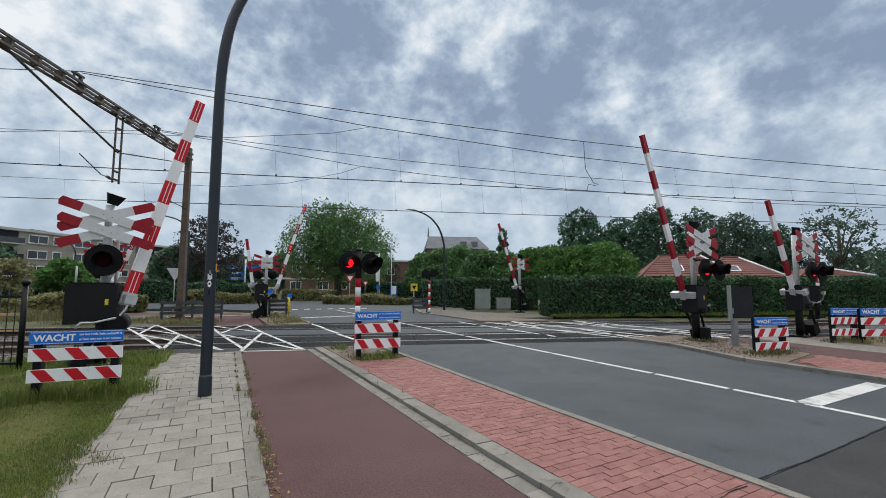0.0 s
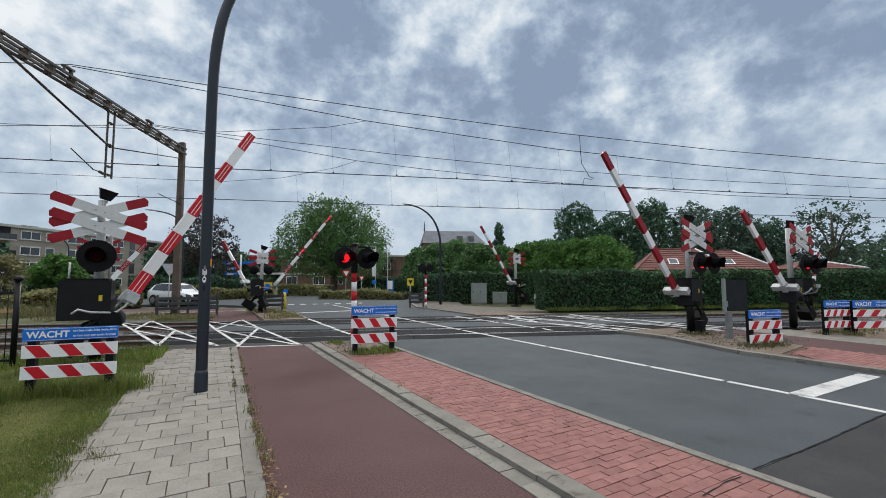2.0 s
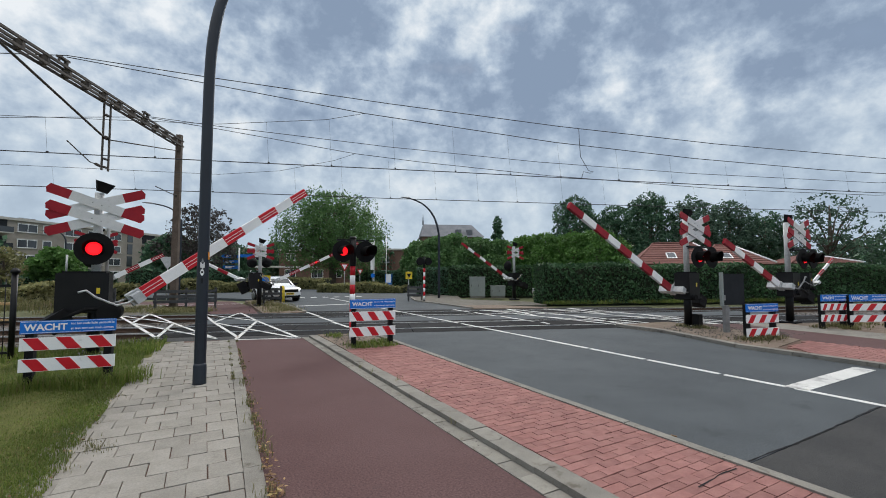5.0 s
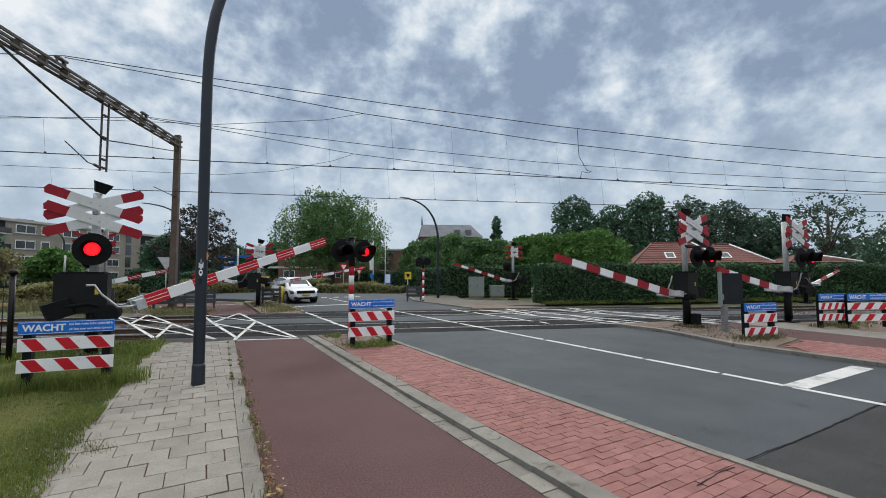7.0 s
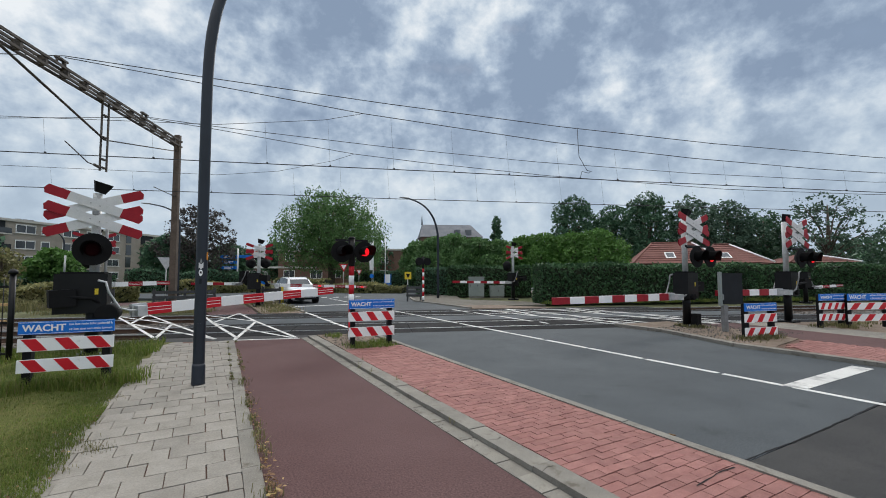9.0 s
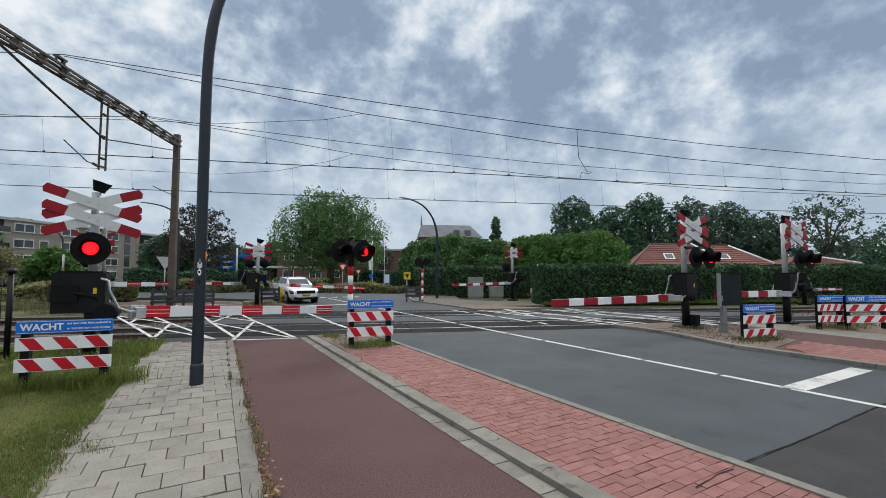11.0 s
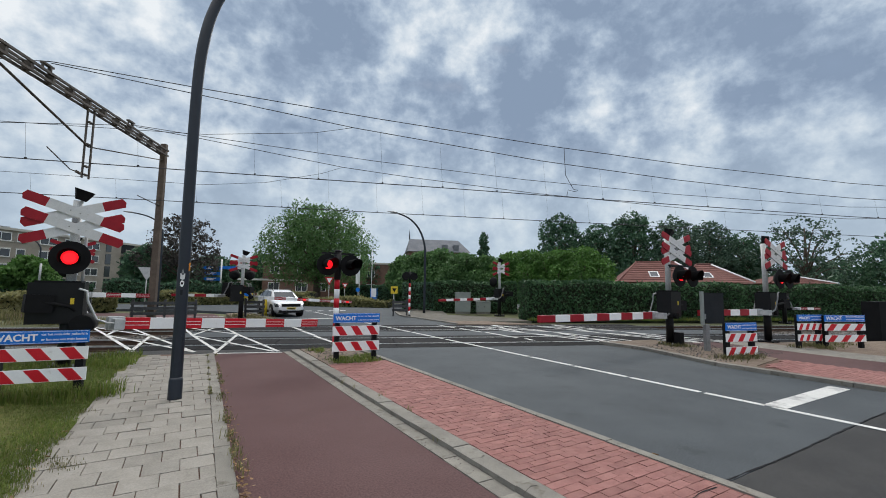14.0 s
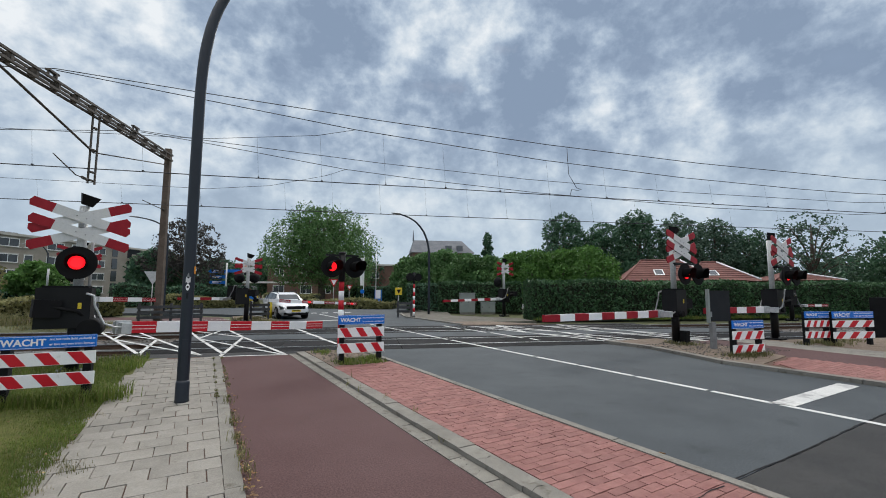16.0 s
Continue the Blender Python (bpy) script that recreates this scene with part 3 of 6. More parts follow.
def blades(name, spots, height, rng, material=GRASS, parent=None, lean=0.5, width=0.008):
    """Grass blades, each a narrow bent strip."""
    n = len(spots)
    turn = rng.uniform(0, math.tau, n)
    h = height * rng.uniform(0.4, 1.25, n)
    d = np.stack([np.cos(turn), np.sin(turn), 0 * turn], 1)
    side = np.stack([-np.sin(turn), np.cos(turn), 0 * turn], 1) * width * rng.uniform(0.7, 1.4, (n, 1))
    bend = rng.uniform(0.1, 1.0, (n, 1)) * lean
    mid = spots + d * bend * h[:, None] * 0.3 + np.array([0, 0, 1]) * h[:, None] * 0.6
    top = spots + d * bend * h[:, None] + np.array([0, 0, 1]) * h[:, None] * (1 - 0.3 * bend)
    v = np.stack([spots - side, spots + side, mid + side * 0.7, mid - side * 0.7, top], 1).reshape(-1, 3)
    faces = []
    for k in range(n):
        b = 5 * k
        faces += [(b, b + 1, b + 2, b + 3), (b + 3, b + 2, b + 4)]
    return polygons(name, v.tolist(), faces, material, parent)


def plant_lawn():
    rng = np.random.default_rng(11)
    n = 230000
    y = 12.4 - 9.4 * rng.uniform(0, 1, n) ** 1.3
    x = -1.0 - 6.5 * rng.uniform(0, 1, n) ** 1.5
    keep = np.array([noise.noise((a * 0.9, b * 0.9, 1)) > -1.2 + 0.45 * rng.uniform(-1, 1) and a < -1.06 + lawn_edge(b) + 0.08 * rng.uniform(-1, 1) for a, b in zip(x, y)])
    spots = np.stack([x, y, 0.02 + 0 * x], 1)[keep]
    ob = blades("lawn_grass", spots, 0.055, rng, lean=1.2, width=0.003)
    tagged(ob, "short uneven green grass blades with dry tips", "grass", kind="stuff")
    # longer grass by the board, the fence and the end of the lawn
    m = 14000
    y = rng.uniform(7.8, 12.9, m)
    x = rng.uniform(-6.5, -0.75, m)
    keep = np.array([(b > 10.9 + 0.5 * noise.noise((a * 2, b * 2, 0)) or noise.noise((a * 1.6, b * 1.6, 5)) > 0.22) and a < -1.0 + lawn_edge(b) for a, b in zip(x, y)])
    ob = blades("long_grass", np.stack([x, y, 0.02 + 0 * x], 1)[keep], 0.17, rng, lean=0.8, width=0.007)
    tagged(ob, "long green grass by the board and fence", "grass", kind="stuff")


plant_lawn()


# ---- warning boards ----
def lettering(words, size, material, parent, at, bold=0.0, name="lettering"):
    curve = bpy.data.curves.new(name, "FONT")
    curve.body, curve.size, curve.extrude, curve.offset = words, size, 0.0015, bold
    curve.resolution_u = 3
    rough = bpy.data.objects.new(name, curve)
    scene.collection.objects.link(rough)
    me = bpy.data.meshes.new_from_object(rough.evaluated_get(bpy.context.evaluated_depsgraph_get()))
    bpy.data.objects.remove(rough)
    bpy.data.curves.remove(curve)
    me.materials.clear()
    me.materials.append(material)
    ob = new(name, me)
    ob.parent, ob.matrix_basis = parent, at
    return ob


def warning_board(at, width=1.05, top=1.12, label="blue and red-white striped warning board on black posts", lean=1, deep=0.84, stripes=3):
    """A blue text plate over two striped planks, on two black posts. Origin at the foot of the first post."""
    b = thing("warning_board", label, "warning board", at, group="warning boards at the crossing")
    for x in (0.05, width - 0.15):
        bm = quick(box, x, x + 0.10, -0.02, 0.10, -0.05, top - 0.02)
        rounded(bm, 0.01, 1)
        part("post", bm, BLACK_MATT, b)
    low = top - 0.25 * deep
    bm = quick(box, 0, width, -0.05, -0.025, low, top)
    rounded(bm, 0.008, 2)
    plate = part("text_plate", bm, BLUE, b, "blue plate with white lettering")
    for z in (low + 0.008, top - 0.013):
        part("plate_rim", quick(box, 0.012, width - 0.012, -0.0535, -0.051, z, z + 0.005), WHITE, plate)
    big, fine = min(0.80 * deep * 0.25, width * 0.116), width * 0.041
    lettering("WACHT", big, WHITE, plate, pose(0.05, -0.055, low + 0.125 * deep - big * 0.34, 90), 0.004)
    lettering("tot het rode licht gedoofd is", fine, WHITE, plate, pose(width * 0.515, -0.055, low + 0.16 * deep, 90), 0.0008)
    lettering("er kan nog een trein komen", fine, WHITE, plate, pose(width * 0.515, -0.055, low + 0.06 * deep, 90), 0.0008)
    tall = 0.255 * deep
    for z in (top - 0.585 * deep, top - deep):
        bm = quick(box, 0, width, -0.05, -0.025, z, z + tall)
        rounded(bm, 0.008, 1)
        plank = part("plank", bm, WHITE, b, "white plank with slanting red stripes")
        for k in range(stripes):
            pitch = 1.005 / stripes
            x = width * (0.03 + pitch * k)
            w, s = width * pitch * 0.45, width * pitch * 0.37 * lean
            lo, hi = (x + max(s, 0), x + max(-s, 0))
            slab_pts = [(lo, z + 0.006), (lo + w, z + 0.006), (hi + w, z + tall - 0.006), (hi, z + tall - 0.006)]
            bm = quick(slab, slab_pts, 0.0505, 0.053)
            for v in bm.verts:
                v.co = Vector((v.co.x, -v.co.z, v.co.y))
            bmesh.ops.recalc_face_normals(bm, faces=bm.faces)
            part("red_stripe", bm, RED, plank)
    return b


warning_board(pose(-2.27, 8.42, 0.0, 0, 0, -5.5), 1.13, 1.02, "blue and red-white striped warning board standing in the lawn", deep=0.73)
warning_board(pose(2.92, 9.48, 0.03, 0, 0, -7), 1.06, 1.09, "blue and red-white striped warning board on the traffic island")
warning_board(pose(12.1, 5.72, 0.03, 0, 0, -14), 1.08, 0.9, "blue and red-white striped warning board in the sandy verge", lean=-1)
warning_board(pose(16.47, 5.70, 0.0, 0, 0, -20), 0.98, 1.06, "blue and red-white striped warning board beside another one", lean=-1, deep=0.82, stripes=4)
warning_board(pose(17.24, 5.27, 0.0, 0, 0, -20), 1.6, 1.06, "wider blue and red-white striped warning board by the footway", lean=-1)


# ---- level crossing signals with booms ----
MOVERS = {}


def cross_board(parent, z, y, red, half=0.86, gap=0.33, wide=0.095):
    """Two crosses of planks, one over the other, red at the ends."""
    for level in (z + gap / 2, z - gap / 2):
        for lean, depth in ((1, 0.0), (-1, 0.028)):
            m = pose(0, y + depth, level, 0, 19.5 * lean)
            bm = quick(box, -half + 0.4, half - 0.4, -0.012, 0.012, -wide, wide)
            plank = part("cross_plank", bm, WHITE_DULL, parent, "white cross plank with red ends", m)
            for side in (-1, 1):
                x0, x1 = sorted((side * (half - 0.4), side * half))
                bm = quick(slab, [(x0, -wide), (x1 - (0.04 if side > 0 else 0), -wide), (x1, 0.0), (x1 - (0.04 if side > 0 else 0), wide), (x0, wide)] if side > 0 else [(x0 + 0.04, -wide), (x1, -wide), (x1, wide), (x0 + 0.04, wide), (x0, 0.0)], -0.012, 0.012)
                for v in bm.verts:
                    v.co = Vector((v.co.x, -v.co.z, v.co.y))
                bmesh.ops.recalc_face_normals(bm, faces=bm.faces)
                part("red_end", bm, red, plank)
            for x in (-0.08, 0.08):
                part("bolt", quick(tube, [(x, -0.012, 0), (x, -0.022, 0)], 0.012, 6), STEEL, plank)


def warning_lamp(parent, x, y, z, r, name, hood=0.26, core=0.5, way=1):
    """A black round lamp head with a deep hood; the lens sits in the middle."""
    bm = bmesh.new()
    tube(bm, [(x, y + 0.16 * way, z), (x, y + 0.1 * way, z), (x, y, z), (x, y - 0.015 * way, z)], [r * 0.35, r * 0.62, r, r], 28)
    head = part("lamp_head", bm, BLACK_MATT, parent, "black round warning lamp")
    # hood: upper part of a short open cylinder
    bm = bmesh.new()
    rings = []
    for depth, rr in ((-0.015, core * 1.2 * r), (-hood / 2, core * 1.22 * r), (-hood, core * 1.25 * r)):
        rings.append([bm.verts.new((x + rr * math.cos(a), y + way * depth * (0.78 + 0.22 * max(0.0, math.sin(a))), z + rr * math.sin(a))) for a in (radians(-38 + 256 * k / 18) for k in range(19))])
    for one, two in zip(rings, rings[1:]):
        for k in range(18):
            bm.faces.new((one[k], one[k + 1], two[k + 1], two[k]))
    bmesh.ops.solidify(bm, geom=bm.faces[:], thickness=0.008)
    part("hood", bm, BLACK_MATT, head)
    part("lens", quick(tube, [(x, y - 0.012 * way, z), (x, y - 0.035 * way, z), (x, y - 0.05 * way, z)], [r * core, r * core, r * core * 0.7], 24), LENS_OFF, head, "dark red glass lens")
    # the light itself travels a little in its housing
    glow = part("light", quick(tube, [(0, 0, 0), (0, -0.022 * way, 0), (0, -0.036 * way, 0)], [r * core * 0.98, r * core * 0.98, r * core * 0.68], 24), LENS_ON, head, "glowing red signal light", pose(x, y - 0.002 * way, z))
    MOVERS[name] = (glow, (x, y, z), way)
    return head


def boom(parent, name, pivot, length, red, tall=0.21, weight=(-0.95, 0.12, 0.34), lamps=False, arm=None):
    """A striped boom that turns about its pivot, with brackets and a counterweight behind it."""
    bm = quick(box, 0.38, 0.66, -0.08, 0.08, -tall * 0.56, tall * 0.56)
    box(bm, 0.42, 0.60, -0.38, 0.38, -tall * 0.42, tall * 0.42)
    rounded(bm, 0.012, 1)
    b = part("boom", bm, ZINC, parent, "striped red and white barrier boom", pose(*pivot))
    count = max(4, round((length - 0.6) / 0.56))
    step = (length - 0.6) / count
    for k in range(count):
        x0 = 0.6 + k * step
        is_red = (count - k) % 2 == 1
        h0 = tall * (0.5 - 0.10 * k / count)
        bm = quick(box, x0, x0 + step - 0.002, -0.045, 0.045, -h0, h0)
        rounded(bm, 0.03, 2)
        seg = part("red_section" if is_red else "white_section", bm, red if is_red else WHITE, b)
        if is_red:
            bm = bmesh.new()
            for z in (-0.3, 0.3):
                box(bm, x0 + 0.02, x0 + step - 0.02, -0.0475, -0.0455, z * h0 - 0.006, z * h0 + 0.006)
            part("pinstripe", bm, WHITE, seg)
    if lamps:
        for x in (length - 0.25, length - 2.5):
            part("boom_lamp", quick(box, x - 0.07, x + 0.07, -0.07, -0.05, -0.035, 0.035), BOOM_LAMP, b, "small lit red lamp")
    for y in (-0.16, 0.16):
        bm = bmesh.new()
        tube(bm, [(0.5, y * 2.1, 0.02), (0.3, y * 2.1, 0.03), (0.12, y * 2.1, 0.1), (-0.06, y * 2.1, 0.46), (-0.1, y * 2.1, 0.66), (-0.22, y * 1.9, 0.7)], 0.024, 6)
        part("side_bar", bm, arm or ZINC, b, "bent galvanised side bar")
        part("weight_arm", quick(tube, [(0.1, y, 0.0), (-0.3, y * 1.3, weight[2] * 0.8), (weight[0], y, weight[2])], 0.04, 6), BLACK_MATT, b)
    sz = weight[1]
    bm = quick(box, weight[0] - 0.20, weight[0] + 0.20, -0.2, 0.2, weight[2] - sz - 0.08, weight[2] + sz)
    rounded(bm, 0.02, 2)
    part("counterweight", bm, BLACK_MATT, b, "black counterweight block")
    MOVERS[name] = (b, pivot)
    return b


def crossing_signal(name, x, y, label, side, pivot, az, length, red=RED_DULL, lamps=((0.0, -0.27, 2.22),), r=0.33, cross_y=-0.17, z_cross=3.06, tall=0.21, top_lamp=True, boom_lamps=False, bulk=1.0, weight=(-0.95, 0.12, 0.34), cross_half=0.86, way=1, hub=0.09, reach=0.26, arm=STEEL):
    """Post with a double cross, lamps, a black drive box and a boom."""
    s = thing("crossing_signal", label, "crossing signal", pose(x, y, 0), group="level crossing signals")
    if cross_half:
        part("post", quick(tube, [(0, 0, 1.2), (0, 0, z_cross + 0.42)], [0.085, 0.08], 14), POLE_GREY, s, "pale grey pole")
    bm = quick(box, -0.24, 0.24, -0.24, 0.24, -0.02, 0.06)
    rounded(bm, 0.02, 1)
    part("base_plate", bm, BLACK_MATT, s)
    part("stand", quick(tube, [(0, 0, 0.05), (0, 0, 1.45)], [0.12, 0.11], 14), BLACK, s, "thick black lower post")
    for k in range(4):
        a = math.tau * (k + 0.5) / 4
        part("anchor_bolt", quick(tube, [(0.25 * math.cos(a), 0.25 * math.sin(a), 0.05), (0.25 * math.cos(a), 0.25 * math.sin(a), 0.12)], 0.022, 6), STEEL, s)
    if cross_half:
        cross_board(s, z_cross, cross_y, RED_DULL, cross_half, wide=0.095 if way > 0 else 0.07)
        part("cross_bracket", quick(box, -0.04, 0.04, cross_y, 0.0, z_cross - 0.04, z_cross + 0.04), STEEL, s)
    # drive box round the post
    bm = quick(box, -0.28 * bulk, reach, -0.24, 0.24, 0.92, 1.72)
    rounded(bm, 0.05, 3)
    drive = part("drive_box", bm, BLACK, s, "glossy black drive box")
    bm = quick(box, -0.24 * bulk, reach - 0.06, -0.2, 0.2, 1.72, 1.76)
    rounded(bm, 0.012, 1)
    part("lid", bm, BLACK_MATT, drive)
    part("sticker", quick(box, reach - 0.20, reach - 0.14, -0.2435, -0.241, 1.30, 1.42), YELLOW, drive, "small yellow sticker")
    bm = bmesh.new()
    tube(bm, [(pivot[0], -0.33, pivot[2]), (pivot[0], 0.33, pivot[2])], hub, 18)
    part("axle", bm, BLACK_MATT, s)
    if len(lamps) > 1:
        xs = [p[0] for p in lamps]
        part("lamp_bar", quick(box, min(xs) - 0.28, max(xs) + 0.28, lamps[0][1] + 0.16 * way - 0.03, lamps[0][1] + 0.16 * way + 0.03, lamps[0][2] + r * 0.9, lamps[0][2] + r * 0.9 + 0.05), BLACK, s)
        part("lamp_bracket", quick(box, -0.04, 0.04, min(0, lamps[0][1] + 0.1), max(0, lamps[0][1] - 0.1), lamps[0][2] + r * 0.88, lamps[0][2] + r * 0.88 + 0.06), BLACK, s)
    for k, p in enumerate(lamps):
        warning_lamp(s, *p, r, f"{name} lamp {k}", *((0.2, 0.42) if len(lamps) == 1 else (0.3, 0.45)), way)
    if top_lamp:
        bm = bmesh.new()
        box(bm, -0.16, 0.16, -0.14, 0.1, 0.0, 0.22)
        for v in bm.verts:
            if v.co.z < 0.1:
                v.co.x *= 0.55
                v.co.y *= 0.6
        rounded(bm, 0.02, 2)
        part("bell", bm, BLACK_MATT, s, "black warning bell on the pole top", pose(0.03, 0, z_cross + 0.44, 12, 14, 20))
    boom(s, name + " boom", pivot, length, red, tall, weight, boom_lamps, ZINC if name == "left" else arm)
    return s


near_signal = crossing_signal("left", -1.95, 11.3, "black and grey crossing signal with double cross beside the footway", 1, (0.27, 0.04, 0.90), 18.2, 5.47, RED, tall=0.25, bulk=2.1, z_cross=2.99, hub=0.19, weight=(-0.75, 0.13, 0.42))
part("conduit", quick(tube, [(0.17, 0.06, 1.7), (0.17, 0.06, 2.75), (0.06, 0.03, 2.82)], 0.028, 8), WHITE_DULL, near_signal, "pale cable pipe")
part("vent_pipe", quick(tube, [(-0.5, 0.1, 1.7), (-0.5, 0.1, 2.1)], 0.018, 8), WHITE_DULL, near_signal)
PAIR = ((-0.36, -0.58, 2.2), (0.36, -0.58, 2.2))
crossing_signal("right", 13.3, 7.89, "black and grey crossing signal with double cross and two lamps", -1, (-0.1, 0.17, 0.97), -177.5, 5.64, lamps=PAIR, cross_y=-0.33)
crossing_signal("right path", 17.65, 6.93, "black and grey crossing signal guarding the side path", -1, (-0.01, 0.01, 1.05), 175.0, 3.8, lamps=PAIR, cross_y=-0.38)
crossing_signal("far left", 2.58, 24.15, "distant crossing signal seen from behind the rails", 1, (0.42, 0.0, 1.14), -38.6, 5.19, r=0.26, lamps=((-0.36, 0.3, 2.28), (0.36, 0.3, 2.28)), boom_lamps=True, weight=(-1.15, 0.26, 0.42), cross_half=0.7, z_cross=2.88, tall=0.16, way=-1, bulk=1.9, reach=0.09)
crossing_signal("far right", 17.6, 21.77, "distant crossing signal beside the hedge", -1, (-0.05, 0.04, 1.12), -174.7, 4.82, lamps=((-0.25, 0.3, 2.2),), cross_half=0.72, tall=0.16, way=-1)
crossing_signal("far footway", -4.1, 23.6, "distant crossing signal behind the footway", 1, (0.1, 0.0, 1.25), 2.0, 2.7, lamps=((-0.2, 0.3, 2.3),), cross_half=0.8, way=-1)
crossing_signal("far cycle", 2.62, 24.62, "distant low barrier drive for the cycle path", -1, (-0.57, -0.16, 1.2), 148.0, 3.0, lamps=(), top_lamp=False, cross_half=0, tall=0.15, reach=0.06)
crossing_signal("far side path", 29.7, 10.8, "distant crossing barrier for the side path", 1, (0.1, 0.0, 0.85), -20.0, 2.5, lamps=(), top_lamp=False, cross_half=0, tall=0.15, reach=0.1)


def island_signal():
    """Two lamps on a red and white banded post."""
    s = thing("island_signal", "twin warning lamp on a red and white banded post", "crossing signal", pose(3.33, 10.6, 0), group="level crossing signals")
    for k in range(8):
        z0 = 0.02 + 0.235 * k
        part("red_band" if k % 2 else "white_band", quick(tube, [(0, 0, z0), (0, 0, z0 + 0.235)], 0.068, 14), RED if k % 2 else WHITE, s)
    part("upper_post", quick(tube, [(0, 0, 1.9), (0, 0, 2.62)], 0.085, 14), BLACK, s)
    part("lamp_bar", quick(box, -0.42, 0.42, -0.05, 0.02, 2.54, 2.585), BLACK, s)
    part("cap", quick(tube, [(0, 0, 2.6), (0, 0, 2.66)], [0.10, 0.07], 12), BLACK, s)
    warning_lamp(s, -0.29, -0.1, 2.27, 0.27, "island lamp 0", 0.60, 0.42)
    warning_lamp(s, 0.30, -0.1, 2.27, 0.27, "island lamp 1", 0.60, 0.42)


island_signal()


# ---- street lamp by the footway ----
def wrapped(r, a0, a1, edges, steps=10):
    """A thin patch round a pole; edges gives its lower and upper height across it."""
    bm = bmesh.new()
    cols = []
    for k in range(steps + 1):
        u = k / steps
        a = radians(a0 + (a1 - a0) * u)
        z0, z1 = edges(u)
        cols.append([bm.verts.new((q * math.cos(a), q * math.sin(a), z)) for q, z in ((r, z0), (r, z1), (r + 0.0015, z1), (r + 0.0015, z0))])
    for one, two in zip(cols, cols[1:]):
        for k in range(4):
            bm.faces.new((one[k], two[k], two[(k + 1) % 4], one[(k + 1) % 4]))
    bmesh.ops.recalc_face_normals(bm, faces=bm.faces)
    return bm


def street_lamp(x, y, pts, radii, label, base=True, arm=None, head=None):
    l = thing("street_lamp", label, "street lamp", pose(x, y, 0), group="street lamps")
    part("pole", quick(tube, *smooth(pts, radii), 20), NAVY, l)
    if base:
        part("base_sleeve", quick(tube, [(0, 0, -0.02), (0, 0, 0.06), (0, 0, 0.30), (0, 0, 0.34)], [0.098, 0.095, 0.093, 0.082], 20), NAVY, l)
        part("torn_sticker", wrapped(0.0835, -118, -74, lambda u: (1.795 + 0.012 * math.sin(9 * u), 1.875 + 0.015 * math.sin(7 * u + 1))), WHITE_DULL, l, "torn white sticker")
        part("grey_sticker", wrapped(0.083, -108, -84, lambda u: (1.885, 1.885 + 0.065 * math.sin(math.pi * u) + 0.002)), STEEL, l, "rubbed grey sticker")
        part("round_sticker", wrapped(0.084, -116, -78, lambda u: (1.735 - 0.055 * math.sin(math.pi * u) ** 0.6, 1.735 + 0.045 * math.sin(math.pi * u) ** 0.5)), WHITE, l, "small round white sticker")
        part("sticker_print", wrapped(0.0855, -106, -88, lambda u: (1.718, 1.752)), BOX_DARK, l)
        part("faded_sticker", wrapped(0.083, -108, -86, lambda u: (1.56, 1.64)), BOX_DARK, l, "faded dark sticker")
        part("orange_sticker", quick(box, 0.055, 0.084, -0.05, -0.02, 1.93, 2.05), ORANGE, l, "small orange sticker")
        bm = quick(box, -0.04, 0.04, -0.0855, -0.07, 0.55, 0.95)
        part("hatch", bm, NAVY, l)
    if head:
        bm = bmesh.new()
        tube(bm, head, [0.05, 0.11, 0.10, 0.03], 10)
        for v in bm.verts:
            v.co.z = head[0][2] + (v.co.z - head[0][2]) * 0.5
        part("lantern", bm, STEEL, l)
    return l


arc = [(0, 0, 0.02), (0, 0, 2.0), (0, 0, 4.0), (0.01, 0, 5.0), (0.05, 0, 5.6), (0.13, 0, 6.1), (0.27, 0, 6.55), (0.48, 0, 6.95), (0.8, 0, 7.3), (1.2, 0, 7.55), (1.9, 0, 7.7)]
street_lamp(0.0, 7.62, arc, [0.083, 0.082, 0.08, 0.079, 0.084, 0.08, 0.076, 0.072, 0.066, 0.06, 0.055], "dark blue-grey curved street lamp standing in the footway", head=[(1.8, 0, 7.7), (2.0, 0, 7.7), (2.4, 0, 7.68), (2.6, 0, 7.66)])
arc = [(0, 0, 0), (0, 0, 3.4), (-0.04, 0, 4.6), (-0.3, 0.1, 5.6), (-0.8, 0.2, 6.3), (-1.4, 0.3, 6.7), (-2.1, 0.4, 6.92)]
street_lamp(14.42, 26.12, arc, [0.09, 0.08, 0.075, 0.07, 0.062, 0.056, 0.05], "dark curved street lamp beside the junction", base=False, head=[(-2.0, 0.4, 6.92), (-2.15, 0.42, 6.97), (-2.5, 0.48, 7.0), (-2.75, 0.5, 7.0)])
arc = [(0, 0, 0), (0, 0, 5.2), (-0.1, 0, 5.9), (-0.5, 0, 6.5), (-1.1, 0, 6.8), (-1.9, 0, 6.95)]
street_lamp(-1.6, 38.0, arc, [0.09, 0.07, 0.06, 0.055, 0.05, 0.045], "slender curved street lamp by the far road", base=False, head=[(-1.8, 0, 6.95), (-1.95, 0, 6.97), (-2.3, 0, 7.0), (-2.5, 0, 7.0)])
arc = [(0, 0, 0), (0, 0, 4.4), (-0.1, 0, 5.2), (-0.5, 0, 5.7), (-1.2, 0, 5.85)]
street_lamp(-11.8, 54.0, arc, [0.09, 0.07, 0.06, 0.055, 0.05], "dark street lamp before the flats", base=False, head=[(-1.1, 0, 5.85), (-1.3, 0, 5.87), (-1.7, 0, 5.88), (-1.9, 0, 5.88)])


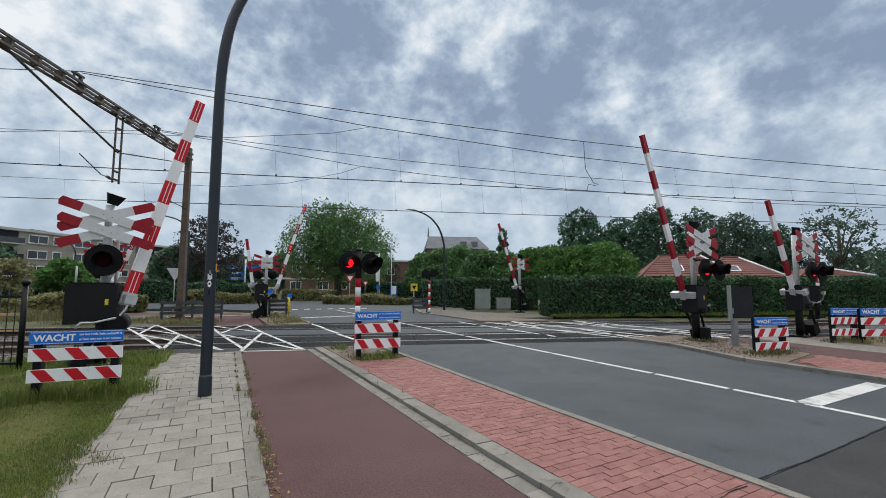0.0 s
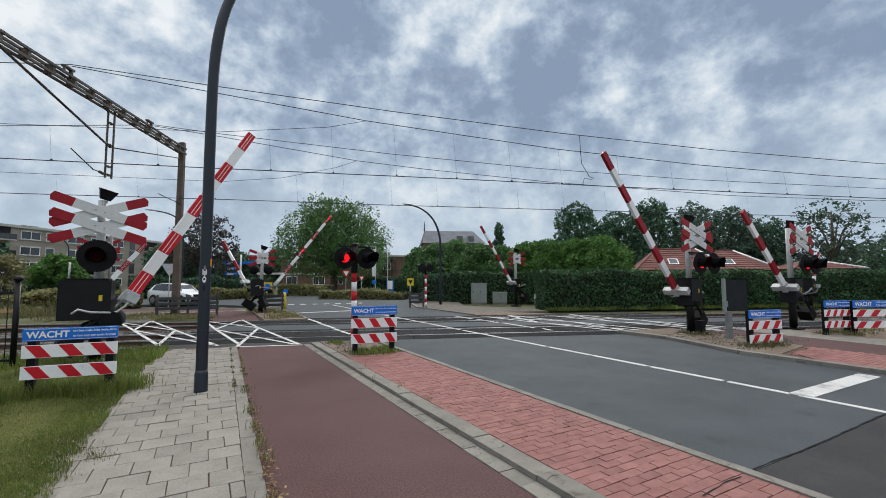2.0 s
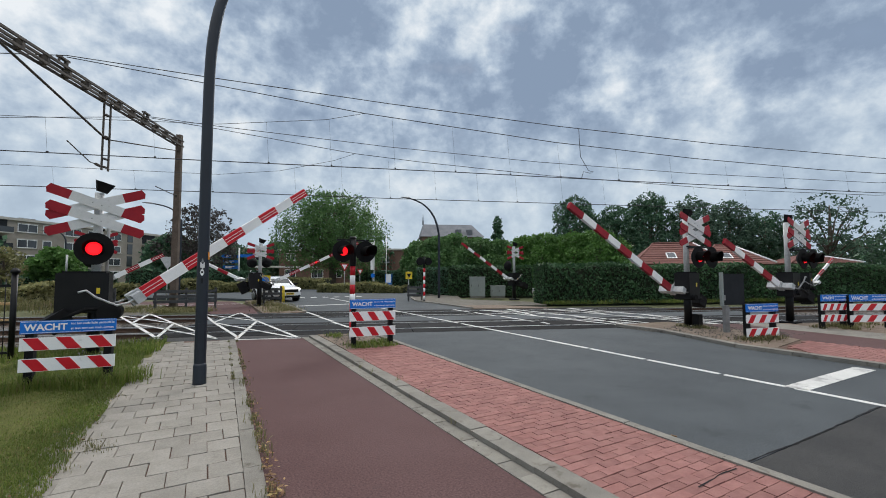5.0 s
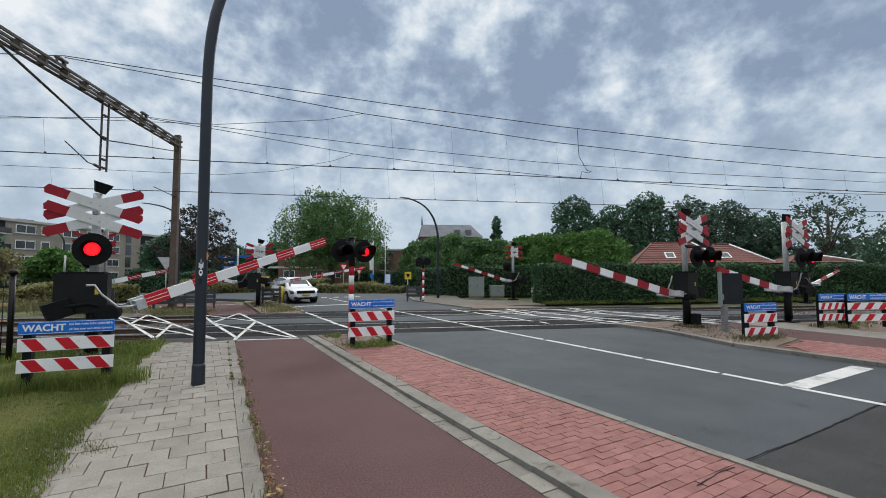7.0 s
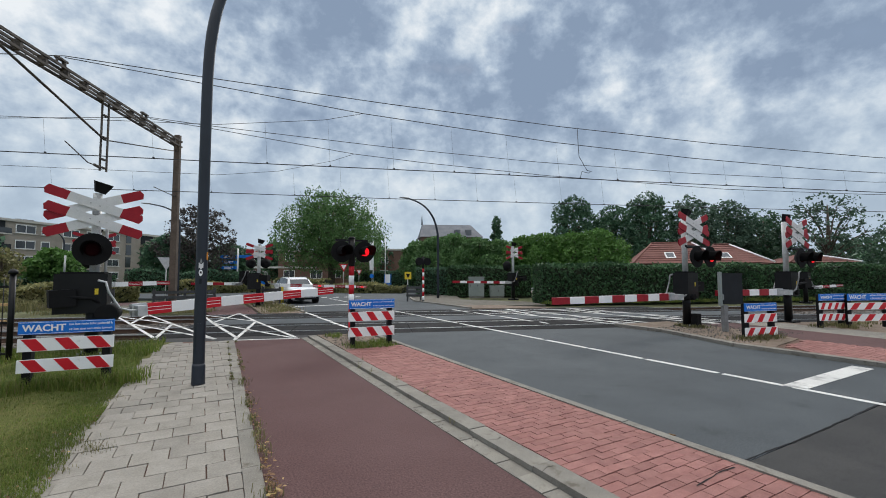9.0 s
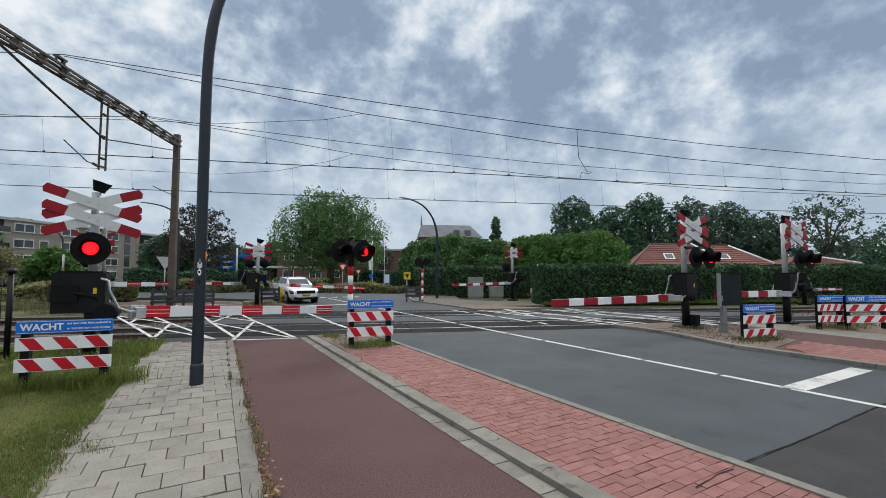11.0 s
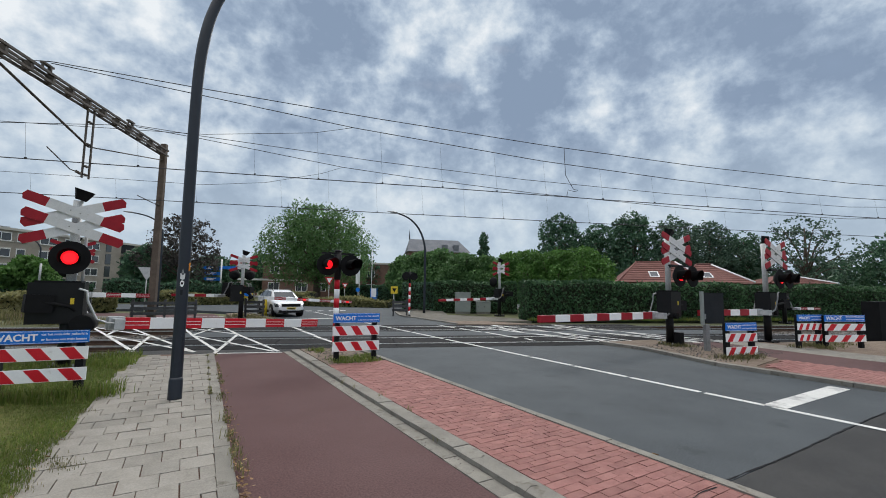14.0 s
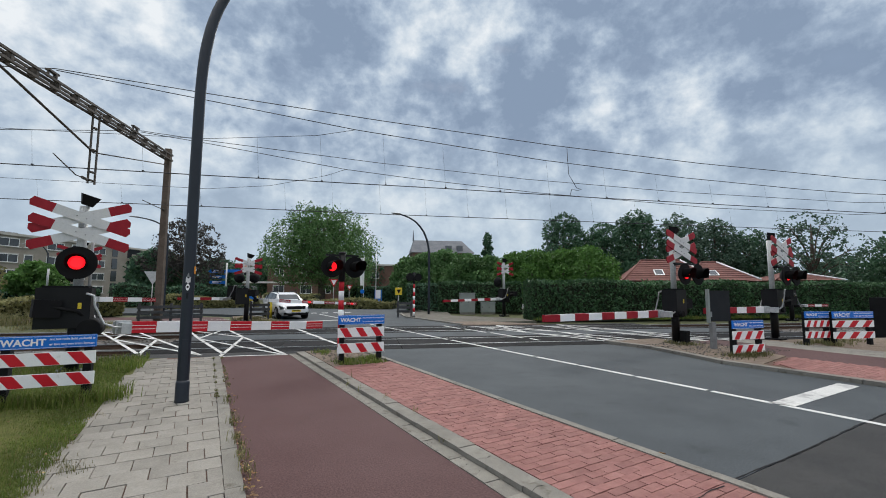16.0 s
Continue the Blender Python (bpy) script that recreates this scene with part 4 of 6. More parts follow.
# ---- overhead line ----
def boom_mast():
    """Mast and lattice beam that carry the wires over both tracks."""
    m = thing("overhead_line_portal", "brown steel mast and lattice beam over the rails", "overhead line mast", TRACK @ pose(-9.66, 22.37, 0))
    bm = quick(box, -0.15, 0.15, -0.13, 0.13, -0.1, 8.55)
    for v in bm.verts:
        if v.co.z > 1:
            v.co.x *= 0.8
            v.co.y *= 0.8
    rounded(bm, 0.02, 1)
    part("mast", bm, MAST, m, "weathered brown mast")
    bm = quick(box, -0.15, 0.15, -16.1, -15.84, -0.1, 8.6)
    part("mast", bm, MAST, m, "weathered brown mast")
    for x in (-0.11, 0.11):
        for z in (7.98, 8.24):
            part("chord", quick(box, x - 0.03, x + 0.03, -16.2, 0.2, z, z + 0.075), TRUSS, m)
    for k in range(18):
        y = -0.5 - 0.9 * k
        bm = bmesh.new()
        box(bm, -0.12, 0.12, y - 0.05, y + 0.05, 8.0, 8.29)
        part("batten", bm, TRUSS, m)
    for y in (-5.63,):
        for dx in (-0.05, 0.05):
            part("drop_post", quick(box, dx - 0.022, dx + 0.022, y - 0.13 + (0.0 if dx < 0 else 0.2), y - 0.07 + (0.0 if dx < 0 else 0.2), 5.4, 8.0), TRUSS, m)
        for z in (5.5, 5.8, 6.6, 7.4):
            part("rung", quick(box, -0.05, 0.05, y - 0.12, y + 0.12, z, z + 0.05), TRUSS, m)
    part("stay", quick(tube, [(0, -5.6, 6.55), (0, -11.3, 8.0)], 0.038, 6), TRUSS, m)
    part("stay", quick(tube, [(0, -5.6, 6.55), (0, 0, 7.75)], 0.024, 6), TRUSS, m)
    for y in (-7.95, -3.15):
        bm = bmesh.new()
        tube(bm, [(0, y + 0.2, 8.3), (0, y + 0.2, 8.52)], 0.06, 8)
        tube(bm, [(0, y - 0.1, 8.3), (0, y - 0.1, 8.55)], 0.035, 8)
        box(bm, -0.06, 0.06, y - 0.15, y + 0.3, 8.5, 8.56)
        part("wire_saddle", bm, TRUSS, m)
    # the beam dips a little towards its far end
    for o in m.children:
        if o.name.split(".")[0] in ("chord", "batten", "wire_saddle"):
            for v in o.data.vertices:
                v.co.z += 0.02 * v.co.y
    for y, reach in ((-5.9, -1.5), (-0.1, -1.8)):
        bm = bmesh.new()
        tube(bm, [(0, y, 5.52), (-0.1, y + reach * 0.25, 5.55), (-0.1, y + reach, 5.95 if y < -3 else 5.6)], 0.018, 6)
        tube(bm, [(0, y, 5.5), (0, y + reach * 0.15, 5.52)], 0.05, 8)
        part("steady_arm", bm, TRUSS, m)


boom_mast()


def level(pts, s):
    """Height of a wire at a place along it."""
    for (s0, z0), (s1, z1) in zip(pts, pts[1:]):
        if s0 <= s <= s1:
            return z0 + (z1 - z0) * (s - s0) / (s1 - s0)
    return pts[-1][1]


def wire(name, w, pts, r, label):
    bm = quick(tube, [(s, w, z) for s, z in pts], r, 5)
    return solo(name, bm, WIRE, label, "overhead wire", group="overhead wires", at=TRACK)


FEED_1 = [(-60, 8.3), (-35, 7.6), (-18, 8.1), (-9.5, 8.45), (-5.18, 8.04), (0.4, 7.55), (6.62, 7.09), (13, 6.75), (20.66, 6.52), (35, 6.5), (60, 8.3)]
MESS_1 = [(-9.5, 8.40), (-5.17, 7.81), (-0.43, 7.16), (2.6, 6.86), (6.39, 6.49), (12.11, 6.13), (17.74, 5.92), (20.6, 5.87), (32, 5.95), (60, 8.2)]
LINE_1 = [(-60, 5.45), (-11.5, 5.4), (-5, 5.32), (2.7, 5.25), (8.8, 5.16), (16, 5.09), (20.5, 5.05), (60, 5.1)]
SIDE_1 = [(-60, 8.2), (-30, 6.7), (-11.6, 6.46), (-5.1, 6.53), (-1.7, 6.87), (-0.43, 7.16)]
FEED_2 = [(-60, 8.2), (-30, 7.4), (-16, 7.9), (-9.4, 8.30), (-6.82, 8.05), (0.56, 7.48), (7.64, 7.08), (16, 6.82), (27.4, 6.72), (60, 8.2)]
MESS_2 = [(-9.4, 8.25), (-6.81, 7.93), (-0.97, 7.1), (2.14, 6.83), (8.2, 6.43), (18, 6.05), (27.3, 6.02), (60, 8.0)]
LINE_2 = [(-60, 5.25), (-15.3, 5.22), (-6.7, 5.18), (0.6, 5.11), (7.6, 5.09), (18, 5.07), (60, 5.1)]
SIDE_2 = [(-60, 7.6), (-30, 6.3), (-14, 6.05), (-6.7, 5.95), (-4.2, 6.2), (-1.9, 6.75), (-0.97, 7.1)]
for w, feed, mess, line, side in ((14.4, FEED_1, MESS_1, LINE_1, SIDE_1), (19.2, FEED_2, MESS_2, LINE_2, SIDE_2)):
    wire("feeder_wire", w, feed, 0.014, "thin dark feeder wire sagging between masts")
    carrier = wire("carrier_wire", w, mess, 0.014, "thin dark carrier wire with droppers")
    wire("contact_wire", w, line, 0.016, "taut dark contact wire over the rails")
    second = wire("carrier_wire", w, side, 0.009, "thin dark second carrier wire with droppers")
    for s in (0.5, 2.6, 4.6, 6.5, 8.8, 11, 13.4, 16, 19, 22, 26, 30):
        part("dropper", quick(tube, [(s, w, level(mess, s)), (s + 0.12, w, level(line, s))], 0.003, 4), WIRE, carrier)
        part("clamp", quick(box, s + 0.095, s + 0.145, w - 0.02, w + 0.02, level(line, s) - 0.01, level(line, s) + 0.05), WIRE, carrier)
    for s in (-20, -16.5, -13, -10, -7, -3.6, -1.6):
        part("dropper", quick(tube, [(s, w, level(side, s)), (s + 0.1, w, level(line, s))], 0.003, 4), WIRE, second)
        part("clamp", quick(box, s + 0.075, s + 0.125, w - 0.02, w + 0.02, level(line, s) - 0.01, level(line, s) + 0.05), WIRE, second)
bm = quick(tube, [(7.35, 14.4, 7.06), (7.37, 14.4, 6.5), (7.4, 14.4, 6.0), (7.7, 14.4, 5.5), (7.9, 14.4, 5.45), (7.75, 14.4, 5.4), (7.5, 14.4, 5.45), (7.42, 14.4, 5.18)], 0.011, 5)
solo("jumper_cable", bm, WIRE, "hanging looped cable between the overhead wires", "overhead wire", group="overhead wires", at=TRACK)


# ---- rails, fences, cabinets and signs ----
def guard_rail(a, b, boards=3, label="dark boarded guard rail on short posts"):
    a, b = Vector(a), Vector(b)
    d = b - a
    g = thing("guard_rail", label, "guard rail", pose(a.x, a.y, 0, 0, 0, math.degrees(math.atan2(d.y, d.x))), group="guard rails")
    n = max(1, round(d.length / 1.2))
    for k in range(n + 1):
        bm = quick(box, d.length * k / n - 0.05, d.length * k / n + 0.05, -0.05, 0.05, -0.05, 1.02)
        rounded(bm, 0.01, 1)
        part("post", bm, WOOD_DARK, g)
    for k in range(boards):
        bm = quick(box, -0.08, d.length + 0.08, -0.085, -0.052, 0.30 + 0.24 * k, 0.44 + 0.24 * k)
        rounded(bm, 0.01, 1)
        part("board", bm, WOOD_DARK, g)


guard_rail((-1.95, 24.2), (0.55, 24.0))
guard_rail((-4.9, 25.2), (-3.6, 24.9))
guard_rail((2.9, 25.0), (3.75, 24.85))
guard_rail((11.05, 23.9), (11.75, 23.5))


def garden_fence():
    f = thing("metal_fence", "black metal bar fence beside the rails", "fence", pose(-3.2, 11.35, 0, 0, 0, 163))
    part("end_post", quick(tube, [(0, 0, -0.05), (0, 0, 1.72)], 0.05, 10), BLACK, f)
    part("post_cap", quick(tube, [(0, 0, 1.72), (0, 0, 1.77), (0, 0, 1.82)], [0.075, 0.075, 0.03], 10), BLACK, f)
    for k in range(1, 3):
        part("post", quick(tube, [(2.6 * k, 0, -0.05), (2.6 * k, 0, 1.6)], 0.045, 10), BLACK, f)
    for z in (0.16, 0.75, 1.45):
        part("rail", quick(box, 0, 5.3, -0.015, 0.015, z, z + 0.045), BLACK, f)
    for k in range(40):
        part("bar", quick(tube, [(0.14 + 0.13 * k, 0, 0.1), (0.14 + 0.13 * k, 0, 1.62)], 0.009, 5), BLACK, f)
    b = thing("timber_rails", "pale timber rails stacked behind the fence", "timber", pose(-4.3, 13.4, 0, 0, 0, 163))
    for z in (0.62, 1.0):
        part("plank", quick(box, -0.6, 5, -0.03, 0.03, z, z + 0.06), surface("pale_timber", (0.42, 0.26, 0.11), (0.5, 0.33, 0.16), 4, 0.8), b)
    for x in (0.0, 2.2, 4.4):
        part("post", quick(box, x, x + 0.08, 0.032, 0.1, -0.05, 1.1), WOOD_DARK, b)


garden_fence()


def cabinet(x, y, w, d, h, label, turn=0, material=BOX_GREY, legs=0.1):
    c = thing("utility_cabinet", label, "utility cabinet", pose(x, y, 0, 0, 0, turn), group="roadside cabinets")
    bm = quick(box, -w / 2, w / 2, -d / 2, d / 2, legs, h)
    rounded(bm, 0.02, 2)
    body = part("body", bm, material, c)
    part("plinth", quick(box, -w / 2 + 0.03, w / 2 - 0.03, -d / 2 + 0.03, d / 2 - 0.03, -0.05, legs), KERB, c)
    bm = quick(box, -w / 2 - 0.03, w / 2 + 0.03, -d / 2 - 0.03, d / 2 + 0.03, h, h + 0.06)
    rounded(bm, 0.015, 1)
    part("roof", bm, material, c)
    for s in (-1, 1):
        x0 = 0.005 if s > 0 else -w / 2 + 0.03
        door = part("door", quick(box, x0, x0 + w / 2 - 0.035, -d / 2 - 0.012, -d / 2 - 0.001, legs + 0.04, h - 0.04), material, body)
        part("handle", quick(box, x0 + 0.04, x0 + 0.07, -d / 2 - 0.03, -d / 2 - 0.013, h * 0.55, h * 0.65), BLACK, door)


cabinet(17.1, 25.3, 1.05, 0.5, 1.42, "pale grey metal roadside cabinet before the hedge", -25)
cabinet(18.4, 24.6, 1.0, 0.4, 0.78, "low grey metal roadside cabinet before the hedge", -25)


def relay_box():
    """Grey post with a dark panel hinged to it."""
    r = thing("relay_box", "dark panel box on a galvanised post", "relay box", pose(12.95, 6.6, 0, 0, 0, -20))
    bm = quick(box, -0.06, 0.06, -0.06, 0.06, -0.05, 0.8)
    rounded(bm, 0.012, 1)
    part("post", bm, STEEL, r)
    bm = quick(box, -0.16, -0.10, -0.06, 0.03, 0.78, 1.74)
    rounded(bm, 0.012, 1)
    part("side", bm, BOX_GREY, r, "pale grey side of the box")
    bm = quick(box, -0.095, 0.58, -0.045, 0.06, 0.82, 1.70)
    rounded(bm, 0.015, 1)
    part("panel", bm, BOX_DARK, r, "dark grey panel")
    part("bolt", quick(tube, [(-0.13, 0.0, 1.62), (-0.15, 0.0, 1.62)], 0.025, 8), STEEL, r)
    part("hinge", quick(box, -0.10, -0.06, -0.07, -0.046, 0.95, 1.1), STEEL, r)


relay_box()
bm = quick(box, -0.1, 0.1, -0.12, 0.08, 0, 0.42)
rounded(bm, 0.05, 2)
junction = solo("junction_box", bm, BLACK_MATT, "small black cable box at the signal's foot", "cable box", at=pose(13.36, 7.66, 0.03))
bm = quick(box, -0.9, 1.6, -0.3, 0.3, -0.1, 1.45)
rounded(bm, 0.04, 2)
shed = solo("dark_container", bm, BLACK_MATT, "dark low container by the rails", "container", at=pose(23.6, 5.2, 0, 0, 0, -20))


def pole_sign(x, y, h, plate, colour, label, rim=None, r=0.03, turn=0, category="traffic sign", inset=0.0, pole=POLE_GREY):
    """A round post with a flat plate of the given outline."""
    s = thing("traffic_sign", label, category, pose(x, y, 0, 0, 0, turn), group="traffic signs")
    part("pole", quick(tube, [(0, 0, -0.05), (0, 0, h)], r, 8), pole, s)
    up = Matrix.Translation((0, -r - 0.004, 0)) @ Matrix.Rotation(radians(90), 4, "X")
    p = part("plate", quick(slab, plate, 0, 0.018, up), rim or colour, s)
    if rim:
        cx, cy = sum(a for a, _ in plate) / len(plate), sum(b for _, b in plate) / len(plate)
        part("face", quick(slab, [(cx + (a - cx) * inset, cy + (b - cy) * inset) for a, b in plate], 0.019, 0.023, up), colour, p)
    return s, up


def triangle(z, a):
    return [(0, z - a * 0.58), (a / 2, z + a * 0.29), (-a / 2, z + a * 0.29)]


def rectangle(z, w, h):
    return [(-w / 2, z - h / 2), (w / 2, z - h / 2), (w / 2, z + h / 2), (-w / 2, z + h / 2)]


def circle(z, r):
    return [(r * math.cos(math.tau * k / 20), z + r * math.sin(math.tau * k / 20)) for k in range(20)]


pole_sign(11.15, 38.0, 2.6, triangle(2.37, 0.82), WHITE, "white give way triangle with red rim", RED, inset=0.62)
pole_sign(14.6, 44.0, 2.1, triangle(1.95, 0.68), WHITE, "white give way triangle with red rim", RED, inset=0.62)
pole_sign(-2.0, 32.0, 2.6, triangle(2.5, 0.95), ZINC, "grey back of a triangular traffic sign")
pole_sign(12.3, 26.6, 1.85, rectangle(1.58, 0.5, 0.5), YELLOW, "yellow square sign with a black triangle")
pole_sign(3.05, 25.9, 1.6, rectangle(1.33, 0.55, 0.55), YELLOW, "yellow square sign with a round blue symbol", turn=-5)
for x, y, z, shape, mat in ((12.3, 26.548, 1.6, triangle(0, 0.33), BLACK),):
    part("symbol", quick(slab, [(a, b + z) for a, b in shape], 0.03, 0.034, Matrix.Translation((0, -0.03, 0)) @ Matrix.Rotation(radians(90), 4, "X")), mat, [o for o in scene.objects if o.name.startswith("traffic_sign") and abs(o.location.x - 12.3) < 0.01][0])
part("symbol", quick(slab, circle(1.33, 0.2), 0.03, 0.034, Matrix.Translation((0, -0.03, 0)) @ Matrix.Rotation(radians(90), 4, "X")), BLUE, [o for o in scene.objects if o.name.startswith("traffic_sign") and abs(o.location.x - 3.05) < 0.01][0])
pole_sign(5.25, 33.6, 1.05, circle(0.85, 0.2), BLUE, "round blue cycle path sign on a post")
pole_sign(18.4, 50.5, 1.75, circle(1.45, 0.27), BLUE, "round blue traffic sign on a post")


def bollard(x, y):
    b = thing("banded_post", "thin red and white banded signal post", "signal post", pose(x, y, 0))
    for k in range(8):
        part("red_band" if k % 2 else "white_band", quick(tube, [(0, 0, 0.1 + 0.24 * k), (0, 0, 0.34 + 0.24 * k)], 0.065, 10), RED if k % 2 else WHITE, b)
    part("foot", quick(tube, [(0, 0, -0.05), (0, 0, 0.1)], 0.08, 10), BLACK, b)
    part("upper_post", quick(tube, [(0, 0, 2.02), (0, 0, 2.75)], 0.06, 10), BLACK, b)
    for dx in (-0.3, 0.25):
        part("lamp_head", quick(tube, [(dx, 0.1, 2.45), (dx, 0.0, 2.45), (dx, -0.1, 2.45)], [0.1, 0.24, 0.24], 16), BLACK_MATT, b)
    part("lamp_bar", quick(box, -0.35, 0.3, -0.02, 0.02, 2.66, 2.7), BLACK, b)


bollard(11.85, 23.35)
bm = quick(tube, [(0, 0, -0.05), (0, 0, 0.55), (0, 0, 0.95), (0, 0, 1.0)], [0.13, 0.12, 0.1, 0.04], 12)
solo("yellow_bollard", bm, YELLOW, "yellow plastic traffic bollard", "bollard", at=pose(4.05, 26.2, 0))


def direction_signs():
    s = thing("direction_sign", "stack of blue direction boards on a white pole", "direction sign", pose(4.0, 61.9, 0))
    part("pole", quick(tube, [(0, 0, -0.05), (0, 0, 5.1)], 0.11, 10), WHITE, s)
    for k, (w, z) in enumerate(((1.9, 3.95), (1.85, 3.25), (1.8, 2.55))):
        b = part("board", quick(slab, [(-w, z - 0.2), (-0.1, z - 0.2), (-0.1, z + 0.2), (-w, z + 0.2), (-w - 0.2, z)], 0.0, 0.04, Matrix.Translation((0, -0.1, 0)) @ Matrix.Rotation(radians(90), 4, "X")), BLUE, s)
        for dz, f in ((0.07, 0.75), (-0.08, 0.55)):
            part("text_bar", quick(box, -w + 0.2, -w + 0.2 + (w - 0.4) * f, -0.146, -0.141, z + dz - 0.05, z + dz + 0.05), WHITE, b)
    part("board", quick(slab, [(0.1, 3.85), (2.0, 3.85), (2.2, 4.05), (2.0, 4.25), (0.1, 4.25)], 0.0, 0.04, Matrix.Translation((0, -0.1, 0)) @ Matrix.Rotation(radians(90), 4, "X")), BLUE, s)


direction_signs()


def banner_pole(x, y, h, flag, label):
    s = thing("flag_pole", label, "flag pole", pose(x, y, 0), group="flag poles")
    part("pole", quick(tube, [(0, 0, -0.05), (0, 0, h)], [0.07, 0.04], 8), WHITE, s)
    if flag:
        n = 8
        verts, faces = [], []
        for j in range(n + 1):
            for i in range(5):
                verts.append((-0.05 - 0.16 * i * (1 - 0.35 * j / n), 0.05 * math.sin(i * 1.7 + j * 0.8), h - 0.2 - flag * j / n))
        for j in range(n):
            for i in range(4):
                a = j * 5 + i
                faces.append((a, a + 1, a + 6, a + 5))
        polygons("flag", verts, faces, WHITE, s)


banner_pole(19.5, 53.0, 6.0, 3.6, "pole with a hanging white flag")
banner_pole(22.0, 55.0, 7.0, 0, "tall white flag pole without flag")
panel = thing("notice_board", "white and blue notice board on posts", "notice board", pose(15.3, 37.6, 0, 0, 0, -20))
part("panel", quick(box, -0.22, 0.22, -0.03, 0.03, 0.85, 1.65), WHITE, panel)
part("lower_panel", quick(box, -0.22, 0.22, -0.034, 0.034, 0.3, 0.84), BLUE, panel)
for x in (-0.3, 0.3):
    part("post", quick(box, x - 0.03, x + 0.03, -0.04, 0.04, -0.05, 1.68), BLUE, panel)
board = thing("site_board", "blue site sign board with text rows", "sign board", pose(-16.2, 47.0, 0, 0, 0, 8))
part("panel", quick(box, -1.2, 1.2, -0.03, 0.03, 0.9, 3.1), BLUE, board)
for z, w in ((2.6, 1.6), (2.1, 1.2), (1.7, 1.5), (1.3, 0.9)):
    part("text_bar", quick(box, -0.9, -0.9 + w, -0.036, -0.031, z - 0.09, z + 0.09), WHITE, board)
for x in (-1.0, 1.0):
    part("post", quick(box, x - 0.05, x + 0.05, 0.031, 0.12, -0.05, 3.0), STEEL, board)


# ---- trees, hedges and shrubs ----
def bearing(deg, far):
    return far * math.sin(radians(deg)), far * math.cos(radians(deg))


def tree(x, y, h, wide, material, label, seed, leaf=0.26, count=9000, bare=0.25, trunk=0.3, lobes=16, airy=0.0):
    rng = np.random.default_rng(seed)
    t = thing("tree", label, "tree", pose(x, y, 0), group="trees round the crossing")
    base, mid = h * bare, h * (bare + (1 - bare) * 0.52)
    bm = bmesh.new()
    tube(bm, [(0, 0, -0.2), (0.05, 0, base * 0.5), (0.0, 0.1, base), (0.15, 0.05, mid), (0.1, 0, h * 0.86)], [trunk * 1.25, trunk, trunk * 0.9, trunk * 0.5, trunk * 0.12], 9)
    part("trunk", bm, BARK, t)
    blobs = []
    for k in range(lobes):
        a = math.tau * (k * 0.618 + rng.uniform(-0.06, 0.06))
        v = (k + 0.5) / lobes
        out = wide / 2 * (0.66 - 0.30 * abs(2 * v - 0.85)) * rng.uniform(0.8, 1.15)
        z = base + (h - base) * (0.14 + 0.72 * v)
        r = wide * rng.uniform(0.16, 0.24) * (1.1 - 0.45 * v)
        blobs.append((out * math.cos(a), out * math.sin(a), z, r, r, r * rng.uniform(0.7, 0.95)))
    blobs.append((0, 0, mid, wide * 0.27, wide * 0.27, (h - base) * 0.33))
    blobs.append((0, 0, h * 0.88, wide * 0.2, wide * 0.2, h * 0.115))
    bm = bmesh.new()
    for k, (bx, by, bz, r, _, _) in enumerate(blobs[:lobes]):
        z0 = base + (bz - base) * 0.35
        tube(bm, [(0.05, 0.05, z0), (bx * 0.45, by * 0.45, z0 + (bz - z0) * 0.6), (bx, by, bz)], [trunk * 0.32, trunk * 0.2, trunk * 0.06], 6, False)
        for j in range(3):
            d = Vector(rng.normal(size=3)).normalized() * r * 0.95
            tube(bm, [(bx * 0.8, by * 0.8, bz - r * 0.2), (bx + d.x, by + d.y, bz + d.z)], [trunk * 0.08, trunk * 0.025], 4, False)
    part("branchwork", bm, BARK, t)
    places = in_blobs(blobs, count, rng, 0.72 if airy else 0.6)
    if airy:
        gap = np.array([noise.noise((p[0] * 0.9 + seed, p[1] * 0.9, p[2] * 0.9)) for p in places])
        places = places[gap > -0.25 + airy * 0.3]
    leaf_cloud("crown", places, leaf, material, t, rng)
    return t


def planted(px_bearing, far, *rest, **more):
    x, y = bearing(px_bearing, far)
    return tree(x, y, *rest, **more)


planted(14.8, 62, 13.2, 16.8, LEAF_PLANE, "large broad plane tree with dense green crown", 3, leaf=0.18, count=52000, bare=0.20, trunk=0.5, lobes=34, airy=0.3)
planted(-0.6, 62, 10.6, 10.5, LEAF_COPPER, "dark copper-leaved tree beside the flats", 5, leaf=0.2, count=13000, bare=0.2, airy=0.95)
planted(-3.2, 66, 7.0, 8.0, LEAF_DARK, "dark green tree behind the mast", 6, leaf=0.3, count=6000)
planted(-12.9, 48, 3.9, 4.2, LEAF_BRIGHT, "small bright green tree before the flats", 7, leaf=0.2, count=5000, bare=0.3, trunk=0.13)
planted(-16.8, 44, 3.7, 3.6, LEAF_OLIVE, "thin airy young tree before the flats", 8, leaf=0.16, count=1900, bare=0.3, trunk=0.1, airy=0.6)
for k, (b, far, h, w) in enumerate(((26.3, 46, 5.3, 5.5), (28.6, 43, 5.5, 6.0), (31.2, 44, 5.9, 6.5), (34.4, 40, 5.1, 6.0), (37.2, 40, 4.9, 5.5))):
    planted(b, far, h, w, LEAF, "dense green tree behind the ivy fence", 20 + k, leaf=0.17, count=12000, bare=0.12)
planted(36.8, 58, 9.5, 2.6, LEAF_DARK, "slim pointed dark green conifer", 27, leaf=0.2, count=3200, bare=0.08, lobes=10)
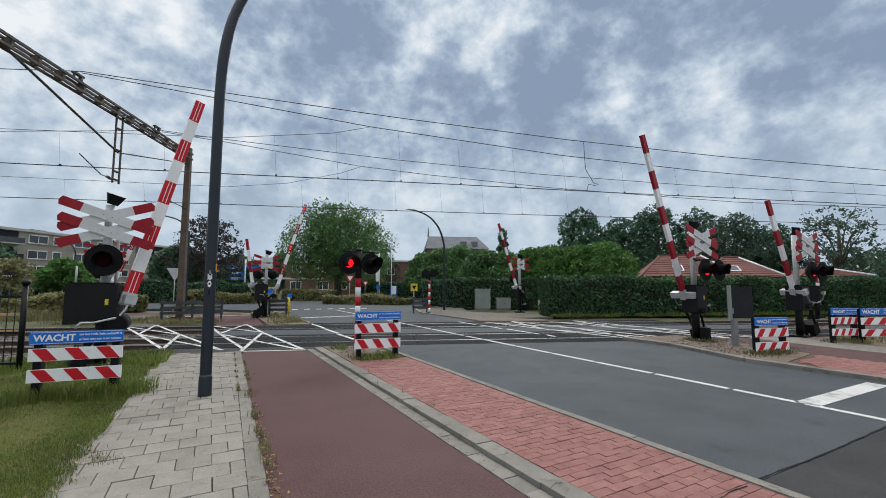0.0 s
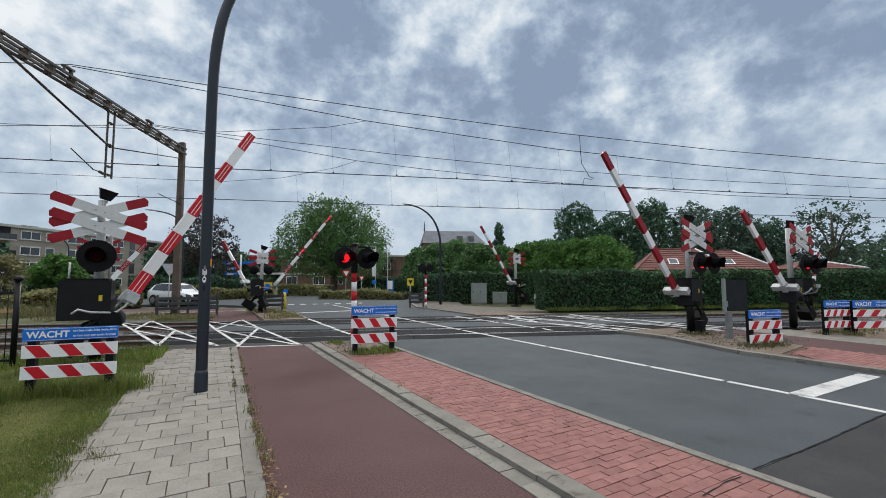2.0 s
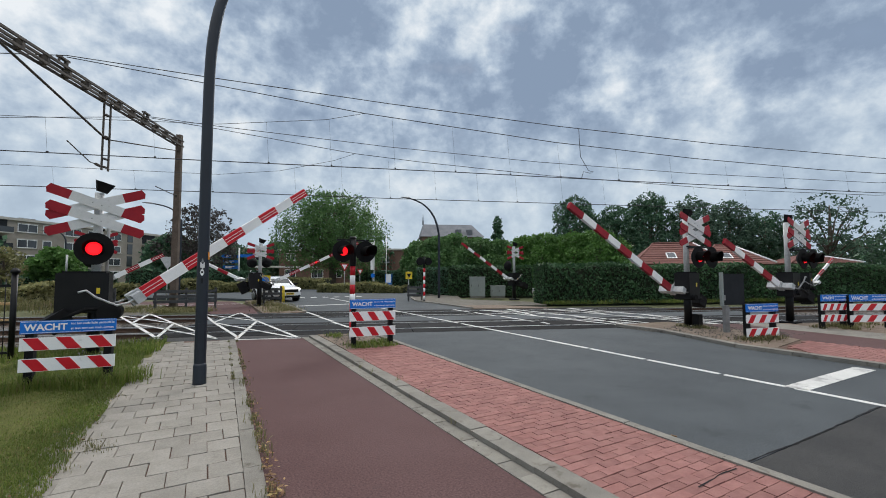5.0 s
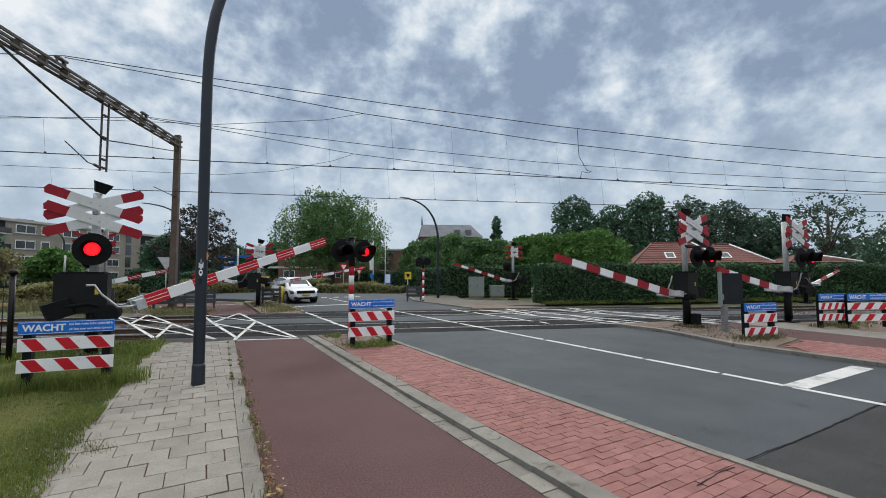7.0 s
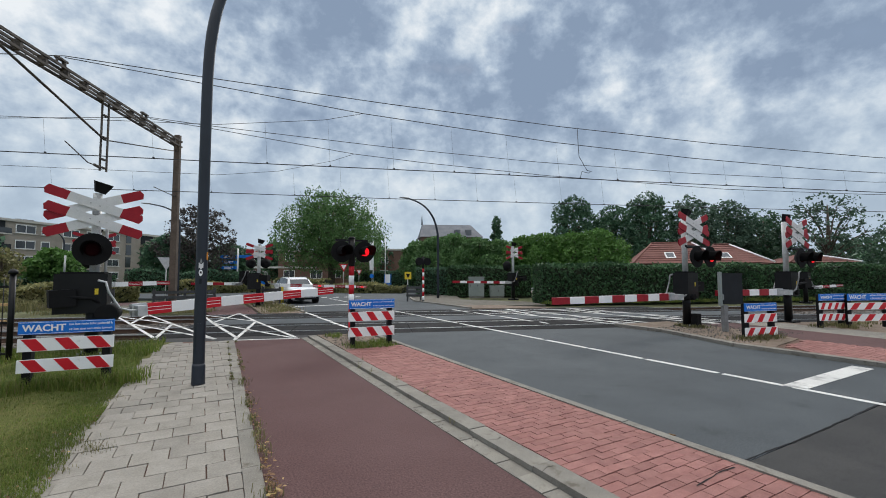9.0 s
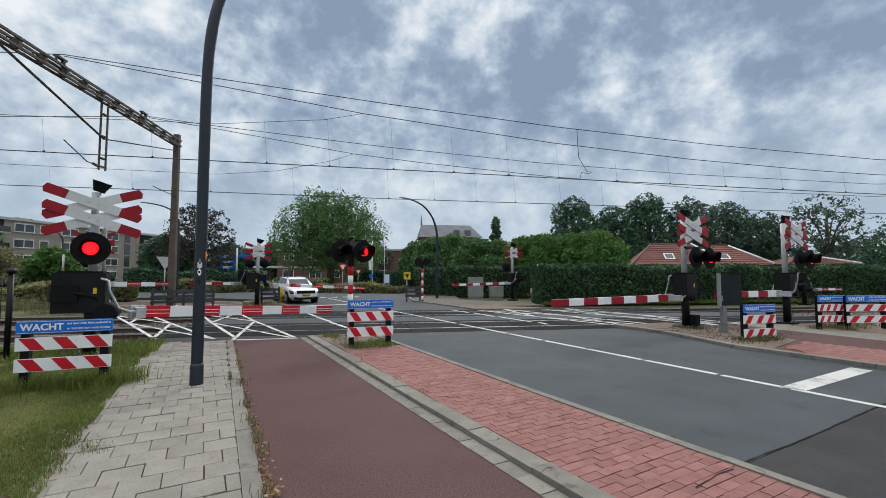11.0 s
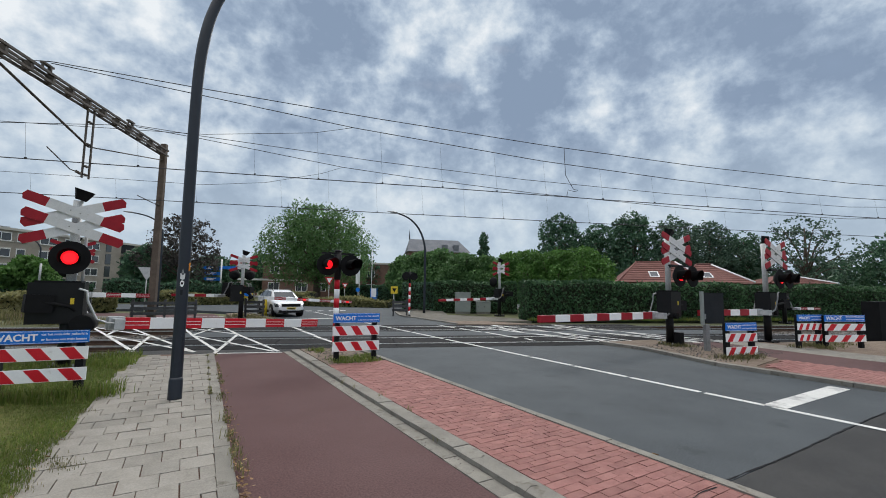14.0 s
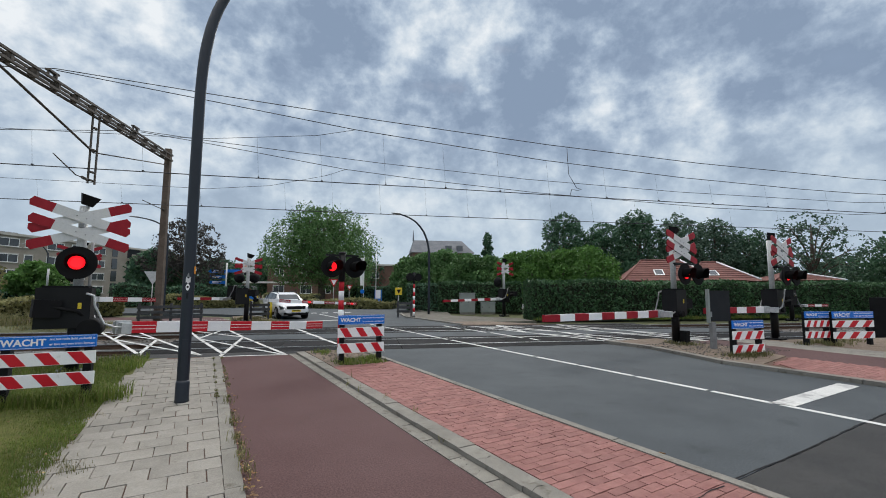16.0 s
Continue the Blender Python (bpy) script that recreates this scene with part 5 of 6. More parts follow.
for k, (b, far, h, w) in enumerate(((40.5, 36, 4.9, 4.5), (43.2, 35, 5.0, 5.0), (46.6, 34, 4.9, 5.0), (49.8, 33, 5.0, 5.2))):
    planted(b, far, h, w, LEAF_BRIGHT, "bright green bushy tree behind the hedge", 30 + k, leaf=0.13, count=12000, bare=0.1)
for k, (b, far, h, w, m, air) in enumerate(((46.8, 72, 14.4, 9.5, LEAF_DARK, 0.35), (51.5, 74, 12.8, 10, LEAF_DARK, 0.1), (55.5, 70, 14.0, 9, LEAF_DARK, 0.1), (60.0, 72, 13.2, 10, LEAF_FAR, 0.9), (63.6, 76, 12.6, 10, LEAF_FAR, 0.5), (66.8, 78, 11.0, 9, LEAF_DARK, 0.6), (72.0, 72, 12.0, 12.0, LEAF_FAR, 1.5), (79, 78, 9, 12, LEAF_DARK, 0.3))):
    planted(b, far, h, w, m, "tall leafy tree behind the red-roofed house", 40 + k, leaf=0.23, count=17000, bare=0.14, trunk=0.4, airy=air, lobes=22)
for k, (b, far, h, w) in enumerate(((8.2, 88, 8, 9), (20.5, 92, 8, 10), (3.0, 82, 7, 9), (83, 70, 12, 14), (-22, 60, 9, 11), (-26, 40, 8, 9), (89, 50, 10, 12))):
    planted(b, far, h, w, LEAF_DARK, "dark green tree in the distance", 60 + k, leaf=0.34, count=4500, bare=0.15)


def hedge(name, a, b, thick, height, material, label, seed, per=330, leaf=0.11, wave=0.12):
    """A clipped hedge between two points: a core in painted shade, leaves all over."""
    rng = np.random.default_rng(seed)
    a, b = Vector(a), Vector(b)
    d = b - a
    g = thing(name, label, "hedge", pose(a.x, a.y, 0, 0, 0, math.degrees(math.atan2(d.y, d.x))))
    L = d.length
    bm = bmesh.new()
    n = max(2, int(L / 1.0))
    rows = []
    for k in range(n + 1):
        x = L * k / n
        h = height * (1 + wave * noise.noise((x * 0.35, seed, 0))) - 0.12
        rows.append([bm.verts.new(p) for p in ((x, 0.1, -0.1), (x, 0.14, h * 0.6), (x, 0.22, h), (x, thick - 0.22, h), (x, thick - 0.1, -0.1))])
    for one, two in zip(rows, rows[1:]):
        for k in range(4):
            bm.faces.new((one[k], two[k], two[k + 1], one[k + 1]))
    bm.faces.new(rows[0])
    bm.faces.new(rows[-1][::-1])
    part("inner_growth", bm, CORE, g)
    count = int(L * per)
    x = rng.uniform(0, L, count)
    kind = rng.uniform(0, 1, count)
    h = np.array([height * (1 + wave * noise.noise((v * 0.35, seed, 0))) + 0.10 * noise.noise((v * 1.9, seed, 4)) for v in x])
    top = kind > 0.72
    z = np.where(top, h + rng.normal(0, 0.05, count), rng.uniform(0, 1, count) * h)
    y = np.where(top, rng.uniform(0, thick, count), np.array([0.10 * noise.noise((v * 1.1, w * 1.3, seed)) for v, w in zip(x, z)]) + rng.normal(0, 0.05, count))
    ends = kind < 0.04
    x = np.where(ends, np.where(rng.uniform(0, 1, count) < 0.5, 0, L), x)
    y = np.where(ends, rng.uniform(0, thick, count), y)
    leaf_cloud("leaves", np.stack([x, y, z], 1), leaf, material, g, rng, 0.5)
    return g


h0, h1 = on_track(9.4, 22.9), on_track(70, 22.9)
hedge("hedge", h0, h1, 1.6, 2.2, LEAF_HEDGE, "long clipped ivy hedge beside the rails", 2, per=520)
hedge("hedge", (16.5, 28.4), (21.6, 24.6), 1.2, 2.25, LEAF_HEDGE, "ivy-covered fence behind the cabinets", 3, per=520)
hedge("hedge", (14.9, 30.7), (17.2, 28.6), 1.2, 2.1, LEAF_DARK, "dark ivy-covered fence by the junction", 4, per=480)
for k, (b0, f0, b1, f1, h, m, l) in enumerate((
    (-20, 33, -6.0, 35, 0.9, LEAF_OLIVE, "low dry olive shrubs along the footway"),
    (-2.5, 42, 7.5, 44, 1.0, LEAF_OLIVE, "low olive shrubs on the roundabout"),
    (8.0, 50, 13.8, 47, 1.2, LEAF_OLIVE, "low olive shrubs by the junction"),
    (13.0, 40, 24.0, 37, 0.75, LEAF_OLIVE, "low dry planting beside the road"),
    (-7.0, 52, 6.0, 56, 1.9, LEAF_DARK, "dark clipped hedge behind the roundabout"),
    (17.5, 62, 27.0, 58, 2.0, LEAF_DARK, "dark clipped hedge before the houses"),
    (-24, 50, -8.0, 54, 1.7, LEAF_DARK, "dark hedge before the flats"),
)):
    hedge("shrub_row", bearing(b0, f0), bearing(b1, f1), 1.8, h, m, l, 70 + k, per=300, leaf=0.15, wave=0.5)


def tufts(name, spots, label, height=0.3, seed=1, per=60, spread=0.2, material=GRASS, width=0.009):
    rng = np.random.default_rng(seed)
    p = np.repeat(np.array(spots, float), per, 0) + rng.normal(0, spread, (len(spots) * per, 2))
    ob = blades(name, np.concatenate([p, np.zeros((len(p), 1)) + 0.03], 1), height, rng, material, lean=0.9, width=width)
    tagged(ob, label, "grass", kind="stuff")


r = np.random.default_rng(9)
island = [(3.0 + 0.95 * u, 9.15 + 0.75 * v) for u, v in r.uniform(0, 1, (34, 2))] + [(2.95 + 0.3 * u, 11.0 + 0.5 * v) for u, v in r.uniform(0, 1, (5, 2))]
tufts("island_weeds", island, "green weeds under the board on the traffic island", 0.13, 2, 26, 0.07)
right = [(11.6 + 1.6 * u, 5.2 + 0.5 * v) for u, v in r.uniform(0, 1, (26, 2))] + [(12.9 + 0.9 * u, 7.3 + 0.9 * v) for u, v in r.uniform(0, 1, (10, 2))] + [(16.3 + 3.0 * u, 5.0 + 0.9 * v) for u, v in r.uniform(0, 1, (26, 2))]
tufts("verge_weeds", right, "sparse green and dry weeds in the sandy verge", 0.15, 3, 24, 0.12, MEADOW)
far_weeds = [(2.4 + 1.4 * u, 19.8 + 8 * v) for u, v in r.uniform(0, 1, (40, 2))] + [(-6 + 4.2 * u, 22.6 + 3.5 * v) for u, v in r.uniform(0, 1, (60, 2))] + [(-1.9 + 2.2 * u, 21.6 + 2.4 * v) for u, v in r.uniform(0, 1, (50, 2))]
tufts("far_grass", far_weeds, "dry tufts of grass beyond the rails", 0.15, 4, 60, 0.25, MEADOW)
foot = [on_track(9.0 + 40 * u, 21.9 + 1.0 * v) for u, v in r.uniform(0, 1, (150, 2))]
tufts("hedge_foot_weeds", foot, "green weeds along the foot of the hedge", 0.22, 16, 50, 0.22, GRASS)
field = [(-30 + 24 * u, 16.5 + 12 * v) for u, v in r.uniform(0, 1, (330, 2))]
field = [(x, y) for x, y in field if 0.35 * x + 0.937 * y > 21.5]
tufts("tall_meadow", field, "tall pale meadow grass beyond the rails", 0.7, 5, 70, 0.45, MEADOW)
clumps = [(0.39 + 0.032 * y + 0.05 * u, y + 0.15 * v) for y in (3.6, 4.3, 4.7, 5.35, 6.1, 7.2) for u, v in r.uniform(-1, 1, (4, 2))]
tufts("kerb_sprigs", clumps, "dry brown sprigs growing out of the kerb joint", 0.13, 17, 9, 0.04, MEADOW, 0.003)
edge_clumps = [(-0.88, 5.35), (-0.8, 5.25), (-0.95, 5.5), (-1.0, 4.85), (-1.05, 6.2), (-0.98, 7.3)]
tufts("tile_edge_weeds", edge_clumps, "dry weeds creeping over the edge of the tiles", 0.045, 18, 70, 0.06, MEADOW, 0.002)
board_foot = [(-2.5 + 1.7 * u, 8.1 + 0.6 * v) for u, v in r.uniform(0, 1, (60, 2))]
tufts("board_foot_grass", board_foot, "long green grass round the foot of the board", 0.24, 19, 40, 0.12, GRASS, 0.005)
seam = [(0.50 + 0.256 * v + 0.05 * u, 4.0 + 8 * v) for u, v in r.uniform(0, 1, (26, 2))] + [(0.43 + 0.176 * v, 6.5 + 5.5 * v) for v in r.uniform(0, 1, 12)]
tufts("kerb_weeds", seam, "small weeds growing along the kerb", 0.05, 6, 14, 0.018, MEADOW, 0.005)
gap_weeds = [(2.745, 5.3), (2.73, 6.2), (2.74, 7.9), (2.50, 4.2), (2.50, 6.9), (2.5, 7.4)]
tufts("brick_weeds", gap_weeds, "dry sprigs in the kerb joint", 0.13, 7, 9, 0.035, MEADOW, 0.0035)


def litter(name, spots, size, label, seed):
    rng = np.random.default_rng(seed)
    p = np.concatenate([np.array(spots, float), np.full((len(spots), 1), 0.035)], 1)
    p[:, 2] += rng.uniform(0, 0.03, len(p))
    ob = leaf_cloud(name, p, size, DRY, None, rng)
    co = np.array([v.co for v in ob.data.vertices]).reshape(-1, 4, 3)
    co[:, :, 2] = p[:, None, 2] + (co[:, :, 2] - p[:, None, 2]) * 0.3
    ob.data.vertices.foreach_set("co", co.ravel())
    tagged(ob, label, "fallen leaves", kind="stuff")


heap = []
for y, span, n in ((3.45, 0.16, 60), (3.75, 0.14, 55), (4.15, 0.12, 34), (4.55, 0.16, 26), (5.3, 0.12, 22), (6.0, 0.2, 20), (6.7, 0.15, 18), (7.9, 0.3, 14), (9.4, 0.5, 12)):
    heap += [(0.375 + 0.032 * y + abs(0.055 * a), y + span * b) for a, b in r.normal(size=(n, 2))]
litter("fallen_leaves", heap, 0.03, "brown fallen leaves along the kerb", 8)
litter("scattered_leaves", [(-1.0 - 2.5 * u * u, 4 + 5.5 * v) for u, v in r.uniform(0, 1, (90, 2))], 0.03, "yellow leaves scattered on the lawn", 9)
bm = quick(tube, [(4.28, 2.77, 0.012), (4.31, 2.78, 0.022), (4.34, 2.76, 0.014), (4.36, 2.75, 0.02)], [0.006, 0.015, 0.012, 0.004], 6)
solo("dead_leaf", bm, DRY, "curled dry leaf on the asphalt", "leaf")


def grit(name, spots, size, label, seed, z=0.045):
    """Loose stones: small irregular lumps joined in one mesh."""
    rng = np.random.default_rng(seed)
    shape = np.array([(1, 0, 0), (-0.5, 0.87, 0), (-0.5, -0.87, 0), (0, 0, 0.8)], float)
    verts, faces = [], []
    for k, (x, y) in enumerate(spots):
        turn = rng.uniform(0, math.tau)
        c, q = math.cos(turn), math.sin(turn)
        p = shape * size * rng.uniform(0.4, 1.5) * rng.uniform(0.6, 1.3, (4, 3))
        verts += [(x + c * v[0] - q * v[1], y + q * v[0] + c * v[1], z + v[2]) for v in p]
        b = 4 * k
        faces += [(b, b + 1, b + 3), (b + 1, b + 2, b + 3), (b + 2, b, b + 3)]
    tagged(polygons(name, verts, faces, BALLAST), label, "stones", kind="stuff")


grit("verge_stones", [(11.2 + 3.2 * u, 5.3 + 3.2 * v * (1 - 0.2 * u)) for u, v in r.uniform(0, 1, (900, 2))], 0.03, "loose small stones in the sandy verge", 12)
grit("island_stones", [(2.82 + 1.2 * u, 9.05 + 2.4 * v) for u, v in r.uniform(0, 1, (420, 2))], 0.02, "loose small stones on the traffic island", 13, 0.048)
grit("track_stones", [on_track(14.5 + 30 * u, 11.8 + 8.6 * v) for u, v in r.uniform(0, 1, (5000, 2))] + [on_track(-22 + 15.5 * u, 11.8 + 8.6 * v) for u, v in r.uniform(0, 1, (3000, 2))], 0.05, "loose brown ballast stones between the rails", 14, -0.15)
grit("path_crumbs", [(2.36 + 0.12 * u * u, 3.2 + 8.2 * v) for u, v in r.uniform(0, 1, (120, 2))], 0.008, "crumbs of grit along the gutter", 15, 0.008)


# ---- buildings ----
def facade_window(parent, x, z, w, h, y=0.0, panes=2):
    """A recessed window with a pale frame; parent's front is at y."""
    f = bmesh.new()
    t = 0.09
    box(f, x, x + w, y - 0.05, y + 0.05, z, z + t)
    box(f, x, x + w, y - 0.05, y + 0.05, z + h - t, z + h)
    for k in range(panes + 1):
        xx = x + (w - t) * k / panes
        box(f, xx, xx + t, y - 0.045, y + 0.045, z + t, z + h - t)
    win = part("window", f, WHITE, parent, "white window frame with dark glass")
    for k in range(panes):
        x0 = x + (w - t) * k / panes + t
        part("pane", quick(box, x0, x0 + (w - t) / panes - t, y - 0.01, y + 0.01, z + t, z + h - t), GLASS_DARK, win)
    return win


def flats():
    a, b = Vector((-39.6, 89.4)), Vector((-9.7, 130.9))
    d = b - a
    L = d.length
    g = thing("apartment_building", "beige brick block of flats with balconies and flat roof", "apartment building", pose(a.x, a.y, 0, 0, 0, math.degrees(math.atan2(d.y, d.x))))
    part("wall", quick(box, 0, L, 0.06, 12, -0.2, 11.2), CLADDING, g, "beige brick wall")
    part("roof", quick(box, -0.3, L + 0.3, -0.25, 12.2, 11.2, 11.65), CONCRETE, g, "pale flat roof edge")
    for k in range(3):
        part("roof_vent", quick(box, 21 + 1.1 * k, 21.6 + 1.1 * k, 4, 4.6, 11.65, 12.3), STEEL, g)
    for floor in range(4):
        z = 0.7 + 2.85 * floor
        for x in (2.0, 17.5, 21.9, 26.0, 31.0, 35.6):
            facade_window(g, x, z, 3.4 if x not in (21.9,) else 1.6, 1.5, panes=2 if x != 21.9 else 1)
            part("sill", quick(box, x - 0.3, x + 3.8 if x != 21.9 else x + 1.9, -0.1, 0.055, z - 0.12, z - 0.02), CONCRETE, g)
            if floor < 4:
                part("lintel", quick(box, x - 0.1, x + 3.5 if x != 21.9 else x + 1.7, -0.04, 0.055, z + 1.52, z + 1.68), CONCRETE, g)
        for x0, x1 in ((7.5, 15.8), (45.0, 48.8)):
            # flat dark sheet on the wall, coloured as the shade behind the balcony
            part("recess", quick(box, x0, x1, -0.02, 0.055, z - 0.3, z + 1.9), BOX_DARK, g, "dark sheet painted as the shade of a balcony recess")
            bal = part("balcony", quick(box, x0 - 0.1, x1 + 0.1, -1.3, -0.021, z - 0.5, z - 0.3), CONCRETE, g, "concrete balcony")
            part("parapet", quick(box, x0 - 0.1, x1 + 0.1, -1.3, -1.2, z - 0.299, z + 0.65), GLASS_DARK if x0 < 9 else CLADDING, bal)
        part("stair_glass", quick(box, 40.8, 42.2, -0.03, 0.055, z - 0.2, z + 2.2), GLASS_DARK, g)


flats()


def hip_house():
    """Low house with a red hipped roof and roof lights."""
    x, y = bearing(59.0, 58)
    g = thing("bungalow", "low brick house with red tiled hipped roof", "house", pose(x, y, 0, 0, 0, -45))
    part("wall", quick(box, -4.8, 8.3, 0.6, 8.4, -0.2, 3.2), HOUSE_BRICK, g)
    for x0, x1, yy, top, name in ((-5.3, 5.2, 0, 5.6, "roof"), (1.5, 9.0, -1.2, 5.2, "roof"), (11.0, 17.5, 0.0, 4.0, "roof")):
        bm = bmesh.new()
        e = [bm.verts.new(p) for p in ((x0, yy, 2.9), (x1, yy, 2.9), (x1, yy + 9, 2.9), (x0, yy + 9, 2.9))]
        r0, r1 = bm.verts.new((x0 + 2.9, yy + 4.5, top)), bm.verts.new((x1 - 2.9, yy + 4.5, top))
        for f in ((e[0], e[1], r1, r0), (e[1], e[2], r1), (e[2], e[3], r0, r1), (e[3], e[0], r0), (e[3], e[2], e[1], e[0])):
            bm.faces.new(f)
        roof = part(name, bm, ROOF_RED, g, "red tiled hipped roof")
        bm = bmesh.new()
        for k in range(1, 9):
            z = 2.9 + (top - 2.9) * k / 9
            yk, inset = yy + 4.5 * k / 9, 2.9 * k / 9
            tube(bm, [(x0 + inset, yk - 0.02, z + 0.02), (x1 - inset, yk - 0.02, z + 0.02)], 0.035, 5)
        part("tile_courses", bm, ROOF_RED, roof)
        bm = bmesh.new()
        tube(bm, [(x0 + 2.9, yy + 4.5, top + 0.04), (x1 - 2.9, yy + 4.5, top + 0.04)], 0.12, 6)
        tube(bm, [(x0, yy, 2.94), (x0 + 2.9, yy + 4.5, top + 0.03)], 0.09, 6)
        part("ridge", bm, ROOF_RED, roof)
        bm = quick(tube, [(x1, yy, 2.94), (x1 - 2.9, yy + 4.5, top + 0.03)], 0.11, 6)
        part("hip_flashing", bm, WHITE, roof, "pale hip flashing")
        if x0 < 10:
            slope = math.degrees(math.atan2(top - 2.9, 4.5))
            m = pose(x0 + (x1 - x0) * 0.42, yy + 1.6, 2.9 + (top - 2.9) * 1.6 / 4.5, slope)
            light = part("roof_light", quick(box, -0.55, 0.55, -0.7, 0.7, 0.02, 0.10), WHITE, roof, "white framed roof light", m)
            part("pane", quick(box, -0.42, 0.42, -0.56, 0.56, 0.101, 0.12), GLASS_DARK, light)
    part("wall", quick(box, 11.6, 17.0, 0.6, 8.4, -0.2, 3.0), HOUSE_BRICK, g)


hip_house()


def brick_house(x, y, w, d, h, turn, label, roof=2.2, flat=False, slate=True, windows=()):
    g = thing("house", label, "house", pose(x, y, 0, 0, 0, turn), group="houses beyond the junction")
    part("wall", quick(box, -w / 2, w / 2, 0, d, -0.2, h), HOUSE_BRICK, g)
    if flat:
        part("roof", quick(box, -w / 2 - 0.3, w / 2 + 0.3, -0.3, d + 0.3, h, h + 0.35), CONCRETE, g)
    else:
        bm = bmesh.new()
        p = [bm.verts.new(q) for q in ((-w / 2 - 0.3, -0.3, h), (w / 2 + 0.3, -0.3, h), (w / 2 + 0.3, d + 0.3, h), (-w / 2 - 0.3, d + 0.3, h), (-w / 2 - 0.3, d / 2, h + roof), (w / 2 + 0.3, d / 2, h + roof))]
        for f in ((0, 1, 5, 4), (1, 2, 5), (2, 3, 4, 5), (3, 0, 4), (3, 2, 1, 0)):
            bm.faces.new([p[i] for i in f])
        part("roof", bm, SLATE if slate else ROOF_RED, g)
        part("chimney", quick(box, w / 4, w / 4 + 0.6, d / 2 - 0.3, d / 2 + 0.3, h + roof * 0.6, h + roof + 0.8), HOUSE_BRICK, g)
    for wx, wz, ww, wh in windows:
        facade_window(g, wx, wz, ww, wh, -0.06)
    return g


X = bearing
W2 = ((-3.6, 0.9, 1.8, 1.5), (0.8, 0.9, 2.0, 1.5), (-3.4, 3.9, 1.5, 1.3), (1.0, 3.9, 1.5, 1.3))
brick_house(*X(11.6, 78), 9, 9, 5.6, -12, "red brown brick house with flat roof", flat=True, windows=W2)
brick_house(*X(17.2, 84), 10, 9, 5.6, -15, "red brown brick house behind the plane tree", windows=W2)
brick_house(*X(23.4, 90), 10, 9, 6.6, -20, "red brown brick house with flat roof by the flags", flat=True, windows=W2)
brick_house(*X(4.5, 96), 11, 9, 5.0, -2, "red-roofed brick house behind the hedge", slate=False, windows=W2)
pavilion = thing("bus_shelter", "low white-edged canopy before the houses", "canopy", pose(*X(9.6, 70), 0, 0, 0, -8))
part("roof", quick(box, -5, 4, -1, 2, 2.6, 2.85), WHITE, pavilion)
for px in (-4.5, 0, 3.5):
    part("post", quick(box, px, px + 0.12, 0, 0.12, -0.1, 2.6), STEEL, pavilion)


def church():
    x, y = X(30.5, 112)
    g = thing("church", "grey slate church roof over the trees", "church", pose(x, y, 0, 0, 0, -22))
    part("wall", quick(box, -7.5, 8.5, 0, 10, -0.2, 11.6), HOUSE_BRICK, g)
    bm = bmesh.new()
    p = [bm.verts.new(q) for q in ((-8, -0.5, 11.4), (9, -0.5, 11.4), (9, 10.5, 11.4), (-8, 10.5, 11.4), (-7, 5, 15.2), (6.6, 5, 15.2))]
    for f in ((0, 1, 5, 4), (1, 2, 5), (2, 3, 4, 5), (3, 0, 4), (3, 2, 1, 0)):
        bm.faces.new([p[i] for i in f])
    part("roof", bm, SLATE, g)
    part("finial", quick(tube, [(-7, 5, 15.1), (-7, 5, 17.2), (-7, 5, 18.0)], [0.25, 0.1, 0.03], 6), SLATE, g)
    for dx in (1.5, 4.5):
        bm = bmesh.new()
        box(bm, dx, dx + 1.4, 0.2, 3, 12.0, 13.4)
        part("dormer", bm, SLATE, g)
    for dx in (-5, -1, 3, 6.5):
        facade_window(g, dx, 5, 1.2, 4, -0.06, 1)


church()
# distant tree line that closes the horizon
rng = np.random.default_rng(77)
ring = []
for k in range(150):
    b = -70 + 190 * k / 150
    x, y = bearing(b, 170 + 25 * math.sin(k * 1.7))
    hgt = 7.0 + 2.5 * math.sin(k * 0.9) + rng.uniform(-1.5, 1.5)
    ring.append((x, y, hgt * 0.5, 6.5, 6.5, hgt * 0.52))
places = in_blobs(ring, 24000, rng, 0.6)
places = places[places[:, 2] > 0]
tagged(leaf_cloud("far_woods", places, 1.3, LEAF_DARK, None, rng), "dark wooded skyline far behind the houses", "woods", kind="stuff")


# ---- the car that drives up to the crossing ----
CAR_SIZE = 0.93


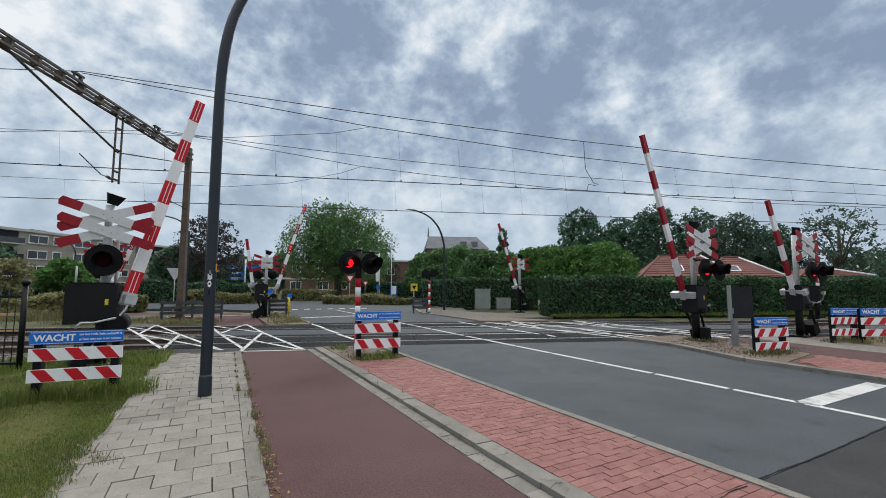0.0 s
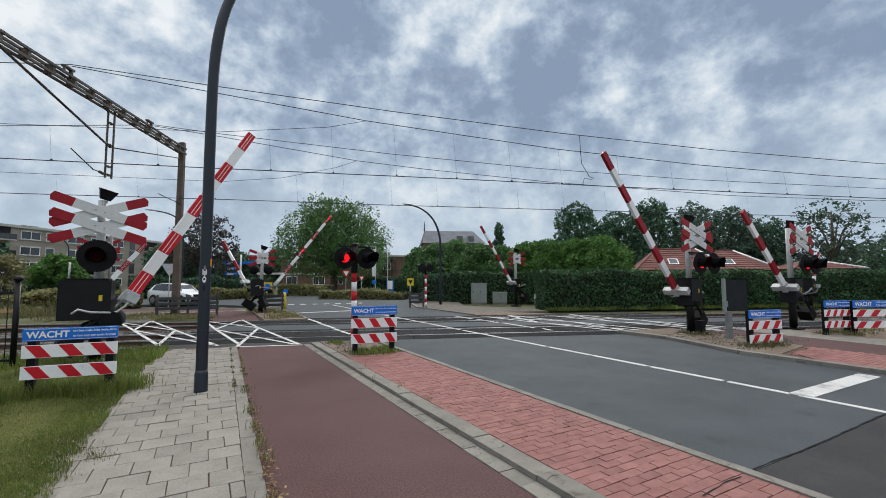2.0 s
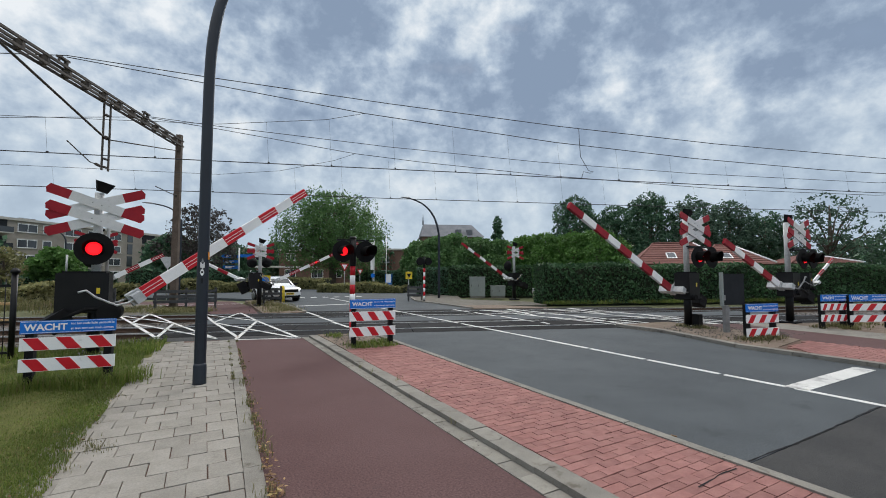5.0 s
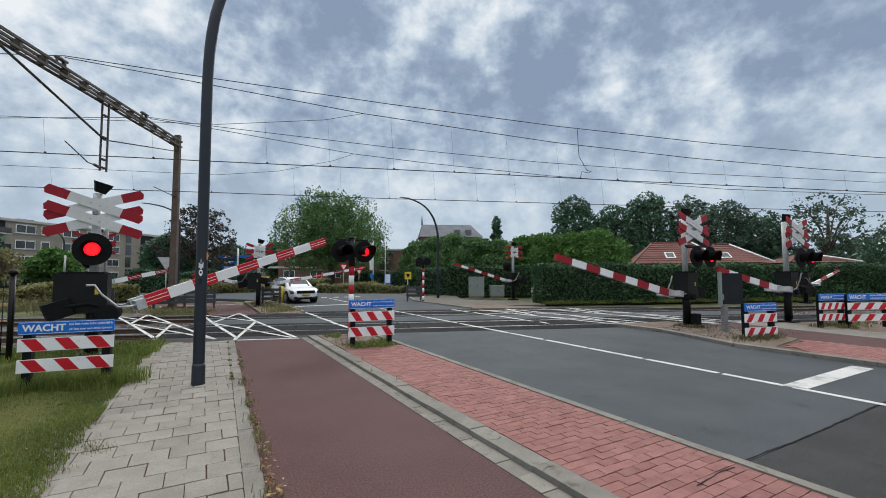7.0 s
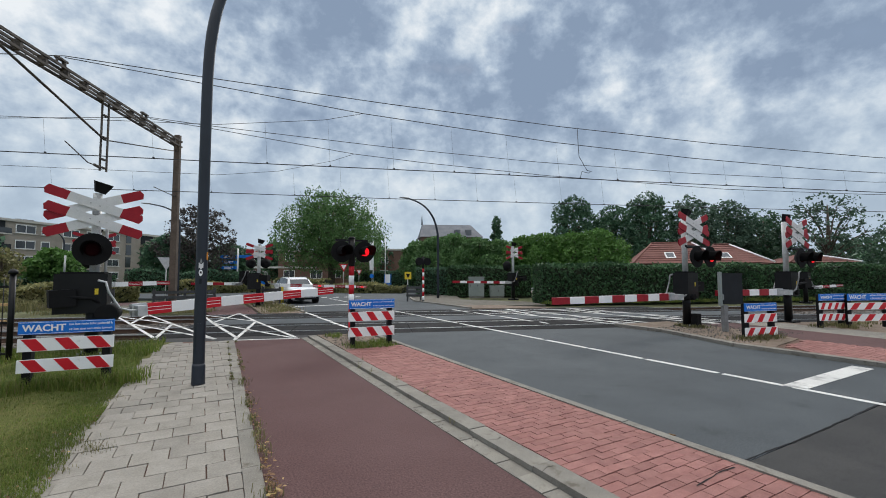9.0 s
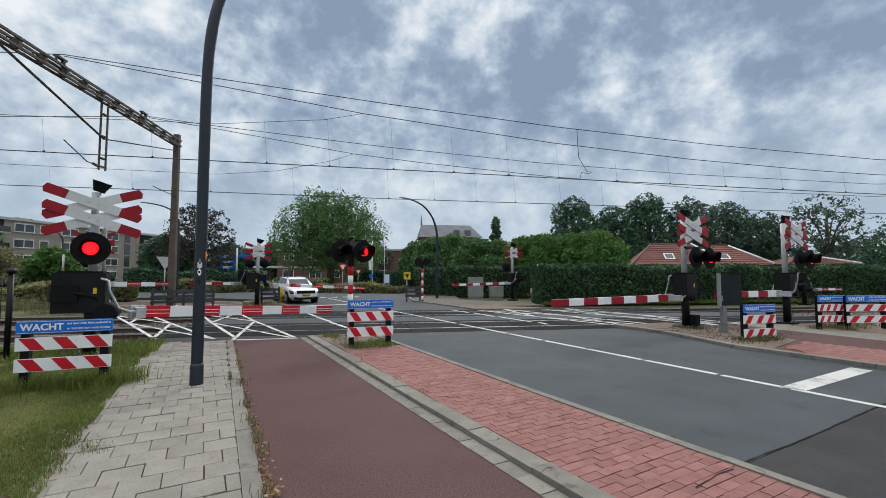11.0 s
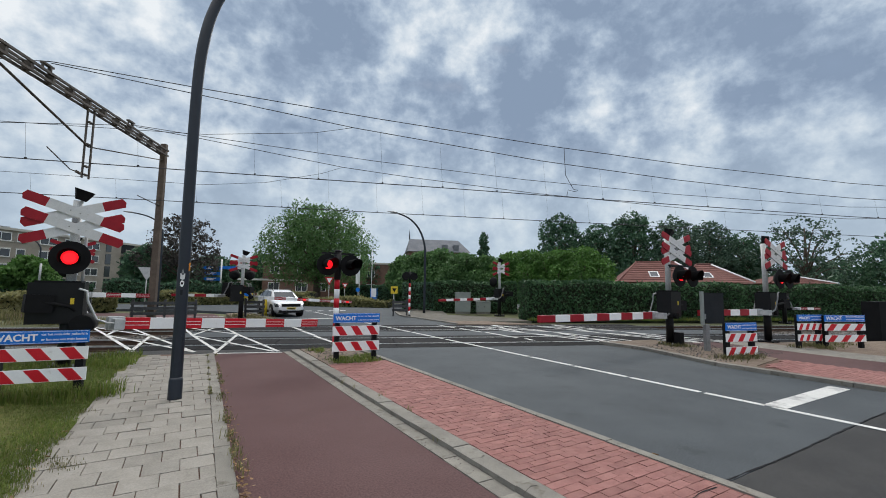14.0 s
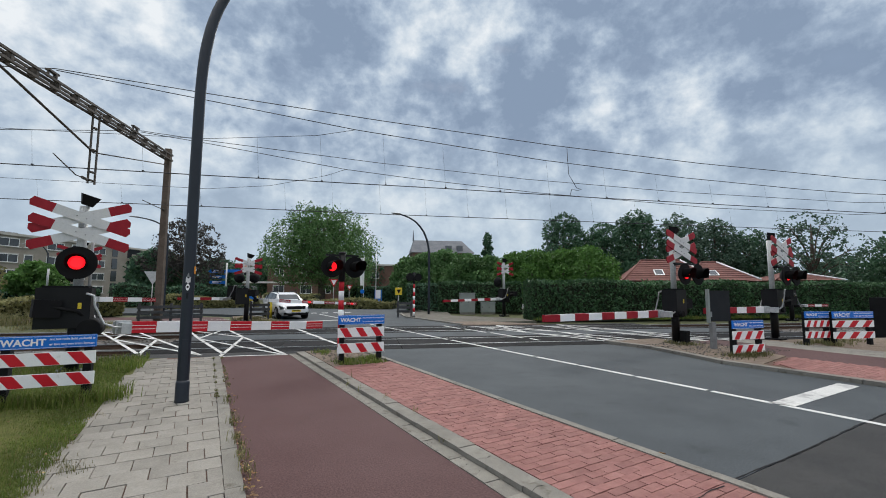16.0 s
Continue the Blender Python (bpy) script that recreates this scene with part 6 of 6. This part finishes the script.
def build_car():
    c = thing("car", "white hatchback car waiting before the far barrier", "car", pose(-9, 42.5, 0))
    # stations along the car: x, half width, bottom, belt height, roof half width, roof height
    st = [(-2.24, 0.62, 0.48, 0.86, 0.5, 0.88), (-2.16, 0.80, 0.32, 1.02, 0.56, 1.10), (-1.7, 0.90, 0.27, 1.06, 0.60, 1.50), (-0.9, 0.925, 0.25, 1.03, 0.64, 1.63), (0.0, 0.925, 0.25, 1.00, 0.64, 1.63), (0.55, 0.925, 0.25, 0.99, 0.62, 1.50), (1.15, 0.92, 0.25, 0.98, 0.66, 1.05), (1.75, 0.90, 0.27, 0.93, 0.62, 0.97), (2.12, 0.82, 0.30, 0.84, 0.52, 0.87), (2.26, 0.66, 0.38, 0.70, 0.44, 0.74)]
    bm = bmesh.new()
    rings = []
    for x, w, z0, zb, rw, zr in st:
        half = [(w * 0.86, z0), (w, z0 + 0.16), (w, zb - 0.12), (w * 0.965, zb), (rw, zr - 0.02), (rw * 0.8, zr)]
        ring = [bm.verts.new((x, -y, z)) for y, z in half] + [bm.verts.new((x, y, z)) for y, z in half[::-1]]
        rings.append(ring)
    for one, two in zip(rings, rings[1:]):
        for k in range(12):
            f = bm.faces.new((one[k], one[(k + 1) % 12], two[(k + 1) % 12], two[k]))
            f.smooth = True
    bm.faces.new(rings[0])
    bm.faces.new(rings[-1][::-1])
    bmesh.ops.recalc_face_normals(bm, faces=bm.faces)
    body = part("body", bm, CAR_WHITE, c, "white painted car body")

    def pane(name, pts, push=0.03):
        bm = bmesh.new()
        vs = [bm.verts.new(p) for p in pts]
        f = bm.faces.new(vs)
        bmesh.ops.recalc_face_normals(bm, faces=[f])
        bm.normal_update()
        out = f.normal if f.normal.dot(Vector(pts[0]) - Vector((0, 0, 0.9))) > 0 else -f.normal
        top = bmesh.ops.extrude_face_region(bm, geom=[f])
        for v in top["geom"]:
            if isinstance(v, bmesh.types.BMVert):
                v.co += out * push
        bmesh.ops.recalc_face_normals(bm, faces=bm.faces)
        return part(name, bm, CAR_GLASS, body, "tinted glass")

    pane("windscreen", [(1.13, -0.66, 1.06), (1.13, 0.66, 1.06), (0.58, 0.58, 1.49), (0.58, -0.58, 1.49)])
    pane("rear_window", [(-2.13, -0.6, 1.13), (-2.13, 0.6, 1.13), (-1.75, 0.56, 1.46), (-1.75, -0.56, 1.46)])
    for s in (-1, 1):
        pane("side_window", [(0.98, s * 0.865, 1.045), (-0.05, s * 0.885, 1.06), (-0.05, s * 0.665, 1.555), (0.45, s * 0.66, 1.50)])
        pane("side_window", [(-0.12, s * 0.885, 1.06), (-0.95, s * 0.885, 1.09), (-0.9, s * 0.665, 1.57), (-0.12, s * 0.665, 1.56)])
        pane("side_window", [(-1.02, s * 0.88, 1.10), (-1.62, s * 0.86, 1.13), (-1.5, s * 0.67, 1.45), (-0.98, s * 0.665, 1.555)])
        bm = quick(box, 0.82, 1.0, s * 1.0 - 0.1, s * 1.0 + 0.1, 1.04, 1.18)
        rounded(bm, 0.04, 2)
        part("mirror", bm, BLACK, body)
        bm = quick(slab, [(1.95, 0.60), (2.22, 0.62), (2.16, 0.78), (1.80, 0.84)], 0, 0.10)
        for v in bm.verts:
            v.co = Vector((v.co.x, s * (0.80 + v.co.z - 0.30 * max(0, v.co.x - 1.9)), v.co.y))
        bmesh.ops.recalc_face_normals(bm, faces=bm.faces)
        part("headlight", bm, GLASS_DARK, body, "slim dark headlight")
        bm = quick(slab, [(s * 0.62, 0.72), (s * 0.76, 0.82), (s * 0.745, 0.83), (s * 0.59, 0.72), (s * 0.70, 0.60), (s * 0.72, 0.605)], 2.10, 2.235, Matrix(((0, 0, 1, 0), (1, 0, 0, 0), (0, 1, 0, 0), (0, 0, 0, 1))))
        bmesh.ops.recalc_face_normals(bm, faces=bm.faces)
        part("daytime_light", bm, HEADLIGHT, body, "lit white daytime running light")
        part("sill_trim", quick(box, -1.0, 1.0, s * 0.925 - 0.02, s * 0.925 + 0.02, 0.24, 0.40), BLACK_MATT, body)
        for x in (-1.38, 1.36):
            bm = quick(tube, [(x, s * 0.70, 0.37), (x, s * 0.945, 0.37)], 0.40, 22)
            part("wheel_arch", bm, BLACK_MATT, body)
    bm = quick(box, 2.10, 2.275, -0.56, 0.56, 0.62, 0.80)
    rounded(bm, 0.03, 2)
    part("grille", bm, BLACK_MATT, body, "wide black grille")
    bm = quick(box, 2.05, 2.26, -0.70, 0.70, 0.26, 0.42)
    rounded(bm, 0.04, 2)
    part("front_apron", bm, BLACK_MATT, body)
    plate = part("number_plate", quick(box, 2.256, 2.30, -0.26, 0.26, 0.47, 0.58), YELLOW, body, "yellow number plate with a dark bar")
    part("text_bar", quick(box, 2.3005, 2.302, -0.2, 0.2, 0.50, 0.55), BLACK, plate)
    for s in (-1, 1):
        part("roof_rail", quick(tube, [(-1.5, s * 0.6, 1.58), (-0.8, s * 0.62, 1.68), (0.2, s * 0.62, 1.68), (0.5, s * 0.58, 1.56)], 0.02, 6), BLACK, body)
        for x in (-1.38, 1.36):
            w = part("wheel", quick(tube, [(0, -0.11, 0), (0, -0.08, 0), (0, 0.08, 0), (0, 0.11, 0)], [0.30, 0.345, 0.345, 0.30], 26), TYRE, c, "black tyre on a grey rim", pose(x, s * 0.86, 0.345))
            part("rim", quick(tube, [(0, s * 0.10, 0), (0, s * 0.118, 0)], 0.235, 20), ALLOY, w)
            bm = bmesh.new()
            for k in range(5):
                a = math.tau * k / 5
                tube(bm, [(0, s * 0.122, 0), (0.22 * math.cos(a), s * 0.122, 0.22 * math.sin(a))], 0.028, 5)
            part("spokes", bm, STEEL, w)
            MOVERS[f"wheel {x} {s}"] = (w, (x, s * 0.86, 0.345))
    for o in c.children_recursive:
        for v in o.data.vertices:
            v.co *= CAR_SIZE
        o.matrix_basis = Matrix.Translation(o.matrix_basis.translation * (CAR_SIZE - 1)) @ o.matrix_basis
    for name in [n for n in MOVERS if n.startswith("wheel")]:
        w, p = MOVERS[name]
        MOVERS[name] = (w, tuple(CAR_SIZE * q for q in p))
    MOVERS["car"] = (c, None)


build_car()


# ---- paving pieces ----
def pave_footway():
    bed = solo("footway", quick(slab, [(-1.06, -10.0), (-0.097, -10.0), (0.617, 12.3), (-0.75, 12.75), (-0.9, 12.8)], -0.16, 0.002), JOINT, "concrete tile footway in half bond", kind="structure")
    meshes = {}
    T = 0.3015
    rng = random.Random(5)
    behind = [], []
    for row in range(-42, 32):
        y = 2.9 + T * row
        # columns run from the kerb leftwards, every second row starting with a half tile
        # the first of each row is cut to meet the kerb, which runs a little askew
        x = 0.222 + 0.032 * (y + T / 2)
        joint = 0.392 - (T / 2 if row % 2 else T)
        while x - joint < 0.1:
            joint -= T
        while x - joint > 1.2 * T:
            joint += T
        first = True
        while x > -1.2:
            w = round(x - joint, 2) if first else T
            first = False
            x -= w
            if y + T > (12.15 if x > -0.4 else 12.4) - 0.37 * (x - 0.4) * 0 + 0.2:
                continue
            key = round(w, 2)
            if key not in meshes:
                bm = quick(box, 0.0045, w - 0.0045, 0.0045, T - 0.0045, -0.02, 0.0)
                rounded(bm, 0.004, 1)
                meshes[key] = mesh_of("tile", bm, TILE)
            m = pose(x + rng.uniform(-0.002, 0.002), y + rng.uniform(-0.002, 0.002), 0.018 + rng.uniform(-0.003, 0.003), rng.uniform(-0.5, 0.5), rng.uniform(-0.5, 0.5), rng.uniform(-0.5, 0.5))
            if row < 0:
                k = len(behind[0])
                behind[0].extend(tuple(m @ v.co) for v in meshes[key].vertices)
                behind[1].extend(tuple(i + k for i in p.vertices) for p in meshes[key].polygons)
                continue
            t = new("tile", meshes[key])
            t.parent, t.matrix_basis = bed, m
    polygons("tiles_behind", *behind, TILE, bed)["kind"] = "stuff"


def pave_bricks():
    bed = solo("brick_strip", quick(box, 2.74, 4.085, -10, 9.0, -0.17, 0.036), JOINT, "red brick paving strip between cycle path and road", kind="structure")
    rng = random.Random(6)
    U = 1.345 / 6.5
    bm = quick(box, 0.0035, U - 0.0035, 0.0035, 0.1015, -0.03, 0.0)
    rounded(bm, 0.017, 1)
    whole = mesh_of("brick", bm, BRICK)
    shape = [tuple(v.co) for v in whole.vertices], [tuple(p.vertices) for p in whole.polygons]
    verts, faces = [], []
    made = 0
    for row in range(-106, 76):
        y = 1.2 + 0.105 * row
        for col in range(7):
            x = 2.742 + U * col + (U / 2 if row % 2 else 0.0)
            if x + U > 4.10:
                continue
            m = pose(x + rng.uniform(-0.003, 0.003), y + rng.uniform(-0.003, 0.003), 0.056 + rng.uniform(-0.002, 0.002), rng.uniform(-0.5, 0.5), rng.uniform(-0.5, 0.5), rng.uniform(-1.2, 1.2))
            if 2.0 < y < 6.75 and made < 300:
                b = new("brick", whole)
                b.parent, b.matrix_basis = bed, m
                made += 1
            else:
                n = len(verts)
                verts += [tuple(m @ Vector(v)) for v in shape[0]]
                faces += [tuple(i + n for i in f) for f in shape[1]]
        x = 2.742 if row % 2 else 2.742 + 6 * U
        n = len(verts)
        m = Matrix.Translation((x, y, 0.055)) @ Matrix.Diagonal((0.5, 1, 1, 1))
        verts += [tuple(m @ Vector(v)) for v in shape[0]]
        faces += [tuple(i + n for i in f) for f in shape[1]]
    rest = polygons("bricks_beyond", verts, faces, BRICK_FAR, bed)
    rest["kind"] = "stuff"
    # red bricks of the side path on the right
    bed = solo("brick_verge", quick(slab, [(10.95, -6), (10.93, 4.2), (11.35, 4.7), (13.15, 4.95), (13.05, 3.4), (13.0, -6)], -0.17, 0.04), JOINT, "red brick paving beside the right-hand road edge", kind="structure")
    verts, faces = [], []
    for row in range(60):
        for col in range(60):
            x, y = 10.95 + 0.2105 * col + (0.105 if row % 2 else 0), -1.0 + 0.105 * row
            if y > min(4.0 + 1.1 * (x - 10.95), 4.55 + 0.1 * (x - 11.35)) or x > 12.86:
                continue
            m = pose(x, y, 0.058 + rng.uniform(-0.001, 0.001), rng.uniform(-0.25, 0.25), rng.uniform(-0.25, 0.25), rng.uniform(-0.8, 0.8))
            n = len(verts)
            verts += [tuple(m @ Vector(v)) for v in shape[0]]
            faces += [tuple(i + n for i in f) for f in shape[1]]
    rest = polygons("bricks_beyond", verts, faces, BRICK_FAR, bed)
    rest["kind"] = "stuff"


pave_footway()
pave_bricks()


# ---- what moves ----
LEFT = ((0, 75.8), (0.5, 72.2), (1, 68.0), (1.5, 63.8), (2, 59.5), (2.5, 55.4), (3, 51.5), (3.5, 47.7), (4, 43.8), (4.2, 42.2), (6.3, 24.6), (6.6, 22.0), (7, 19.2), (7.4, 16.0), (7.8, 12.8), (8.2, 9.6), (9, 3.2), (9.6, -1.4), (10.2, -2.9), (16, -2.8))
RIGHT = ((0, 68.8), (0.5, 63.8), (1, 58.9), (1.5, 53.9), (2, 49.2), (2.5, 45.0), (3, 40.9), (3.5, 37.1), (4, 33.4), (4.2, 32.0), (6.3, 16.6), (6.6, 14.4), (7, 11.7), (7.5, 8.5), (8, 5.3), (8.5, 2.8), (9, 0.5), (9.4, 0.2), (16, 0.3))
FAR_LEFT = ((0, 73.5), (0.5, 68.5), (1, 63.5), (1.5, 58.2), (2, 53.3), (2.5, 48.5), (3, 43.9), (3.5, 39.3), (4, 34.8), (4.2, 33.0), (6.3, 15.2), (6.5, 13.6), (7.5, 7.1), (8.5, 0.2), (9, -1.8), (9.5, -2.6), (16, -2.6))
FAR_CYCLE = ((0, 80), (0.5, 75), (2, 59.4), (3, 47.5), (4, 35.0), (4.2, 32.8), (6.3, 13.5), (7.5, 5.5), (8.5, 1.0), (9.2, 0), (16, 0))
FAR_RIGHT = ((0, 69.7), (1.5, 58.0), (3.5, 42.6), (4.2, 36.8), (6.3, 18.9), (7, 14.0), (8, 6.7), (9, 1.3), (9.5, -0.6), (16, -1.0))
SIDE_PATH = ((0, 86), (1.5, 77), (3, 64), (4.2, 52), (6.3, 30), (7, 23), (8, 12), (9, 3), (9.5, 0), (16, 0))
BOOMS = {"left": (LEFT, 18.2), "right": (RIGHT, -177.5), "right path": (RIGHT, 175.0), "far left": (FAR_LEFT, -16.4), "far right": (FAR_RIGHT, -174.7), "far footway": (FAR_RIGHT, 2.0), "far cycle": (FAR_CYCLE, 148.0), "far side path": (SIDE_PATH, -20.0)}
DRIVE = ((0, -9.6, 47.5, -46), (1.0, -5.0, 41.0, -46), (2.0, -1.7, 36.0, -48), (2.5, -0.25, 34.3, -49), (3.0, 0.8, 32.9, -53), (3.5, 1.85, 31.7, -60), (4.0, 2.8, 30.7, -67), (5.2, 4.2, 28.7, -76), (6.5, 4.78, 27.55, -79.5), (7.5, 4.98, 27.15, -82.6), (9.0, 5.0, 27.05, -83.5), (16.0, 5.0, 27.05, -83.5))
# times at which the lamps glow
LEFT_ON = ((0.15, 0.45), (0.85, 1.1), (1.6, 1.8), (2.15, 2.45), (2.85, 3.2), (3.45, 3.8), (4.15, 4.45), (4.8, 5.1), (5.5, 5.8), (6.1, 6.4), (6.85, 7.1), (7.35, 7.6), (7.75, 7.9), (8.12, 8.3), (8.72, 8.9), (9.4, 9.7), (10.1, 10.4), (10.8, 11.1), (11.4, 11.6), (11.95, 12.3), (12.62, 12.85), (13.35, 13.65), (13.95, 14.3), (14.75, 14.9), (15.4, 15.65), (15.9, 16.2))
ISLAND_ON = ((0, 0.15), (1.3, 2.2), (3.3, 4.2), (4.8, 5.2), (5.8, 6.7), (7.3, 8.7), (9.4, 9.8), (10.4, 10.8), (11.3, 11.7), (12.3, 13.2), (13.8, 15.2), (15.7, 16.2))


def blink(name, spans, swap=False):
    glow, (x, y, z), way = MOVERS[name]
    inside, outside = pose(x, y - 0.002 * way, z), pose(x, y - 0.034 * way, z)
    if swap:
        inside, outside = outside, inside
    rows = [(0, outside if spans[0][0] <= 0 else inside)]
    for on, off in spans:
        if on > 0:
            rows += [(on - 0.034, inside), (on, outside)]
        if off < 16:
            rows += [(off, outside), (off + 0.034, inside)]
    rows.append((16, outside if spans[-1][1] > 16 else inside))
    rows = [r for r in rows if r[0] <= 16]
    walk(glow, rows)


def motions():
    for name, (rows, az) in BOOMS.items():
        b, pivot = MOVERS[name + " boom"]
        walk(b, [(t, Matrix.Translation(pivot) @ pose(0, 0, 0, 0, 0, az) @ pose(0, 0, 0, 0, -angle)) for t, angle in rows])
    car = MOVERS["car"][0]
    walk(car, [(t, pose(x, y, 0.003, 0, 0, h)) for t, x, y, h in DRIVE])
    # wheels turn with the distance driven, keyed often enough for short turns
    turned = 0.0
    spins = [(0.0, 0.0)]
    for one, two in zip(DRIVE, DRIVE[1:]):
        step = math.hypot(two[1] - one[1], two[2] - one[2]) / (0.345 * CAR_SIZE)
        parts = max(1, math.ceil(step / 1.2))
        for k in range(parts):
            turned += step / parts
            spins.append((one[0] + (two[0] - one[0]) * (k + 1) / parts, turned))
    for name, found in MOVERS.items():
        if name.startswith("wheel"):
            w, p = found
            walk(w, [(t, pose(*p, 0, math.degrees(a), 0)) for t, a in spins])
    blink("left lamp 0", LEFT_ON)
    for name in ("island", "right", "right path", "far left"):
        blink(name + " lamp 0", ISLAND_ON)
        blink(name + " lamp 1", ISLAND_ON, True)
    blink("far right lamp 0", ISLAND_ON)
    blink("far footway lamp 0", ISLAND_ON, True)


motions()
